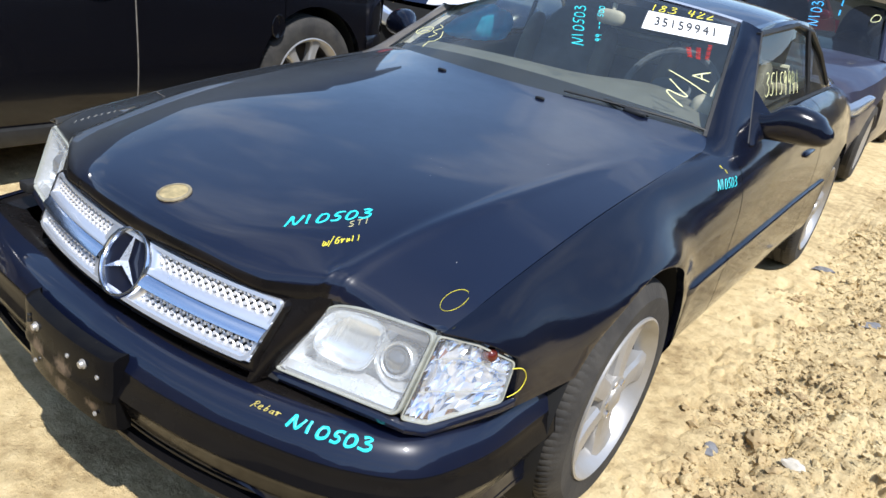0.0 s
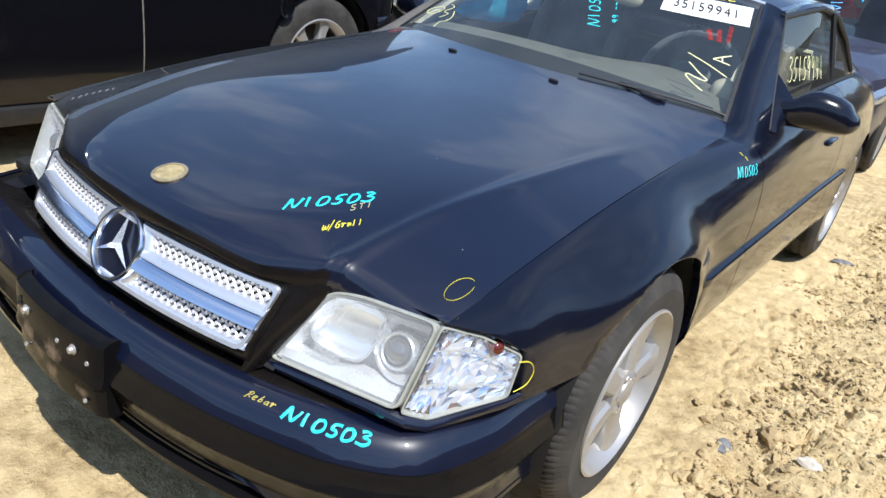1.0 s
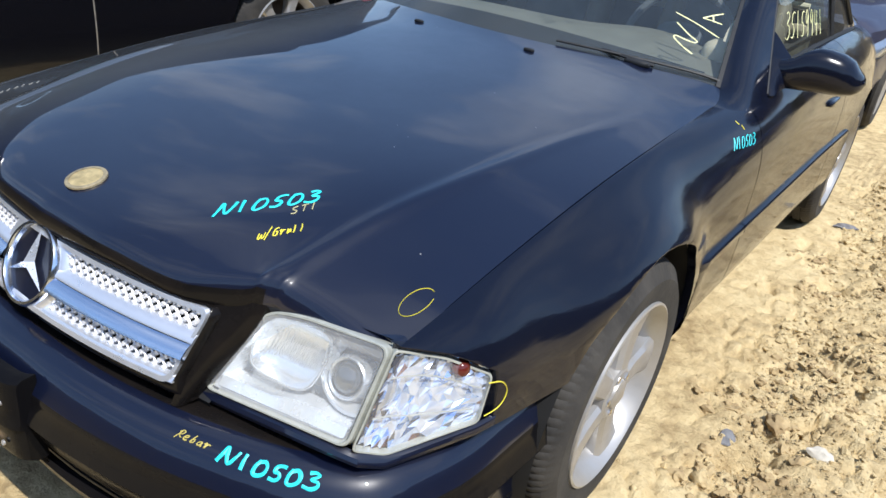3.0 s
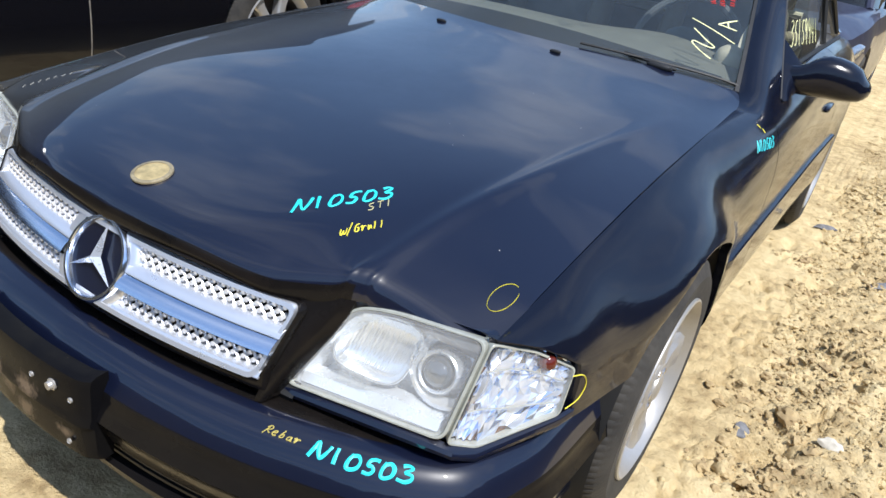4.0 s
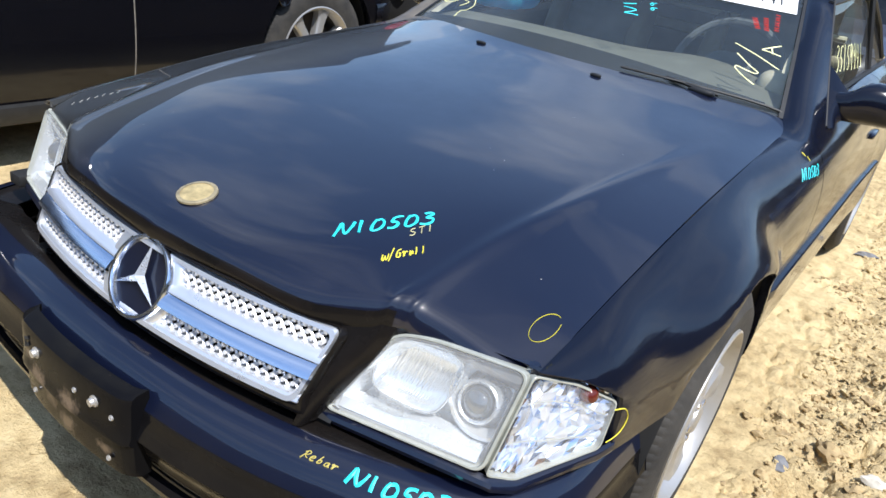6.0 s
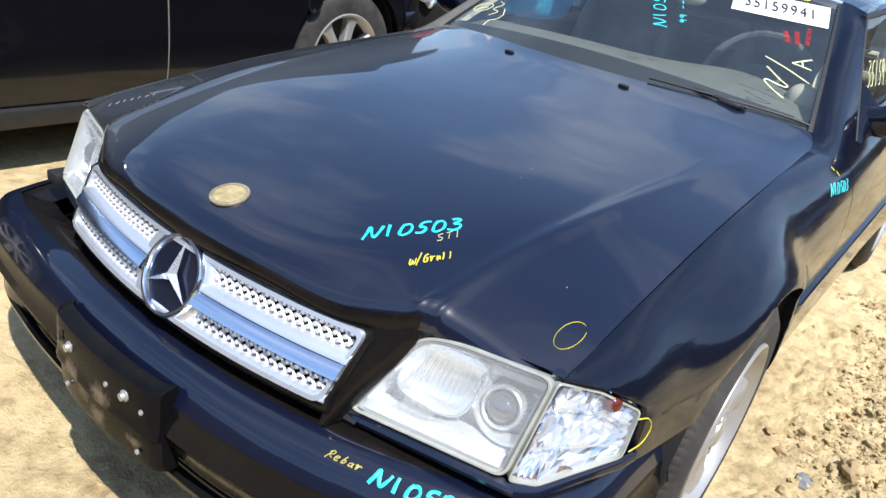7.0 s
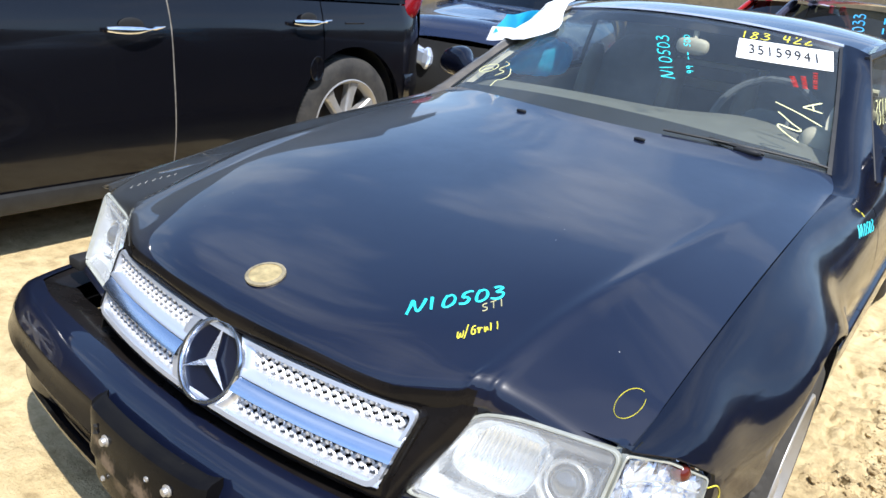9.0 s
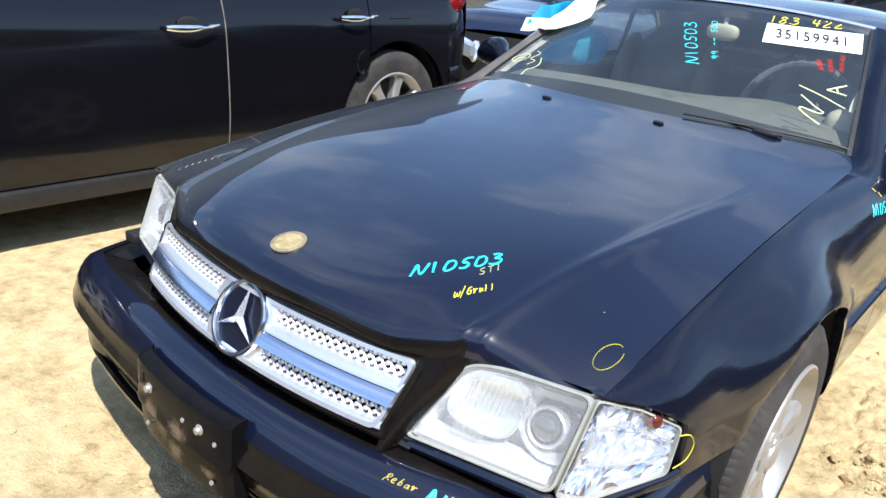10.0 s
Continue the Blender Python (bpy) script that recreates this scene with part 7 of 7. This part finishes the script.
# ---- clods, stones and litter on the earth ----
def lump_cloud(name, count, seed, sizes, field, mat, label, sub=1, flat=(0.45, 0.85)):
    """Many irregular lumps as one mesh."""
    rng = np.random.default_rng(seed)
    tmp = bmesh.new()
    bmesh.ops.create_icosphere(tmp, subdivisions=sub, radius=1.0)
    base = np.array([v.co[:] for v in tmp.verts])
    tris = np.array([[v.index for v in f.verts] for f in tmp.faces])
    tmp.free()
    vs, fs = [], []
    k = 0
    while k < count:
        x, y = field(rng)
        if abs(x) < 0.70 and -0.2 < y < 3.4:
            continue
        s = sizes[0] * (sizes[1] / sizes[0]) ** (rng.random() ** 2.0)
        p = base * (1 + 0.8 * (rng.random((len(base), 1)) - 0.5)) * np.array([s * rng.uniform(0.8, 1.5), s * rng.uniform(0.7, 1.2), s * rng.uniform(*flat)])
        a = rng.uniform(0, 6.283)
        c, sn = math.cos(a), math.sin(a)
        p = p @ np.array([[c, sn, 0], [-sn, c, 0], [0, 0, 1]])
        vs.append(p + np.array([x, y, ground_height(x, y) + s * 0.10]))
        fs.append(tris + k * len(base))
        k += 1
    vs, fs = np.concatenate(vs), np.concatenate(fs)
    me = bpy.data.meshes.new(name)
    me.from_pydata(vs.tolist(), [], fs.tolist())
    me.materials.append(mat)
    return tagged(new(name, me), label, "clods", kind="stuff")


def field_right(rng):
    return 1.0 + abs(rng.normal(0, 0.62)), rng.uniform(-0.9, 5.5)


def field_rubble(rng):
    """Clods lie in drifts, with trodden earth between."""
    while True:
        x, y = field_right(rng)
        if rng.random() < 1.5 * noise.noise((x * 1.9, y * 1.3, 21)) + 0.30:
            return x, y


def field_clump(rng):
    c = HOLES[rng.integers(len(HOLES))]
    return c[0] + 0.03 + rng.normal(0, 0.045), c[1] + rng.normal(0, 0.05)


def field_all(rng):
    return rng.uniform(-3.2, 3.0), rng.uniform(-2.0, 5.5)


CLOD = EARTH
DAMP = material("damp_clod", (0.46, 0.345, 0.18), 0.95, scale=12, color2=(0.30, 0.215, 0.11), bump=0.5, bump_scale=60)
lump_cloud("earth_clods", 3600, 1, (0.0025, 0.021), field_rubble, CLOD, "loose pale earth clods", 1)
lump_cloud("earth_crumbs", 24000, 2, (0.002, 0.008), field_right, CLOD, "small crumbs of pale earth", 1)
lump_cloud("damp_clods", 800, 3, (0.003, 0.018), field_clump, DAMP, "darker damp earth clods", 2)
lump_cloud("yard_crumbs", 2600, 4, (0.003, 0.012), field_all, CLOD, "scattered crumbs of earth", 1)

STONE = material("grey_stone", (0.17, 0.17, 0.175), 0.85, var=0.3, scale=30, bump=0.4)
PALE_STONE = material("pale_stone", (0.52, 0.48, 0.40), 0.9, var=0.15, scale=30, bump=0.4)


def stone(name, label, x, y, size, mat, seed):
    bm = bmesh.new()
    bmesh.ops.create_icosphere(bm, subdivisions=3, radius=1.0)
    off = Vector((seed * 3.1, seed, 0))
    for v in bm.verts:
        v.co *= 1 + 0.45 * noise.noise(v.co * 1.3 + off) + 0.15 * noise.noise(v.co * 4 + off)
        v.co = Vector((v.co.x * size[0], v.co.y * size[1], v.co.z * size[2]))
    bm.transform(Matrix.Translation((x, y, ground_height(x, y) + size[2] * 0.35)) @ Matrix.Rotation(seed * 1.7, 4, "Z"))
    return tagged(part(name, finish(bm), mat), label, "stone", group="stones on the earth")


stone("stone", "dark grey angular stone on the earth", 1.027, 0.53, (0.044, 0.026, 0.011), STONE, 1)
stone("stone", "pale rounded stone on the earth", 1.262, 0.59, (0.032, 0.026, 0.020), PALE_STONE, 2)
stone("stone", "tan stone half sunk in the earth", 1.03, 0.29, (0.030, 0.024, 0.022), CLOD, 3)
stone("stone", "dark flat stone on the earth", 0.99, 2.60, (0.055, 0.030, 0.015), STONE, 4)
stone("stone", "brown clod on the earth", 1.13, 0.66, (0.040, 0.030, 0.028), DAMP, 5)
stone("stone", "small pale stone on the earth", 1.30, 0.30, (0.016, 0.013, 0.010), PALE_STONE, 7)
stone("stone", "dark flat stone on the earth", 1.30, 1.95, (0.060, 0.035, 0.014), STONE, 8)
stone("stone", "pale stone by the front of the car", -0.98, -0.55, (0.030, 0.020, 0.012), PALE_STONE, 9)
